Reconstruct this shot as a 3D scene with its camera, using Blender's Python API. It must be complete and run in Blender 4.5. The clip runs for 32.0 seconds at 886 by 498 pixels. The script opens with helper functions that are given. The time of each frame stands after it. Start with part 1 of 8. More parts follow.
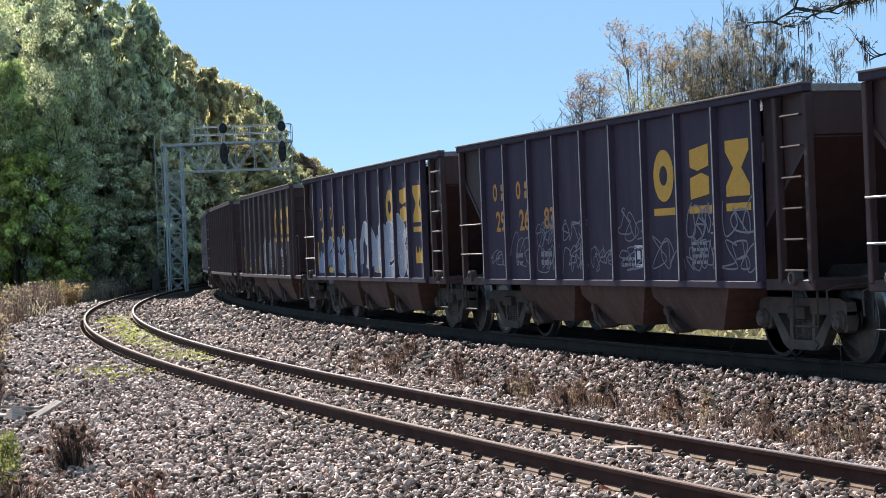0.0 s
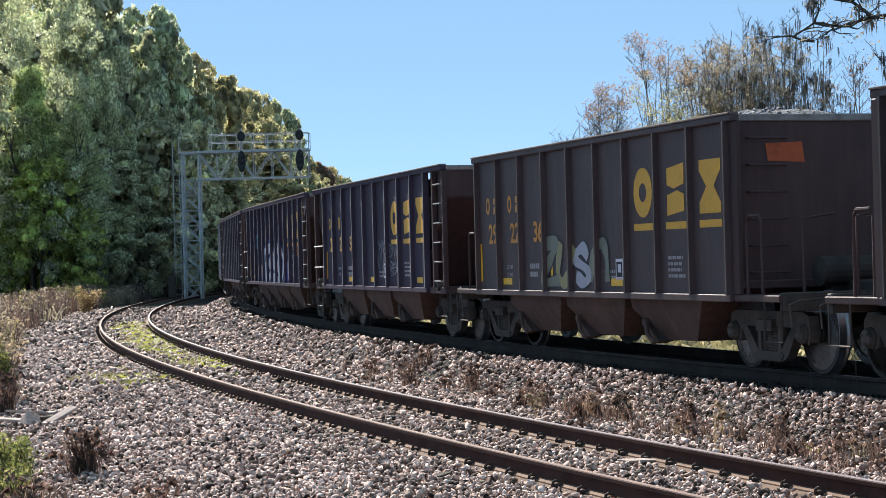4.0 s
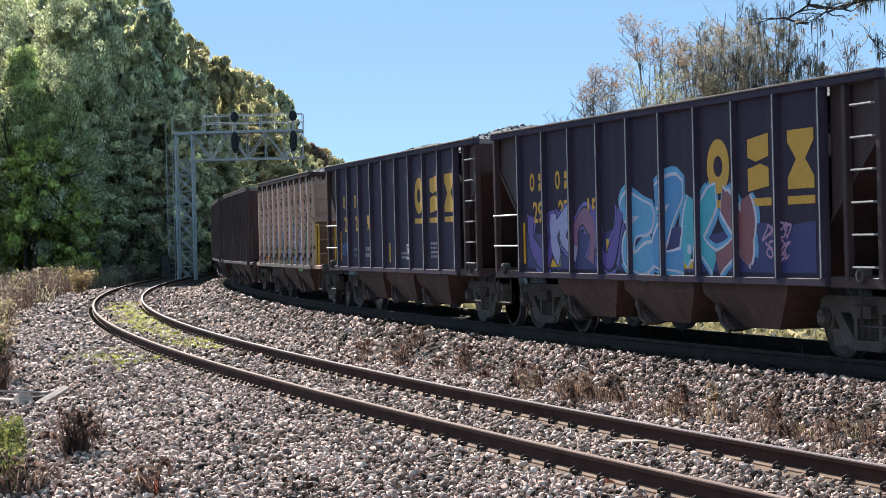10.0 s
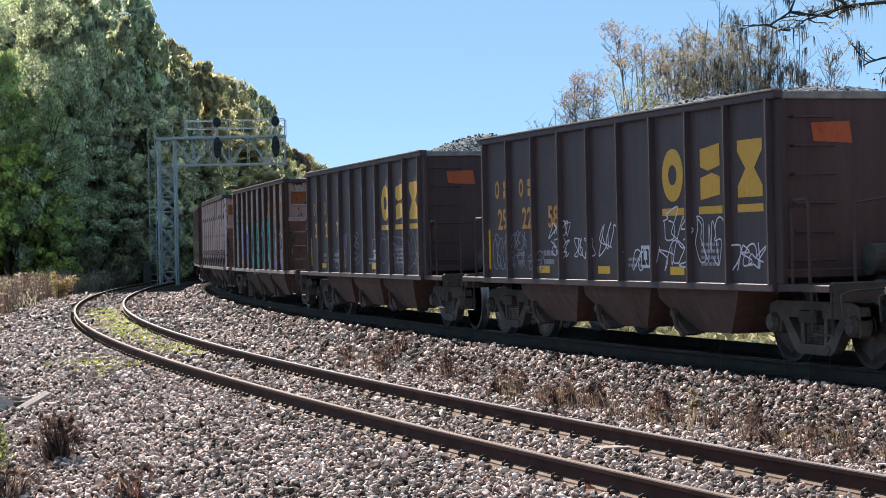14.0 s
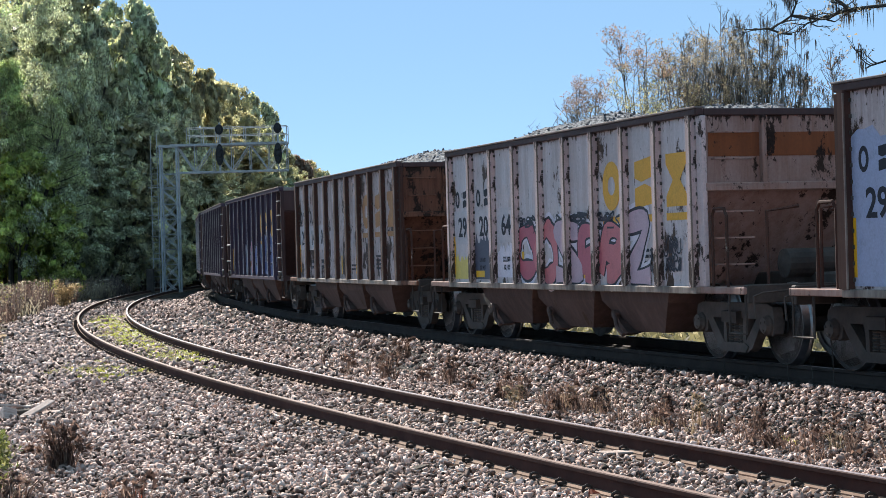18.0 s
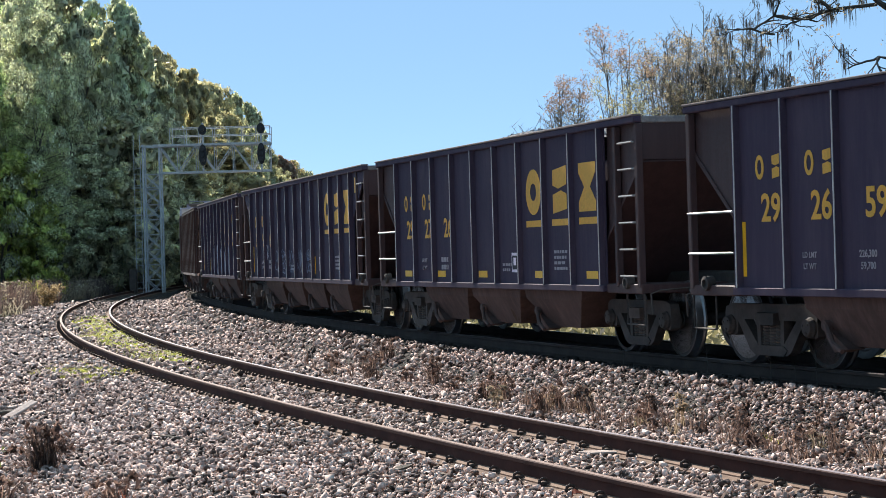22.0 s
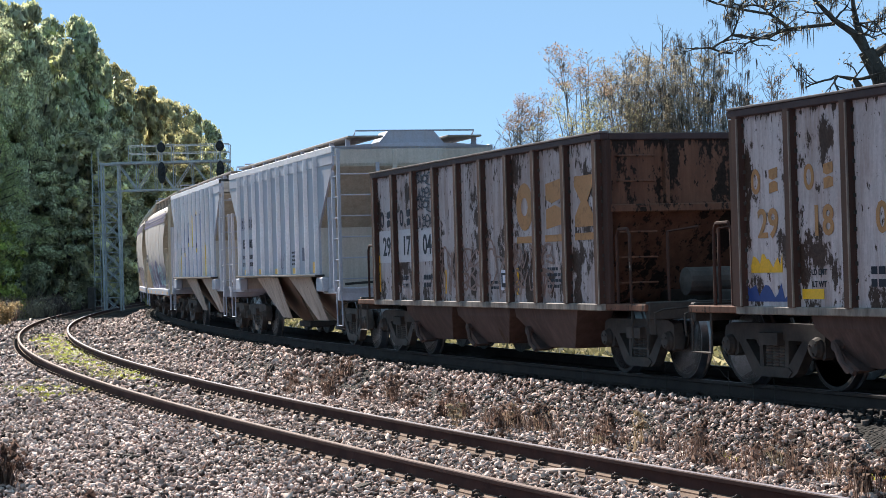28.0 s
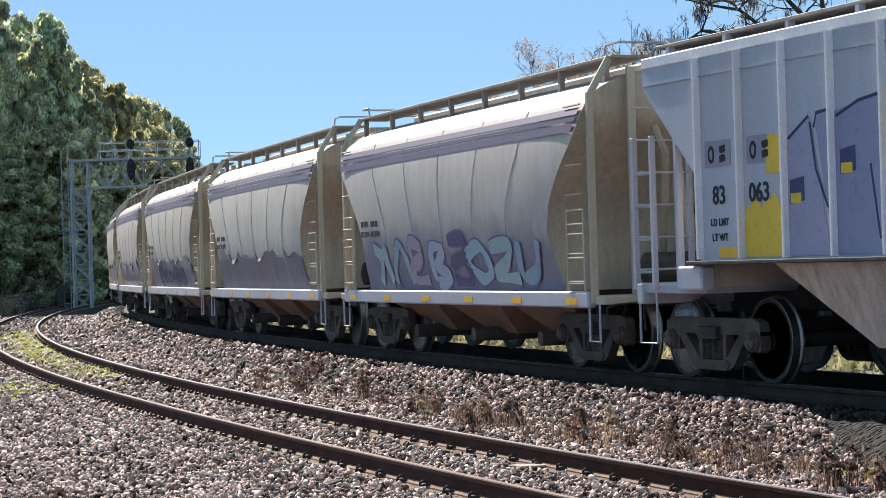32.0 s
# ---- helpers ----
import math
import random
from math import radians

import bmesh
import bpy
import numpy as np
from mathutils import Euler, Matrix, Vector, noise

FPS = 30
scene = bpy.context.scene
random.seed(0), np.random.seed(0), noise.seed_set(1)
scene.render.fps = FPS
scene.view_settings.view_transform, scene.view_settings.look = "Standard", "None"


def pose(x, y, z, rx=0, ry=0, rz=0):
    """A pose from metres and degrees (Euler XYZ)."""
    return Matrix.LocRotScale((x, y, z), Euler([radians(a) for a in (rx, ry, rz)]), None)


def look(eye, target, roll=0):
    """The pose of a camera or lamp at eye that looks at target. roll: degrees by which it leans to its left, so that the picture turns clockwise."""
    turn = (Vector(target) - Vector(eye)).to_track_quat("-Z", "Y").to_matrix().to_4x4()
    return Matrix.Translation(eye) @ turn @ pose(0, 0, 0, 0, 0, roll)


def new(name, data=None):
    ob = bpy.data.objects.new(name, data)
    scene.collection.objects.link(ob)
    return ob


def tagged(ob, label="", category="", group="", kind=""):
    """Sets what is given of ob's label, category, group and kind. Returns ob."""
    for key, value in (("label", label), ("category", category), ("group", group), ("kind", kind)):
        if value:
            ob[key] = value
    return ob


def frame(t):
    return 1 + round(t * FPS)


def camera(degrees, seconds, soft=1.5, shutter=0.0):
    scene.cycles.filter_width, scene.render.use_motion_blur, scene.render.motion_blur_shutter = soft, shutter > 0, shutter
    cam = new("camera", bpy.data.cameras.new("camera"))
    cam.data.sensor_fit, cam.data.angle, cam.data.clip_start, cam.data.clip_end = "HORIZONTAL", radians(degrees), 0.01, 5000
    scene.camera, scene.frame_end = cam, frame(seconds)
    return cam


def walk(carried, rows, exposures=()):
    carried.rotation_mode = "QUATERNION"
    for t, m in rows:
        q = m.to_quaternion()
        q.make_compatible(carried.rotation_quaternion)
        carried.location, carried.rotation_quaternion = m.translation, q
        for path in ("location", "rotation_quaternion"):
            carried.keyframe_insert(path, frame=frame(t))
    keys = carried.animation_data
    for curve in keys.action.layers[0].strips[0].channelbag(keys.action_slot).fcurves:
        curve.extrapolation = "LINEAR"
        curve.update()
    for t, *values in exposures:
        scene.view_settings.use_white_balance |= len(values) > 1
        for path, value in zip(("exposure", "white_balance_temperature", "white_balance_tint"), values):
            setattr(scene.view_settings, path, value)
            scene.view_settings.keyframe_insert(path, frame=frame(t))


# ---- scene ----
# One shot from a stance beside a double-track curve; a loaded hopper train runs towards the stance on the inner track.
# Heights count from the railhead of the nearer track; s runs along its centre line, o to the right of it.

# ---- camera: seconds, eye, turn to the left, tilt up, lean (degrees) ----
STANCE = (
    (0, -0.000, 0.000, 1.774, -0.000, -0.036, -2.174),
    (0.5, 0.009, 0.004, 1.777, 0.069, -0.108, -2.116),
    (1, 0.002, -0.001, 1.774, 0.107, -0.157, -1.943),
    (1.5, 0.004, -0.002, 1.774, 0.173, -0.163, -1.767),
    (2, 0.006, -0.004, 1.774, 0.247, -0.130, -1.536),
    (2.5, 0.005, -0.004, 1.772, 0.274, -0.087, -1.445),
    (3, 0.004, 0.002, 1.772, 0.332, 0.060, -1.444),
    (3.5, 0.005, -0.001, 1.772, 0.400, 0.228, -1.459),
    (4, 0.005, -0.001, 1.772, 0.450, 0.273, -1.462),
    (4.5, 0.005, -0.002, 1.772, 0.512, 0.243, -1.463),
    (5, 0.005, -0.002, 1.771, 0.565, 0.178, -1.457),
    (5.5, 0.006, -0.002, 1.770, 0.587, 0.115, -1.441),
    (6, 0.012, 0.001, 1.770, 0.610, -0.003, -1.427),
    (6.5, 0.009, 0.002, 1.767, 0.585, -0.049, -1.370),
    (7, 0.007, 0.003, 1.772, 0.523, -0.059, -1.283),
    (7.5, 0.005, 0.001, 1.771, 0.474, -0.106, -1.285),
    (8, 0.012, 0.002, 1.771, 0.430, -0.187, -1.328),
    (8.5, 0.005, -0.000, 1.767, 0.379, -0.279, -1.307),
    (9, 0.009, 0.003, 1.771, 0.354, -0.334, -1.335),
    (9.5, 0.008, 0.002, 1.771, 0.328, -0.335, -1.339),
    (10, 0.006, -0.000, 1.766, 0.276, -0.251, -1.318),
    (10.5, 0.007, 0.002, 1.767, 0.209, -0.086, -1.319),
    (11, 0.012, 0.004, 1.769, 0.139, 0.075, -1.303),
    (11.5, 0.010, 0.003, 1.768, 0.031, 0.148, -1.307),
    (12, 0.011, 0.003, 1.767, -0.102, 0.132, -1.231),
    (12.5, 0.011, 0.004, 1.767, -0.214, 0.036, -1.225),
    (13, 0.013, 0.004, 1.772, -0.280, -0.052, -1.195),
    (13.5, 0.012, 0.007, 1.769, -0.270, -0.099, -1.198),
    (14, 0.011, 0.002, 1.766, -0.224, -0.099, -1.219),
    (14.5, 0.008, 0.006, 1.769, -0.187, -0.096, -1.238),
    (15, 0.007, 0.006, 1.769, -0.170, -0.105, -1.253),
    (15.5, 0.006, 0.006, 1.768, -0.165, -0.122, -1.276),
    (16, 0.006, 0.006, 1.768, -0.164, -0.130, -1.307),
    (16.5, 0.007, 0.006, 1.768, -0.158, -0.114, -1.347),
    (17, 0.011, 0.004, 1.765, -0.137, -0.054, -1.433),
    (17.5, 0.013, 0.003, 1.767, -0.125, 0.001, -1.494),
    (18, 0.015, 0.003, 1.767, -0.145, 0.065, -1.557),
    (18.5, 0.011, 0.005, 1.766, -0.195, 0.142, -1.554),
    (19, 0.018, 0.003, 1.768, -0.239, 0.206, -1.596),
    (19.5, 0.014, 0.004, 1.764, -0.309, 0.276, -1.584),
    (20, 0.012, 0.006, 1.769, -0.379, 0.287, -1.554),
    (20.5, 0.015, 0.004, 1.771, -0.424, 0.220, -1.595),
    (21, 0.017, 0.007, 1.770, -0.465, 0.122, -1.624),
    (21.5, 0.013, 0.004, 1.766, -0.526, 0.076, -1.637),
    (22, 0.017, 0.003, 1.767, -0.609, 0.055, -1.616),
    (22.5, 0.012, 0.009, 1.766, -0.726, 0.117, -1.628),
    (23, 0.016, 0.008, 1.769, -0.844, 0.211, -1.683),
    (23.5, 0.013, 0.002, 1.766, -0.991, 0.300, -1.641),
    (24, 0.018, 0.007, 1.768, -1.109, 0.349, -1.684),
    (24.5, 0.015, 0.007, 1.770, -1.210, 0.388, -1.644),
    (25, 0.018, 0.010, 1.766, -1.307, 0.467, -1.674),
    (25.5, 0.013, 0.003, 1.766, -1.387, 0.544, -1.648),
    (26, 0.012, 0.002, 1.766, -1.442, 0.580, -1.642),
    (26.5, 0.013, 0.003, 1.767, -1.502, 0.596, -1.625),
    (27, 0.013, 0.003, 1.768, -1.570, 0.593, -1.605),
    (27.5, 0.013, 0.003, 1.768, -1.648, 0.574, -1.590),
    (28, 0.020, 0.001, 1.765, -1.762, 0.530, -1.580),
    (28.5, 0.014, 0.002, 1.761, -1.929, 0.487, -1.556),
    (29, 0.014, 0.003, 1.768, -2.106, 0.461, -1.629),
    (29.5, 0.017, 0.003, 1.771, -2.251, 0.487, -1.647),
    (30, 0.019, 0.002, 1.765, -2.370, 0.532, -1.653),
    (30.5, 0.022, 0.001, 1.770, -2.443, 0.553, -1.666),
    (31, 0.023, -0.000, 1.764, -2.490, 0.550, -1.662),
    (31.5, 0.020, 0.004, 1.768, -2.531, 0.479, -1.697),
    (32, 0.021, 0.000, 1.768, -2.591, 0.394, -1.756),
)


def aim(ex, ey, ez, yaw, tilt, lean):
    a, b = radians(yaw), radians(tilt)
    way = Vector((-math.sin(a) * math.cos(b), math.cos(a) * math.cos(b), math.sin(b)))
    eye = Vector((ex, ey, ez))
    return look(eye, eye + way * 10, lean)


cam = camera(24.5, 32.0, soft=0.8)
walk(cam, [(r[0], aim(*r[1:])) for r in STANCE], exposures=((0, 0.78), (32, 0.78)))

# ---- sky and sun: the sun stands ahead, over the far end of the train, almost in the plane of the wagon sides ----
SUN_TURN, SUN_HEIGHT = 0.39, radians(36)
world = bpy.data.worlds.new("sky")
scene.world = world
world.use_nodes = True
wt = world.node_tree
sky = wt.nodes.new("ShaderNodeTexSky")
sky.sky_type, sky.sun_disc = "NISHITA", False
sky.sun_elevation, sky.sun_rotation = SUN_HEIGHT, -SUN_TURN
sky.air_density, sky.dust_density, sky.ozone_density, sky.altitude = 0.4, 0.0, 3.0, 1000
tint = wt.nodes.new("ShaderNodeMix")
tint.data_type, tint.blend_type = "RGBA", "MULTIPLY"
tint.inputs[0].default_value, tint.inputs[7].default_value = 1.0, (0.72, 0.7, 0.78, 1)
wt.links.new(sky.outputs[0], tint.inputs[6])
haze = wt.nodes.new("ShaderNodeMix")
haze.data_type = "RGBA"
haze.inputs[0].default_value, haze.inputs[7].default_value = 0.65, (1.62, 2.85, 3.72, 1)
wt.links.new(tint.outputs[2], haze.inputs[6])
wt.links.new(haze.outputs[2], wt.nodes["Background"].inputs[0])
wt.nodes["Background"].inputs[1].default_value = 0.134
sun_lamp = bpy.data.lights.new("sun", "SUN")
sun_lamp.energy, sun_lamp.angle, sun_lamp.color = 5.0, radians(0.53), (1.0, 0.93, 0.84)
sun = new("sun", sun_lamp)
to_sun = Vector((-math.sin(SUN_TURN) * math.cos(SUN_HEIGHT), math.cos(SUN_TURN) * math.cos(SUN_HEIGHT), math.sin(SUN_HEIGHT)))
sun.matrix_basis = look(to_sun * 200, (0, 0, 0))

# ---- the line: centre of the nearer track ----
X0, Y0, TURN0, BEND, EASE = -0.007, 22.013, 0.3272, 0.004062, -2.2267e-5
SPACING, LIFT, GAUGE = 4.968, 0.372, 0.785      # far track: distance and height; half gauge over the railheads
STEP = 0.5
LINE_S = np.arange(-340.0, 420.0, STEP)
bend = np.where(LINE_S < -20, 0.0, BEND + EASE * np.clip(LINE_S, -20, 85))
HEAD = np.cumsum(-bend) * STEP
HEAD += TURN0 - np.interp(0.0, LINE_S, HEAD)
lx, ly = np.cumsum(-np.sin(HEAD)) * STEP, np.cumsum(np.cos(HEAD)) * STEP
LINE_X = lx - np.interp(0.0, LINE_S, lx) + X0
LINE_Y = ly - np.interp(0.0, LINE_S, ly) + Y0


def heading(s):
    return float(np.interp(s, LINE_S, HEAD))


def at(s, o, z=0.0):
    """A place s metres along the line and o metres to its right."""
    h = heading(s)
    return Vector((float(np.interp(s, LINE_S, LINE_X)) + o * math.cos(h), float(np.interp(s, LINE_S, LINE_Y)) + o * math.sin(h), z))


def along(x, y):
    """s and o of many places at once."""
    x, y = np.asarray(x, float), np.asarray(y, float)
    best_s, best_o = np.zeros(x.shape), np.zeros(x.shape)
    pts = LINE_S[::2]
    px, py, ph = LINE_X[::2], LINE_Y[::2], HEAD[::2]
    for i in range(0, x.size, 4000):
        a, b = x.ravel()[i:i + 4000], y.ravel()[i:i + 4000]
        d = (a[:, None] - px) ** 2 + (b[:, None] - py) ** 2
        j = d.argmin(1)
        dx, dy = a - px[j], b - py[j]
        best_s.ravel()[i:i + 4000] = pts[j] - dx * np.sin(ph[j]) + dy * np.cos(ph[j])
        best_o.ravel()[i:i + 4000] = dx * np.cos(ph[j]) + dy * np.sin(ph[j])
    return best_s, best_o


PROFILE_O = (-400, -30, -12, -6, -2.2, -1.5, 1.5, 2.2, 2.7, 3.45, 6.5, 8.2, 12, 60, 400)
PROFILE_Z = (-1.2, -0.7, -0.5, -0.33, -0.22, -0.185, -0.185, -0.21, -0.17, 0.175, 0.175, -0.25, -0.4, -0.5, -0.8)


def ground_z(o):
    return np.interp(o, PROFILE_O, PROFILE_Z)

# ---- materials ----
def mat(name, rough=0.7, metal=0.0, spec=0.5):
    m = bpy.data.materials.new(name)
    m.use_nodes = True
    b = m.node_tree.nodes["Principled BSDF"]
    b.inputs["Roughness"].default_value, b.inputs["Metallic"].default_value = rough, metal
    b.inputs["Specular IOR Level"].default_value = spec
    return m, m.node_tree.nodes, m.node_tree.links, b


def coords(n, l, scale=(1, 1, 1), space="Object", rot=(0, 0, 0)):
    tc, mp = n.new("ShaderNodeTexCoord"), n.new("ShaderNodeMapping")
    mp.inputs["Scale"].default_value = scale
    mp.inputs["Rotation"].default_value = rot
    l.new(tc.outputs[space], mp.inputs["Vector"])
    return mp.outputs[0]


def noise_tex(n, l, vec, scale, detail=4, rough=0.6):
    t = n.new("ShaderNodeTexNoise")
    t.inputs["Scale"].default_value, t.inputs["Detail"].default_value, t.inputs["Roughness"].default_value = scale, detail, rough
    l.new(vec, t.inputs["Vector"])
    return t.outputs["Fac"]


def ramp(n, l, fac, *stops):
    r = n.new("ShaderNodeValToRGB")
    e = r.color_ramp.elements
    while len(e) < len(stops):
        e.new(0.5)
    for el, (p, c) in zip(e, stops):
        el.position, el.color = p, (*c, 1) if len(c) == 3 else c
    l.new(fac, r.inputs[0])
    return r.outputs[0]


def grey(v):
    return (v, v, v)


def mix(n, l, fac, a, b, kind="MIX"):
    m = n.new("ShaderNodeMix")
    m.data_type, m.blend_type = "RGBA", kind
    for sock, v in ((m.inputs[0], fac), (m.inputs[6], a), (m.inputs[7], b)):
        if isinstance(v, (int, float)):
            sock.default_value = v
        elif isinstance(v, tuple):
            sock.default_value = (*v, 1)
        else:
            l.new(v, sock)
    return m.outputs[2]


def bump(n, l, b, height, strength=0.3, dist=0.01):
    k = n.new("ShaderNodeBump")
    k.inputs["Strength"].default_value, k.inputs["Distance"].default_value = strength, dist
    l.new(height, k.inputs["Height"])
    l.new(k.outputs[0], b.inputs["Normal"])


def object_random(n):
    return n.new("ShaderNodeObjectInfo").outputs["Random"]


def island_random(n):
    return n.new("ShaderNodeNewGeometry").outputs["Random Per Island"]


def two_tone(name, c1, c2, scale=6.0, rough=0.8, metal=0.0, fine=40.0, bumpy=0.2, spec=0.4, space="Object", stretch=(1, 1, 1), per=None):
    """A surface of two tones at a coarse and a fine scale with slight relief."""
    m, n, l, b = mat(name, rough, metal, spec)
    v = coords(n, l, stretch, space)
    f1, f2 = noise_tex(n, l, v, scale), noise_tex(n, l, v, fine)
    c = mix(n, l, ramp(n, l, f1, (0.3, grey(0)), (0.7, grey(1))), c1, c2)
    c = mix(n, l, 0.35, c, ramp(n, l, f2, (0.3, grey(0.55)), (0.75, grey(1.25))), "MULTIPLY")
    if per:
        r = object_random(n) if per == "object" else island_random(n)
        c = mix(n, l, 1.0, c, ramp(n, l, r, (0.0, grey(0.6)), (1.0, grey(1.3))), "MULTIPLY")
    l.new(c, b.inputs["Base Color"])
    bump(n, l, b, f2, bumpy)
    return m


def rosy(c):
    """Puts the light's pink and violet cast into a paint colour."""
    return (min(1.0, c[0] * 1.08), c[1] * 0.965, min(1.0, c[2] * 1.05))


def car_paint(name, base, dust, rust=None, amount=0.0, rough=0.55, dusty=0.5, spec=0.3, crown=0.0, foot=None):
    """Weathered wagon paint: streaks that run down, road dust that gathers unevenly, and rust where the paint has gone."""
    base, dust = rosy(base), rosy(dust)
    m, n, l, b = mat(name, rough, 0, spec)
    v = coords(n, l)
    streak = noise_tex(n, l, coords(n, l, (5, 5, 0.45)), 1.6, 6, 0.7)
    blotch = noise_tex(n, l, v, 1.1, 5, 0.65)
    fine = noise_tex(n, l, v, 26, 5, 0.7)
    c = mix(n, l, ramp(n, l, streak, (0.42, grey(0)), (0.8, grey(dusty))), base, dust)
    c = mix(n, l, ramp(n, l, blotch, (0.45, grey(0)), (0.8, grey(dusty * 0.7))), c, dust)
    c = mix(n, l, 0.4, c, ramp(n, l, fine, (0.25, grey(0.6)), (0.75, grey(1.3))), "MULTIPLY")
    if rust:
        edge = noise_tex(n, l, coords(n, l, (1, 1, 0.55)), 2.3, 9, 0.72)
        spots = noise_tex(n, l, coords(n, l, (1, 1, 0.5)), 9.0, 6, 0.7)
        a = ramp(n, l, edge, (0.60 - amount, grey(0)), (0.63 - amount, grey(1)))
        s = ramp(n, l, spots, (0.66 - amount, grey(0)), (0.69 - amount, grey(1)))
        both = mix(n, l, 1.0, a, s, "LIGHTEN")
        if crown:
            # flaking that starts under the top chord and runs down in tongues
            sep, add = n.new("ShaderNodeSeparateXYZ"), n.new("ShaderNodeMath")
            l.new(v, sep.inputs[0])
            add.operation, add.inputs[1].default_value = "MULTIPLY_ADD", 0.9
            l.new(noise_tex(n, l, coords(n, l, (5, 5, 1.2)), 1.9, 6, 0.7), add.inputs[0])
            l.new(sep.outputs[2], add.inputs[2])
            both = mix(n, l, 1.0, both, ramp(n, l, scale_to(n, l, add.outputs[0], 2.9, 3.7), (0.62 - crown, grey(0)), (0.66 - crown, grey(1))), "LIGHTEN")
        worn = mix(n, l, fine, rust, tuple(x * 0.35 for x in rust))
        c = mix(n, l, both, c, worn)
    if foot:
        # violet overspray with the lower body's shade painted in, fading upwards
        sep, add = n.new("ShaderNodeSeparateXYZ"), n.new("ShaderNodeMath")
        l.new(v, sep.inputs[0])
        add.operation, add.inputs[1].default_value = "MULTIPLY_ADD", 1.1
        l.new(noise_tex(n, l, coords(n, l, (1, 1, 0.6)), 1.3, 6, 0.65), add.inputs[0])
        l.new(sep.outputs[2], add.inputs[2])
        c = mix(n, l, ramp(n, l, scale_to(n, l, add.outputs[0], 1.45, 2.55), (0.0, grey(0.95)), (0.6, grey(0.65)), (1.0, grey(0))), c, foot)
    c = mix(n, l, 1.0, c, ramp(n, l, object_random(n), (0.0, grey(0.9)), (1.0, grey(1.1))), "MULTIPLY")
    l.new(c, b.inputs["Base Color"])
    l.new(ramp(n, l, fine, (0.3, grey(rough - 0.12)), (0.7, grey(rough + 0.15))), b.inputs["Roughness"])
    bump(n, l, b, blotch, 0.25, 0.02)
    return m


def scale_to(n, l, value, low, high):
    r = n.new("ShaderNodeMapRange")
    r.inputs["From Min"].default_value, r.inputs["From Max"].default_value = low, high
    l.new(value, r.inputs["Value"])
    return r.outputs[0]


def flat_paint(name, colour, wear=0.25, rough=0.6):
    """Stencilled or sprayed paint with patches worn thin."""
    colour = rosy(colour)
    m, n, l, b = mat(name, rough, 0, 0.3)
    v = coords(n, l)
    f = noise_tex(n, l, v, 7, 8, 0.75)
    c = mix(n, l, ramp(n, l, f, (0.52, grey(0)), (0.72, grey(wear))), colour, tuple(x * 0.25 for x in colour))
    c = mix(n, l, 0.3, c, ramp(n, l, noise_tex(n, l, v, 45), (0.3, grey(0.6)), (0.7, grey(1.2))), "MULTIPLY")
    l.new(c, b.inputs["Base Color"])
    return m


def leaf(name, c1, c2, dry=None, thru=(1.08, 1.12, 0.85), gloss=0.6, thin=0.62, clump=0.35):
    m, n, l, b = mat(name, 0.75 - 0.4 * gloss, 0, gloss)
    r = island_random(n)
    stops = [(0.0, c1), (0.7, c2)] + ([(0.95, dry)] if dry else [])
    c = ramp(n, l, r, *stops)
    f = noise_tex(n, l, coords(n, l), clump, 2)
    # crowns: lit and shaded clumps are put into the leaf colour as patches
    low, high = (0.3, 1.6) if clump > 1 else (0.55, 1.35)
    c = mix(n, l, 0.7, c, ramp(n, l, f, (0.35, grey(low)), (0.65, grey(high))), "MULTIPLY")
    c = mix(n, l, 1.0, c, ramp(n, l, object_random(n), (0.0, (0.9, 0.94, 0.95)), (1.0, (1.12, 1.05, 1.02))), "MULTIPLY")
    l.new(c, b.inputs["Base Color"])
    t = n.new("ShaderNodeBsdfTranslucent")
    l.new(mix(n, l, 1.0, c, thru, "MULTIPLY"), t.inputs[0])
    ms = n.new("ShaderNodeMixShader")
    ms.inputs[0].default_value = thin
    l.new(b.outputs[0], ms.inputs[1])
    l.new(t.outputs[0], ms.inputs[2])
    l.new(ms.outputs[0], n["Material Output"].inputs[0])
    return m


def stone_mat(name, tones):
    m, n, l, b = mat(name, 0.85, 0, 0.25)
    c = ramp(n, l, island_random(n), *tones)
    c = mix(n, l, 0.5, c, ramp(n, l, noise_tex(n, l, coords(n, l), 35, 4), (0.3, grey(0.6)), (0.7, grey(1.35))), "MULTIPLY")
    c = mix(n, l, 0.6, c, ramp(n, l, noise_tex(n, l, coords(n, l), 0.5, 3), (0.3, (0.74, 0.65, 0.64)), (0.7, (1.21, 1.12, 1.17))), "MULTIPLY")
    l.new(c, b.inputs["Base Color"])
    return m


STONES = stone_mat("ballast stone", ((0.0, (0.028, 0.021, 0.018)), (0.24, (0.24, 0.179, 0.154)), (0.56, (0.565, 0.435, 0.372)), (1.0, (0.9, 0.725, 0.63))))
def load_bed():
    m, n, l, b = mat("heaped granite", 0.9, 0, 0.2)
    vo = n.new("ShaderNodeTexVoronoi")
    vo.inputs["Scale"].default_value = 20
    l.new(coords(n, l), vo.inputs["Vector"])
    cell = n.new("ShaderNodeSeparateColor")
    l.new(vo.outputs["Color"], cell.inputs[0])
    l.new(ramp(n, l, cell.outputs[0], (0.0, (0.05, 0.053, 0.06)), (0.55, (0.15, 0.155, 0.17)), (1.0, (0.36, 0.37, 0.39))), b.inputs["Base Color"])
    bump(n, l, b, ramp(n, l, vo.outputs["Distance"], (0.0, grey(1)), (0.6, grey(0))), 1.0, 0.06)
    return m


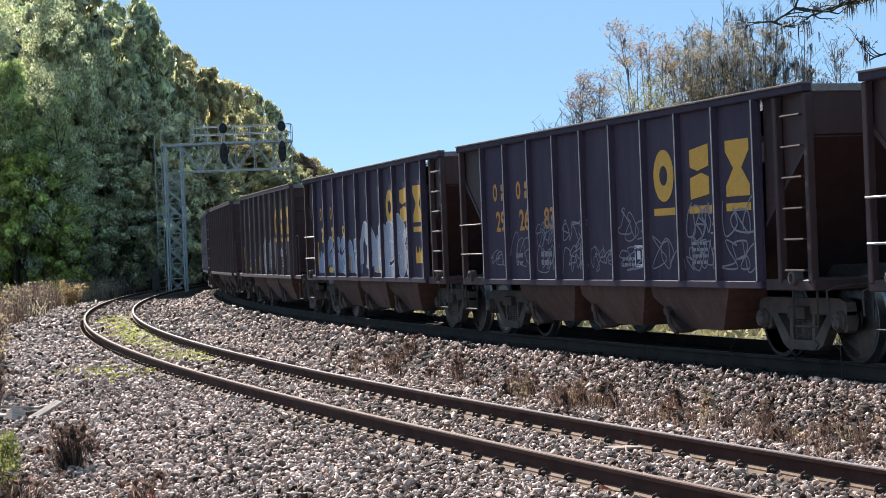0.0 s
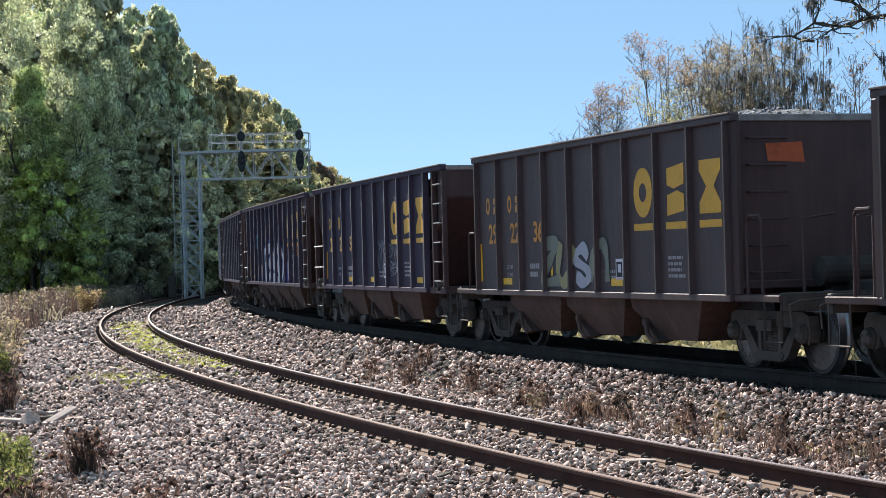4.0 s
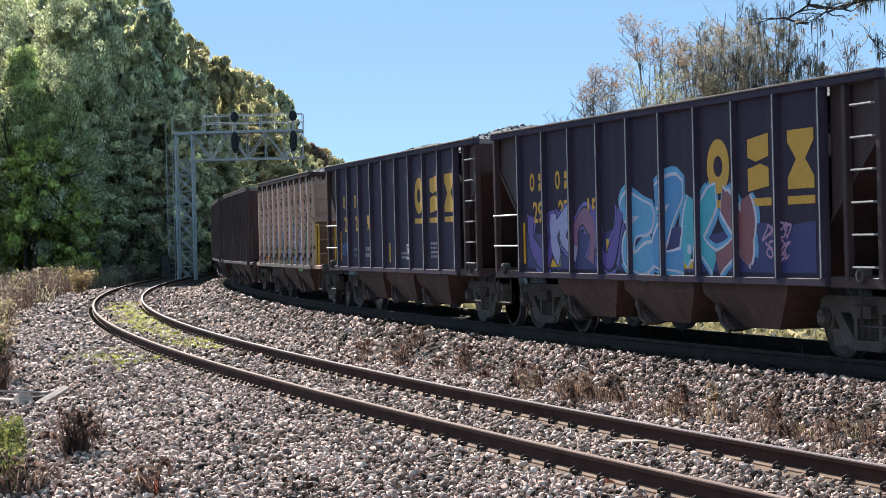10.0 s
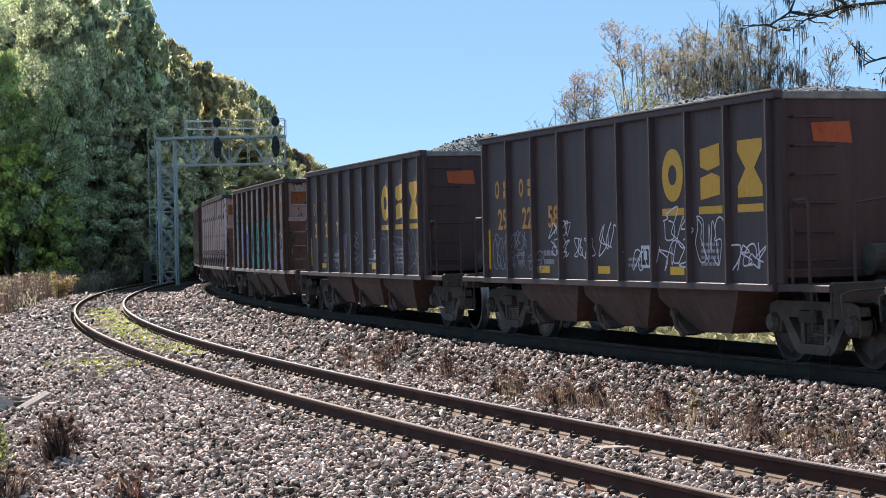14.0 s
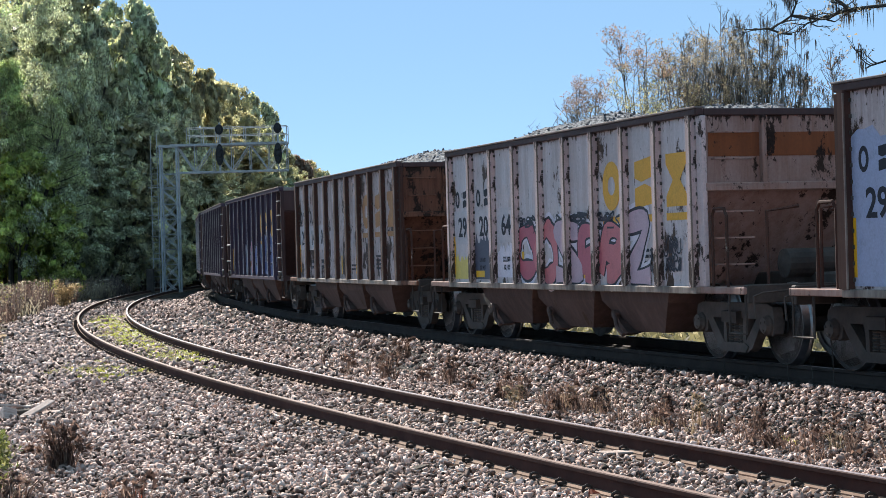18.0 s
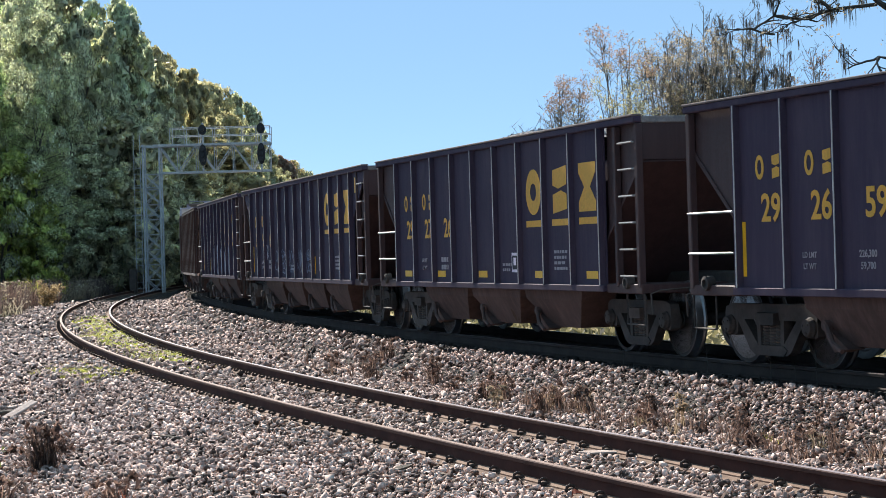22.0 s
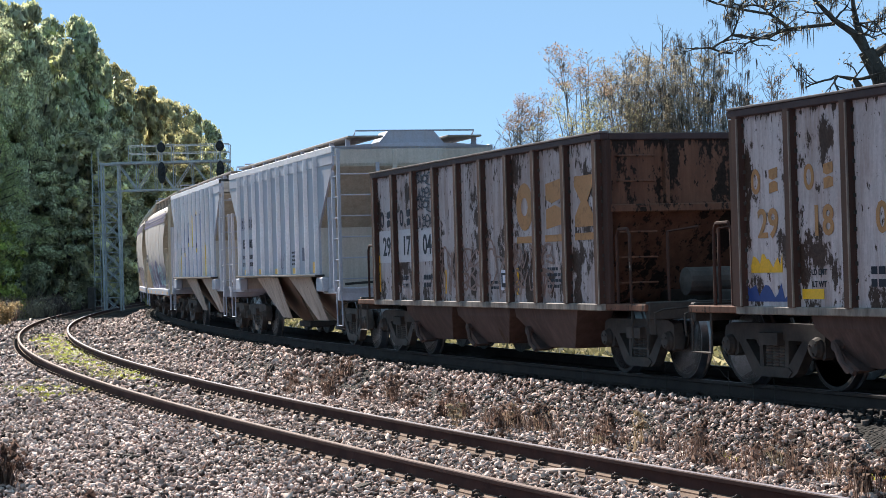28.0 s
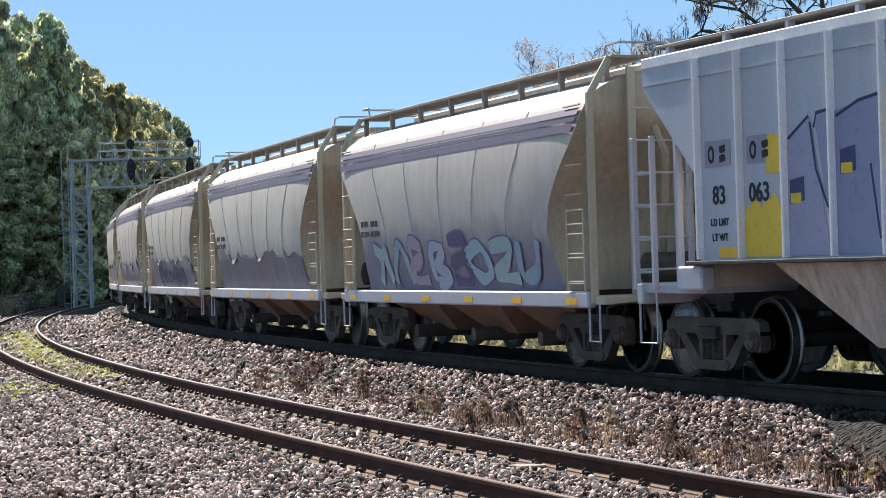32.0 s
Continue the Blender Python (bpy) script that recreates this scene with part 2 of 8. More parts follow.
LOAD_BED = load_bed()
STONES_SHADED = stone_mat("oily ballast darkened for shade", ((0.0, (0.018, 0.015, 0.014)), (0.6, (0.04, 0.034, 0.031)), (1.0, (0.085, 0.072, 0.065))))
LOAD = stone_mat("crushed granite", ((0.0, (0.05, 0.053, 0.06)), (0.5, (0.16, 0.165, 0.18)), (1.0, (0.4, 0.41, 0.43))))


def ballast_bed():
    m, n, l, b = mat("ballast bed", 0.9, 0, 0.2)
    v = coords(n, l)
    vo = n.new("ShaderNodeTexVoronoi")
    vo.inputs["Scale"].default_value = 17
    l.new(v, vo.inputs["Vector"])
    cell = n.new("ShaderNodeSeparateColor")
    l.new(vo.outputs["Color"], cell.inputs[0])
    # near-black colour stands in for the shadow between the stones
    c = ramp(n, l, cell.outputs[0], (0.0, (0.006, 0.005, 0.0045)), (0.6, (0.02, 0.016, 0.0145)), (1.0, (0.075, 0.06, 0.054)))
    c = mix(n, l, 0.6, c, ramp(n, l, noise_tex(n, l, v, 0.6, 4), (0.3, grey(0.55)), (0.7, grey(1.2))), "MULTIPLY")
    l.new(c, b.inputs["Base Color"])
    inv = ramp(n, l, vo.outputs["Distance"], (0.0, grey(1)), (0.6, grey(0)))
    bump(n, l, b, inv, 1.0, 0.05)
    return m


def field_mat():
    m, n, l, b = mat("rough grass", 0.95, 0, 0.1)
    v = coords(n, l)
    c = ramp(n, l, noise_tex(n, l, v, 0.25, 6, 0.7), (0.3, (0.075, 0.062, 0.045)), (0.55, (0.11, 0.095, 0.062)), (0.75, (0.18, 0.15, 0.105)))
    c = mix(n, l, 0.6, c, ramp(n, l, noise_tex(n, l, v, 9, 5), (0.3, grey(0.5)), (0.7, grey(1.35))), "MULTIPLY")
    l.new(c, b.inputs["Base Color"])
    bump(n, l, b, noise_tex(n, l, v, 14, 5), 0.9, 0.1)
    return m


BED, FIELD = ballast_bed(), field_mat()
RAIL_RUST = two_tone("rusted rail", (0.04, 0.0155, 0.013), (0.08, 0.036, 0.029), 3, 0.85, 0.0, 30, 0.15, 0.2)
RAIL_HEAD = two_tone("worn railhead", (0.25, 0.205, 0.225), (0.36, 0.3, 0.32), 2, 0.5, 0.0, 60, 0.05, 0.35)
# far rails: the train's shade is put into the colour
RAIL_BLACK = two_tone("rail darkened for train shade", (0.03, 0.022, 0.02), (0.06, 0.044, 0.038), 3, 0.85, 0.0, 30, 0.15, 0.2)
RAIL_DULL = two_tone("rusty railhead", (0.2, 0.12, 0.095), (0.3, 0.19, 0.155), 2, 0.7, 0.0, 60, 0.05, 0.3)
RAIL_FOOT = two_tone("dusty rail foot", (0.15, 0.082, 0.055), (0.31, 0.195, 0.135), 5, 0.9, 0, 40, 0.3)
RUST_DUST = two_tone("rusty fines", (0.1, 0.06, 0.043), (0.27, 0.175, 0.125), 9, 0.95, 0, 60, 0.5)
IRON = two_tone("rusted plate", (0.12, 0.065, 0.045), (0.26, 0.16, 0.11), 8, 0.85, 0.2, 60, 0.3)
CLIP = two_tone("dark rail clip", (0.028, 0.018, 0.016), (0.1, 0.066, 0.053), 9, 0.8, 0.2, 50, 0.3)
TIE = two_tone("weathered tie", (0.07, 0.055, 0.045), (0.16, 0.13, 0.105), 3, 0.95, 0, 35, 0.5, stretch=(1, 6, 6), per="object")
PLANK = two_tone("bleached timber", (0.36, 0.26, 0.225), (0.66, 0.53, 0.47), 4, 0.9, 0, 30, 0.4, stretch=(1, 8, 8))
STEEL = two_tone("galvanised steel", (0.36, 0.37, 0.38), (0.54, 0.55, 0.56), 5, 0.55, 0.3, 40, 0.1)
BLACK = two_tone("black signal paint", (0.012, 0.012, 0.014), (0.025, 0.025, 0.027), 5, 0.5, 0, 40, 0.1)
TRUCK = two_tone("grimed truck casting", (0.045, 0.037, 0.034), (0.105, 0.086, 0.077), 3.5, 0.8, 0.1, 30, 0.3, per="object")
WHEEL = two_tone("oiled wheel plate", (0.022, 0.018, 0.017), (0.055, 0.044, 0.04), 4, 0.75, 0.2, 25, 0.25)
TREAD = two_tone("bright wheel tread", (0.2, 0.2, 0.21), (0.34, 0.34, 0.35), 8, 0.4, 1.0, 60, 0.03)
HOPPER_UNDER = car_paint("rusty hopper chute", (0.07, 0.05, 0.041), (0.18, 0.13, 0.105), (0.11, 0.058, 0.035), -0.02, 0.8, 0.6)
NAVY = car_paint("dark navy paint", (0.056, 0.046, 0.068), (0.135, 0.113, 0.12), (0.05, 0.032, 0.028), -0.17, 0.7, 0.3, 0.12)
BROWN = car_paint("dark brown paint", (0.07, 0.05, 0.048), (0.125, 0.094, 0.088), (0.12, 0.06, 0.04), -0.12, 0.6, 0.5)
MAROON = car_paint("end brown paint", (0.06, 0.037, 0.034), (0.11, 0.074, 0.065), (0.12, 0.06, 0.04), -0.1, 0.65, 0.5)
WHITE_RUST = car_paint("flaking white paint", (0.64, 0.62, 0.59), (0.4, 0.33, 0.28), (0.12, 0.066, 0.046), 0.025, 0.6, 0.8, crown=0.03)
TAN_WORN = car_paint("stained cream paint", (0.55, 0.5, 0.465), (0.25, 0.16, 0.115), (0.085, 0.04, 0.027), 0.06, 0.65, 1.0, crown=0.06)
PANEL_PALE = car_paint("chalky white paint", (0.55, 0.52, 0.49), (0.4, 0.33, 0.26), (0.1, 0.058, 0.042), -0.02, 0.65, 0.9, crown=0.05)
POST_PALE = car_paint("flaking pale post", (0.56, 0.49, 0.45), (0.4, 0.31, 0.26), (0.06, 0.036, 0.03), 0.05, 0.7, 0.8, crown=0.08)
POST_BUFF = car_paint("orange-buff side post", (0.6, 0.46, 0.33), (0.42, 0.29, 0.19), (0.055, 0.032, 0.026), 0.025, 0.65, 0.7, crown=0.2)
END_BUFF = car_paint("orange-buff end paint", (0.5, 0.36, 0.25), (0.3, 0.2, 0.15), (0.07, 0.036, 0.026), 0.02, 0.7, 0.8, crown=0.12)
RUST = car_paint("red brown rust", (0.12, 0.057, 0.035), (0.28, 0.15, 0.085), (0.035, 0.02, 0.015), 0.07, 0.85, 0.7, crown=0.16)
END_FLAKE = car_paint("rust-eaten pale end paint", (0.36, 0.265, 0.215), (0.2, 0.105, 0.065), (0.05, 0.026, 0.019), 0.035, 0.8, 0.9, crown=0.1)
END_BAND = car_paint("bare orange rust", (0.24, 0.088, 0.034), (0.13, 0.05, 0.024), (0.04, 0.022, 0.018), 0.03, 0.9, 0.7)
POST_RUST = car_paint("rusted side post with paint flakes", (0.056, 0.028, 0.02), (0.13, 0.07, 0.048), (0.5, 0.45, 0.4), -0.055, 0.8, 0.5)
# posts lit, panels shaded: the difference is partly put into these two paints
POST_WHITE = car_paint("sunlit white post", (0.8, 0.86, 0.83), (0.6, 0.59, 0.48), (0.2, 0.13, 0.09), -0.15, 0.5, 0.4)
COVERED = car_paint("light grey paint", (0.425, 0.48, 0.515), (0.36, 0.36, 0.33), (0.16, 0.1, 0.07), -0.15, 0.5, 0.5)
CREAM = car_paint("sun-faded cream paint", (0.59, 0.58, 0.475), (0.4, 0.37, 0.27), (0.2, 0.12, 0.08), -0.13, 0.6, 0.7)
END_TAN = car_paint("tan dust-coated end", (0.5, 0.485, 0.36), (0.32, 0.285, 0.19), (0.12, 0.08, 0.055), -0.1, 0.75, 0.8)
PALE_BAY = car_paint("cream slope plate", (0.62, 0.57, 0.45), (0.26, 0.2, 0.14), (0.07, 0.045, 0.032), -0.05, 0.75, 0.9)
LOWER_VIOLET = car_paint("grey-violet lower paint", (0.3, 0.27, 0.28), (0.2, 0.17, 0.16), (0.15, 0.09, 0.06), -0.1, 0.7, 0.8)
SPRAY_SHADE = car_paint("cream paint with violet overspray and painted foot shade", (0.62, 0.605, 0.51), (0.43, 0.4, 0.31), (0.2, 0.12, 0.08), -0.15, 0.6, 0.6, foot=(0.17, 0.16, 0.26))
# darker than the chute plates: stain, and the inward slope's shade painted in
BAY_SIDE = car_paint("rust-stained chute side darkened for shade", (0.25, 0.185, 0.13), (0.13, 0.09, 0.065), (0.08, 0.045, 0.03), -0.02, 0.8, 0.8)
GRIME_BAY = car_paint("grimed cream chute", (0.46, 0.43, 0.32), (0.2, 0.16, 0.11), (0.09, 0.055, 0.035), -0.1, 0.75, 0.7)
WALK = two_tone("dusty roof walk", (0.24, 0.2, 0.17), (0.4, 0.35, 0.3), 4, 0.7, 0.1, 30, 0.2)
RUST_EDGE = two_tone("rusty post corner", (0.09, 0.06, 0.05), (0.34, 0.28, 0.24), 6, 0.7, 0, 40, 0.2, stretch=(1, 1, 0.3))
YELLOW = flat_paint("yellow stencil", (0.75, 0.43, 0.06))
CHALK = flat_paint("chalk white patch", (0.56, 0.55, 0.53), 0.35)
REFLECT = flat_paint("yellow reflector", (0.85, 0.5, 0.02), 0.1, 0.4)
FADED = flat_paint("faded yellow stencil", (0.62, 0.3, 0.06), 0.45)
OCHRE = flat_paint("ochre stencil worn to rust", (0.44, 0.23, 0.085), 0.7)
BLUEBLACK = flat_paint("black stencil", (0.02, 0.02, 0.028))
WHITE = flat_paint("white stencil", (0.75, 0.75, 0.76), 0.3)
ORANGE = flat_paint("orange placard", (0.42, 0.1, 0.035), 0.5)
PALE = flat_paint("pale stencil", (0.35, 0.34, 0.33), 0.4)
IRON_WHITE = two_tone("pale grab iron", (0.3, 0.29, 0.285), (0.5, 0.48, 0.46), 9, 0.5, 0.2, 40, 0.1)
# pale edge strips: sunlight on the rib edges put into the colour
BROWN_EDGE = two_tone("sunlit brown rib edge", (0.07, 0.055, 0.05), (0.2, 0.16, 0.145), 6, 0.6, 0.1, 40, 0.15, stretch=(1, 1, 0.3))
LIT_EDGE = two_tone("sunlit rib edge", (0.28, 0.27, 0.27), (0.58, 0.56, 0.55), 7, 0.5, 0.2, 40, 0.15, stretch=(1, 1, 0.4))
LIP = two_tone("dusty bare lip", (0.13, 0.1, 0.095), (0.26, 0.21, 0.195), 4, 0.9, 0.0, 30, 0.2)
CHORD = two_tone("scuffed top chord", (0.18, 0.15, 0.14), (0.34, 0.3, 0.28), 5, 0.6, 0.3, 40, 0.2)
TWIG = two_tone("grey winter twigs", (0.14, 0.126, 0.115), (0.28, 0.255, 0.23), 3, 0.95, 0, 20, 0.4)
BARK = two_tone("grey bark", (0.04, 0.035, 0.032), (0.11, 0.097, 0.085), 3, 0.95, 0, 20, 0.6)
MOSS = leaf("hanging moss", (0.06, 0.058, 0.055), (0.13, 0.125, 0.118), thru=(1.05, 1.0, 0.95), gloss=0.1, thin=0.35)
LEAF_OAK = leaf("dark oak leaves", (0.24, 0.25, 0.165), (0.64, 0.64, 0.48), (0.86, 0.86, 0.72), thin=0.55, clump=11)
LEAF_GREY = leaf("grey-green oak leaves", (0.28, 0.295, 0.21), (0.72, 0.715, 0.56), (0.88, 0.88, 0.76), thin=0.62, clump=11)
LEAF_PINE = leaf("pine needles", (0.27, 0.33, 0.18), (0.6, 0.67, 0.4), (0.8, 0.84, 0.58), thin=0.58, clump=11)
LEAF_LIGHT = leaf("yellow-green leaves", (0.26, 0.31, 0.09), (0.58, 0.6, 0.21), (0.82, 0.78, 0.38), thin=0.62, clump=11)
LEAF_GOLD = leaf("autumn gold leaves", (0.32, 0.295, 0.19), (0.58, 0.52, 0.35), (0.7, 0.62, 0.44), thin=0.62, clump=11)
LEAF_RUST = leaf("russet leaves", (0.28, 0.19, 0.15), (0.44, 0.32, 0.26), (0.44, 0.39, 0.32), thru=(1.1, 1.02, 0.9), gloss=0.1)
LEAF_OLIVE = leaf("olive twigs", (0.24, 0.21, 0.17), (0.4, 0.36, 0.285), (0.54, 0.49, 0.38), thru=(1.1, 1.02, 0.9), gloss=0.1)
LEAF_YELLOW = leaf("straw-gold leaves", (0.22, 0.175, 0.105), (0.42, 0.35, 0.22), (0.6, 0.52, 0.36), thru=(1.1, 1.02, 0.9), gloss=0.1)
WEED_LEAF = leaf("weed leaves", (0.1, 0.115, 0.045), (0.25, 0.265, 0.11), (0.42, 0.39, 0.2), gloss=0.3)
LEAF_RED = leaf("red brown leaf", (0.3, 0.07, 0.045), (0.42, 0.15, 0.1), thru=(1.1, 1.0, 0.9), gloss=0.1)
GRASS_GREEN = leaf("green weed", (0.26, 0.3, 0.045), (0.52, 0.54, 0.1), (0.6, 0.54, 0.16))
GRASS_DRY = leaf("dry grass", (0.2, 0.165, 0.125), (0.36, 0.3, 0.23), (0.48, 0.42, 0.33), thru=(1.1, 1.02, 0.9))
GRASS_BROWN = leaf("brown dead weed", (0.075, 0.053, 0.048), (0.18, 0.13, 0.115), (0.36, 0.275, 0.235), thru=(1.1, 1.0, 0.92), gloss=0.2, thin=0.5)
GRASS_MAUVE = leaf("mauve seed heads", (0.07, 0.056, 0.056), (0.17, 0.135, 0.13), (0.3, 0.245, 0.225), thru=(1.1, 1.02, 0.9))
PLUME = leaf("pale plume", (0.42, 0.37, 0.3), (0.65, 0.6, 0.5), thru=(1.1, 1.02, 0.9))


# ---- mesh building ----
class Shape:
    """Collects corners and faces of one mesh."""

    def __init__(self):
        self.v, self.f, self.m, self.smooth, self.slot = [], [], [], set(), 0

    def add(self, verts, faces):
        k = len(self.v)
        self.v += [tuple(p) for p in verts]
        self.f += [tuple(i + k for i in f) for f in faces]
        self.m += [self.slot] * len(faces)
        return self

    def box(self, x0, x1, y0, y1, z0, z1, c=0.0):
        """A box; c: chamfer of its edges."""
        if c <= 0:
            v = [(x, y, z) for z in (z0, z1) for y in (y0, y1) for x in (x0, x1)]
            return self.add(v, [(0, 2, 3, 1), (4, 5, 7, 6), (0, 1, 5, 4), (2, 6, 7, 3), (0, 4, 6, 2), (1, 3, 7, 5)])
        c = min(c, (x1 - x0) * 0.45, (y1 - y0) * 0.45, (z1 - z0) * 0.45)
        bm = bmesh.new()
        bmesh.ops.create_cube(bm, size=1.0)
        for p in bm.verts:
            p.co = Vector(((x0 + x1) / 2 + p.co.x * (x1 - x0), (y0 + y1) / 2 + p.co.y * (y1 - y0), (z0 + z1) / 2 + p.co.z * (z1 - z0)))
        bmesh.ops.bevel(bm, geom=bm.edges[:], offset=c, segments=1, affect="EDGES")
        bm.verts.index_update()
        self.add([p.co[:] for p in bm.verts], [[q.index for q in f.verts] for f in bm.faces])
        bm.free()
        return self

    def prism(self, outline, a, b, axis="y"):
        """An outline (pairs) drawn out from a to b along one axis: for y the pairs are x, z; for x they are y, z; for z they are x, y."""
        n = len(outline)
        put = {"y": lambda p, t: (p[0], t, p[1]), "x": lambda p, t: (t, p[0], p[1]), "z": lambda p, t: (p[0], p[1], t)}[axis]
        v = [put(p, a) for p in outline] + [put(p, b) for p in outline]
        f = [tuple(range(n)), tuple(range(2 * n - 1, n - 1, -1))] + [(i, i + n, (i + 1) % n + n, (i + 1) % n) for i in range(n)]
        return self.add(v, f)

    def tube(self, pts, r, sides=6, taper=None):
        """A round bar along points."""
        pts = [Vector(p) for p in pts]
        rings, up = [], Vector((0.13, 0.31, 0.94))
        for i, p in enumerate(pts):
            d = (pts[min(i + 1, len(pts) - 1)] - pts[max(i - 1, 0)]).normalized()
            a = d.cross(up)
            a = a.normalized() if a.length > 1e-4 else d.orthogonal().normalized()
            b = d.cross(a)
            q = r if taper is None else r + (taper - r) * i / max(1, len(pts) - 1)
            rings.append([p + (a * math.cos(t) + b * math.sin(t)) * q for t in (2 * math.pi * k / sides for k in range(sides))])
        v = [p for ring in rings for p in ring]
        f = [(i * sides + k, i * sides + (k + 1) % sides, (i + 1) * sides + (k + 1) % sides, (i + 1) * sides + k) for i in range(len(pts) - 1) for k in range(sides)]
        f += [tuple(range(sides - 1, -1, -1)), tuple((len(pts) - 1) * sides + k for k in range(sides))]
        return self.add(v, f)

    def lathe(self, profile, sides=24, centre=(0, 0, 0), axis="y"):
        """A profile of (place along the axis, radius) turned round the axis."""
        v = []
        for a, r in profile:
            for k in range(sides):
                t = 2 * math.pi * k / sides
                u, w = r * math.cos(t), r * math.sin(t)
                p = {"y": (u, a, w), "x": (a, u, w), "z": (u, w, a)}[axis]
                v.append((p[0] + centre[0], p[1] + centre[1], p[2] + centre[2]))
        n = len(profile)
        f = [(i * sides + k, (i + 1) * sides + k, (i + 1) * sides + (k + 1) % sides, i * sides + (k + 1) % sides) for i in range(n - 1) for k in range(sides)]
        f += [tuple(range(sides)), tuple((n - 1) * sides + k for k in range(sides - 1, -1, -1))]
        return self.add(v, f)

    def sheet(self, rows):
        """A surface through rows of points."""
        w = len(rows[0])
        v = [p for row in rows for p in row]
        return self.add(v, [(i * w + j, i * w + j + 1, (i + 1) * w + j + 1, (i + 1) * w + j) for i in range(len(rows) - 1) for j in range(w - 1)])

    def mesh(self, name, smooth=False):
        me = bpy.data.meshes.new(name)
        me.from_pydata(self.v, [], self.f)
        me.polygons.foreach_set("material_index", self.m)
        if smooth:
            me.polygons.foreach_set("use_smooth", [True] * len(me.polygons))
        bm = bmesh.new()
        bm.from_mesh(me)
        if len(bm.faces) < 20000:
            bmesh.ops.recalc_face_normals(bm, faces=bm.faces[:])
        bm.to_mesh(me)
        bm.free()
        if smooth:
            me.set_sharp_from_angle(angle=radians(40))
        me.update()
        return me


def part(name, shape, materials, parent=None, label="", m=None, smooth=False):
    """One mesh object, under a thing or a part. shape: a Shape, or a mesh to share, whose materials are set on the object."""
    materials = materials if isinstance(materials, (list, tuple)) else [materials]
    me = shape.mesh(name, smooth) if isinstance(shape, Shape) else shape
    if not me.materials:
        for k in materials:
            me.materials.append(k)
    ob = new(name, me)
    for slot, k in zip(ob.material_slots, materials):
        if slot.material is not k:
            slot.link = "OBJECT"
            slot.material = k
    if parent:
        ob.parent = parent
    if m is not None:
        ob.matrix_basis = m
    if label:
        ob["label"] = label
    return ob


def quick_mesh(name, verts, faces):
    """A mesh of many equal faces from arrays."""
    verts, faces = np.asarray(verts, np.float32), np.asarray(faces, np.int32)
    me = bpy.data.meshes.new(name)
    me.vertices.add(len(verts))
    me.vertices.foreach_set("co", verts.ravel())
    k = faces.shape[1]
    me.loops.add(faces.size)
    me.loops.foreach_set("vertex_index", faces.ravel())
    me.polygons.add(len(faces))
    me.polygons.foreach_set("loop_start", np.arange(0, faces.size, k, dtype=np.int32))
    me.polygons.foreach_set("loop_total", np.full(len(faces), k, np.int32))
    me.update(calc_edges=True)
    return me

# ---- ground: one sheet to the horizon, shaped to the two ballast beds ----
def verge(s):
    """Where the ballast ends on the stance's side: close to the track beyond the bend, farther off near the stance."""
    return np.interp(s, (-8, 0, 10, 20, 32, 60, 90), (-7.0, -5.2, -4.5, -3.9, -3.2, -2.9, -3.3)) + 0.25 * np.sin(np.asarray(s) * 0.8)


def build_ground():
    far = [150, 220, 320, 500, 800, 1300, 2100, 3200]
    xs = np.array([-v for v in far[::-1]] + list(np.arange(-100, -24, 6)) + list(np.arange(-24, 14, 0.3)) + list(np.arange(14, 100, 5)) + far)
    ys = np.array([-v for v in far[::-1]] + list(np.arange(-100, -6, 6)) + list(np.arange(-6, 90, 0.45)) + list(np.arange(90, 140, 4)) + far)
    gx, gy = np.meshgrid(xs, ys)
    s, o = along(gx, gy)
    z = ground_z(o)
    rng = np.random.default_rng(3)
    z = z + rng.normal(0, 0.008, z.shape) - np.where((np.abs(o) < 1.2) | (np.abs(o - SPACING) < 1.2), 0.03, 0)
    w = len(xs)
    verts = np.stack([gx.ravel(), gy.ravel(), z.ravel()], 1)
    i, j = np.meshgrid(np.arange(len(ys) - 1), np.arange(w - 1), indexing="ij")
    a = (i * w + j).ravel()
    me = quick_mesh("ground", verts, np.stack([a, a + 1, a + w + 1, a + w], 1))
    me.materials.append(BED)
    me.materials.append(FIELD)
    oc = o.ravel()[a]
    edge = verge(s.ravel()[a]) + rng.normal(0, 0.2, len(a))
    # ground round the stance, out of view, added as a bounce surface
    bounce_bed = (s.ravel()[a] < -6) & (s.ravel()[a] > -90) & (oc > -60)
    me.polygons.foreach_set("material_index", (((oc < edge) & ~bounce_bed) | (oc > 8.4)).astype(np.int32))
    me.polygons.foreach_set("use_smooth", np.ones(len(a), bool))
    ob = new("ground", me)
    return tagged(ob, "grey crushed-stone ballast beds running into rough dry grass", "ground", kind="structure")


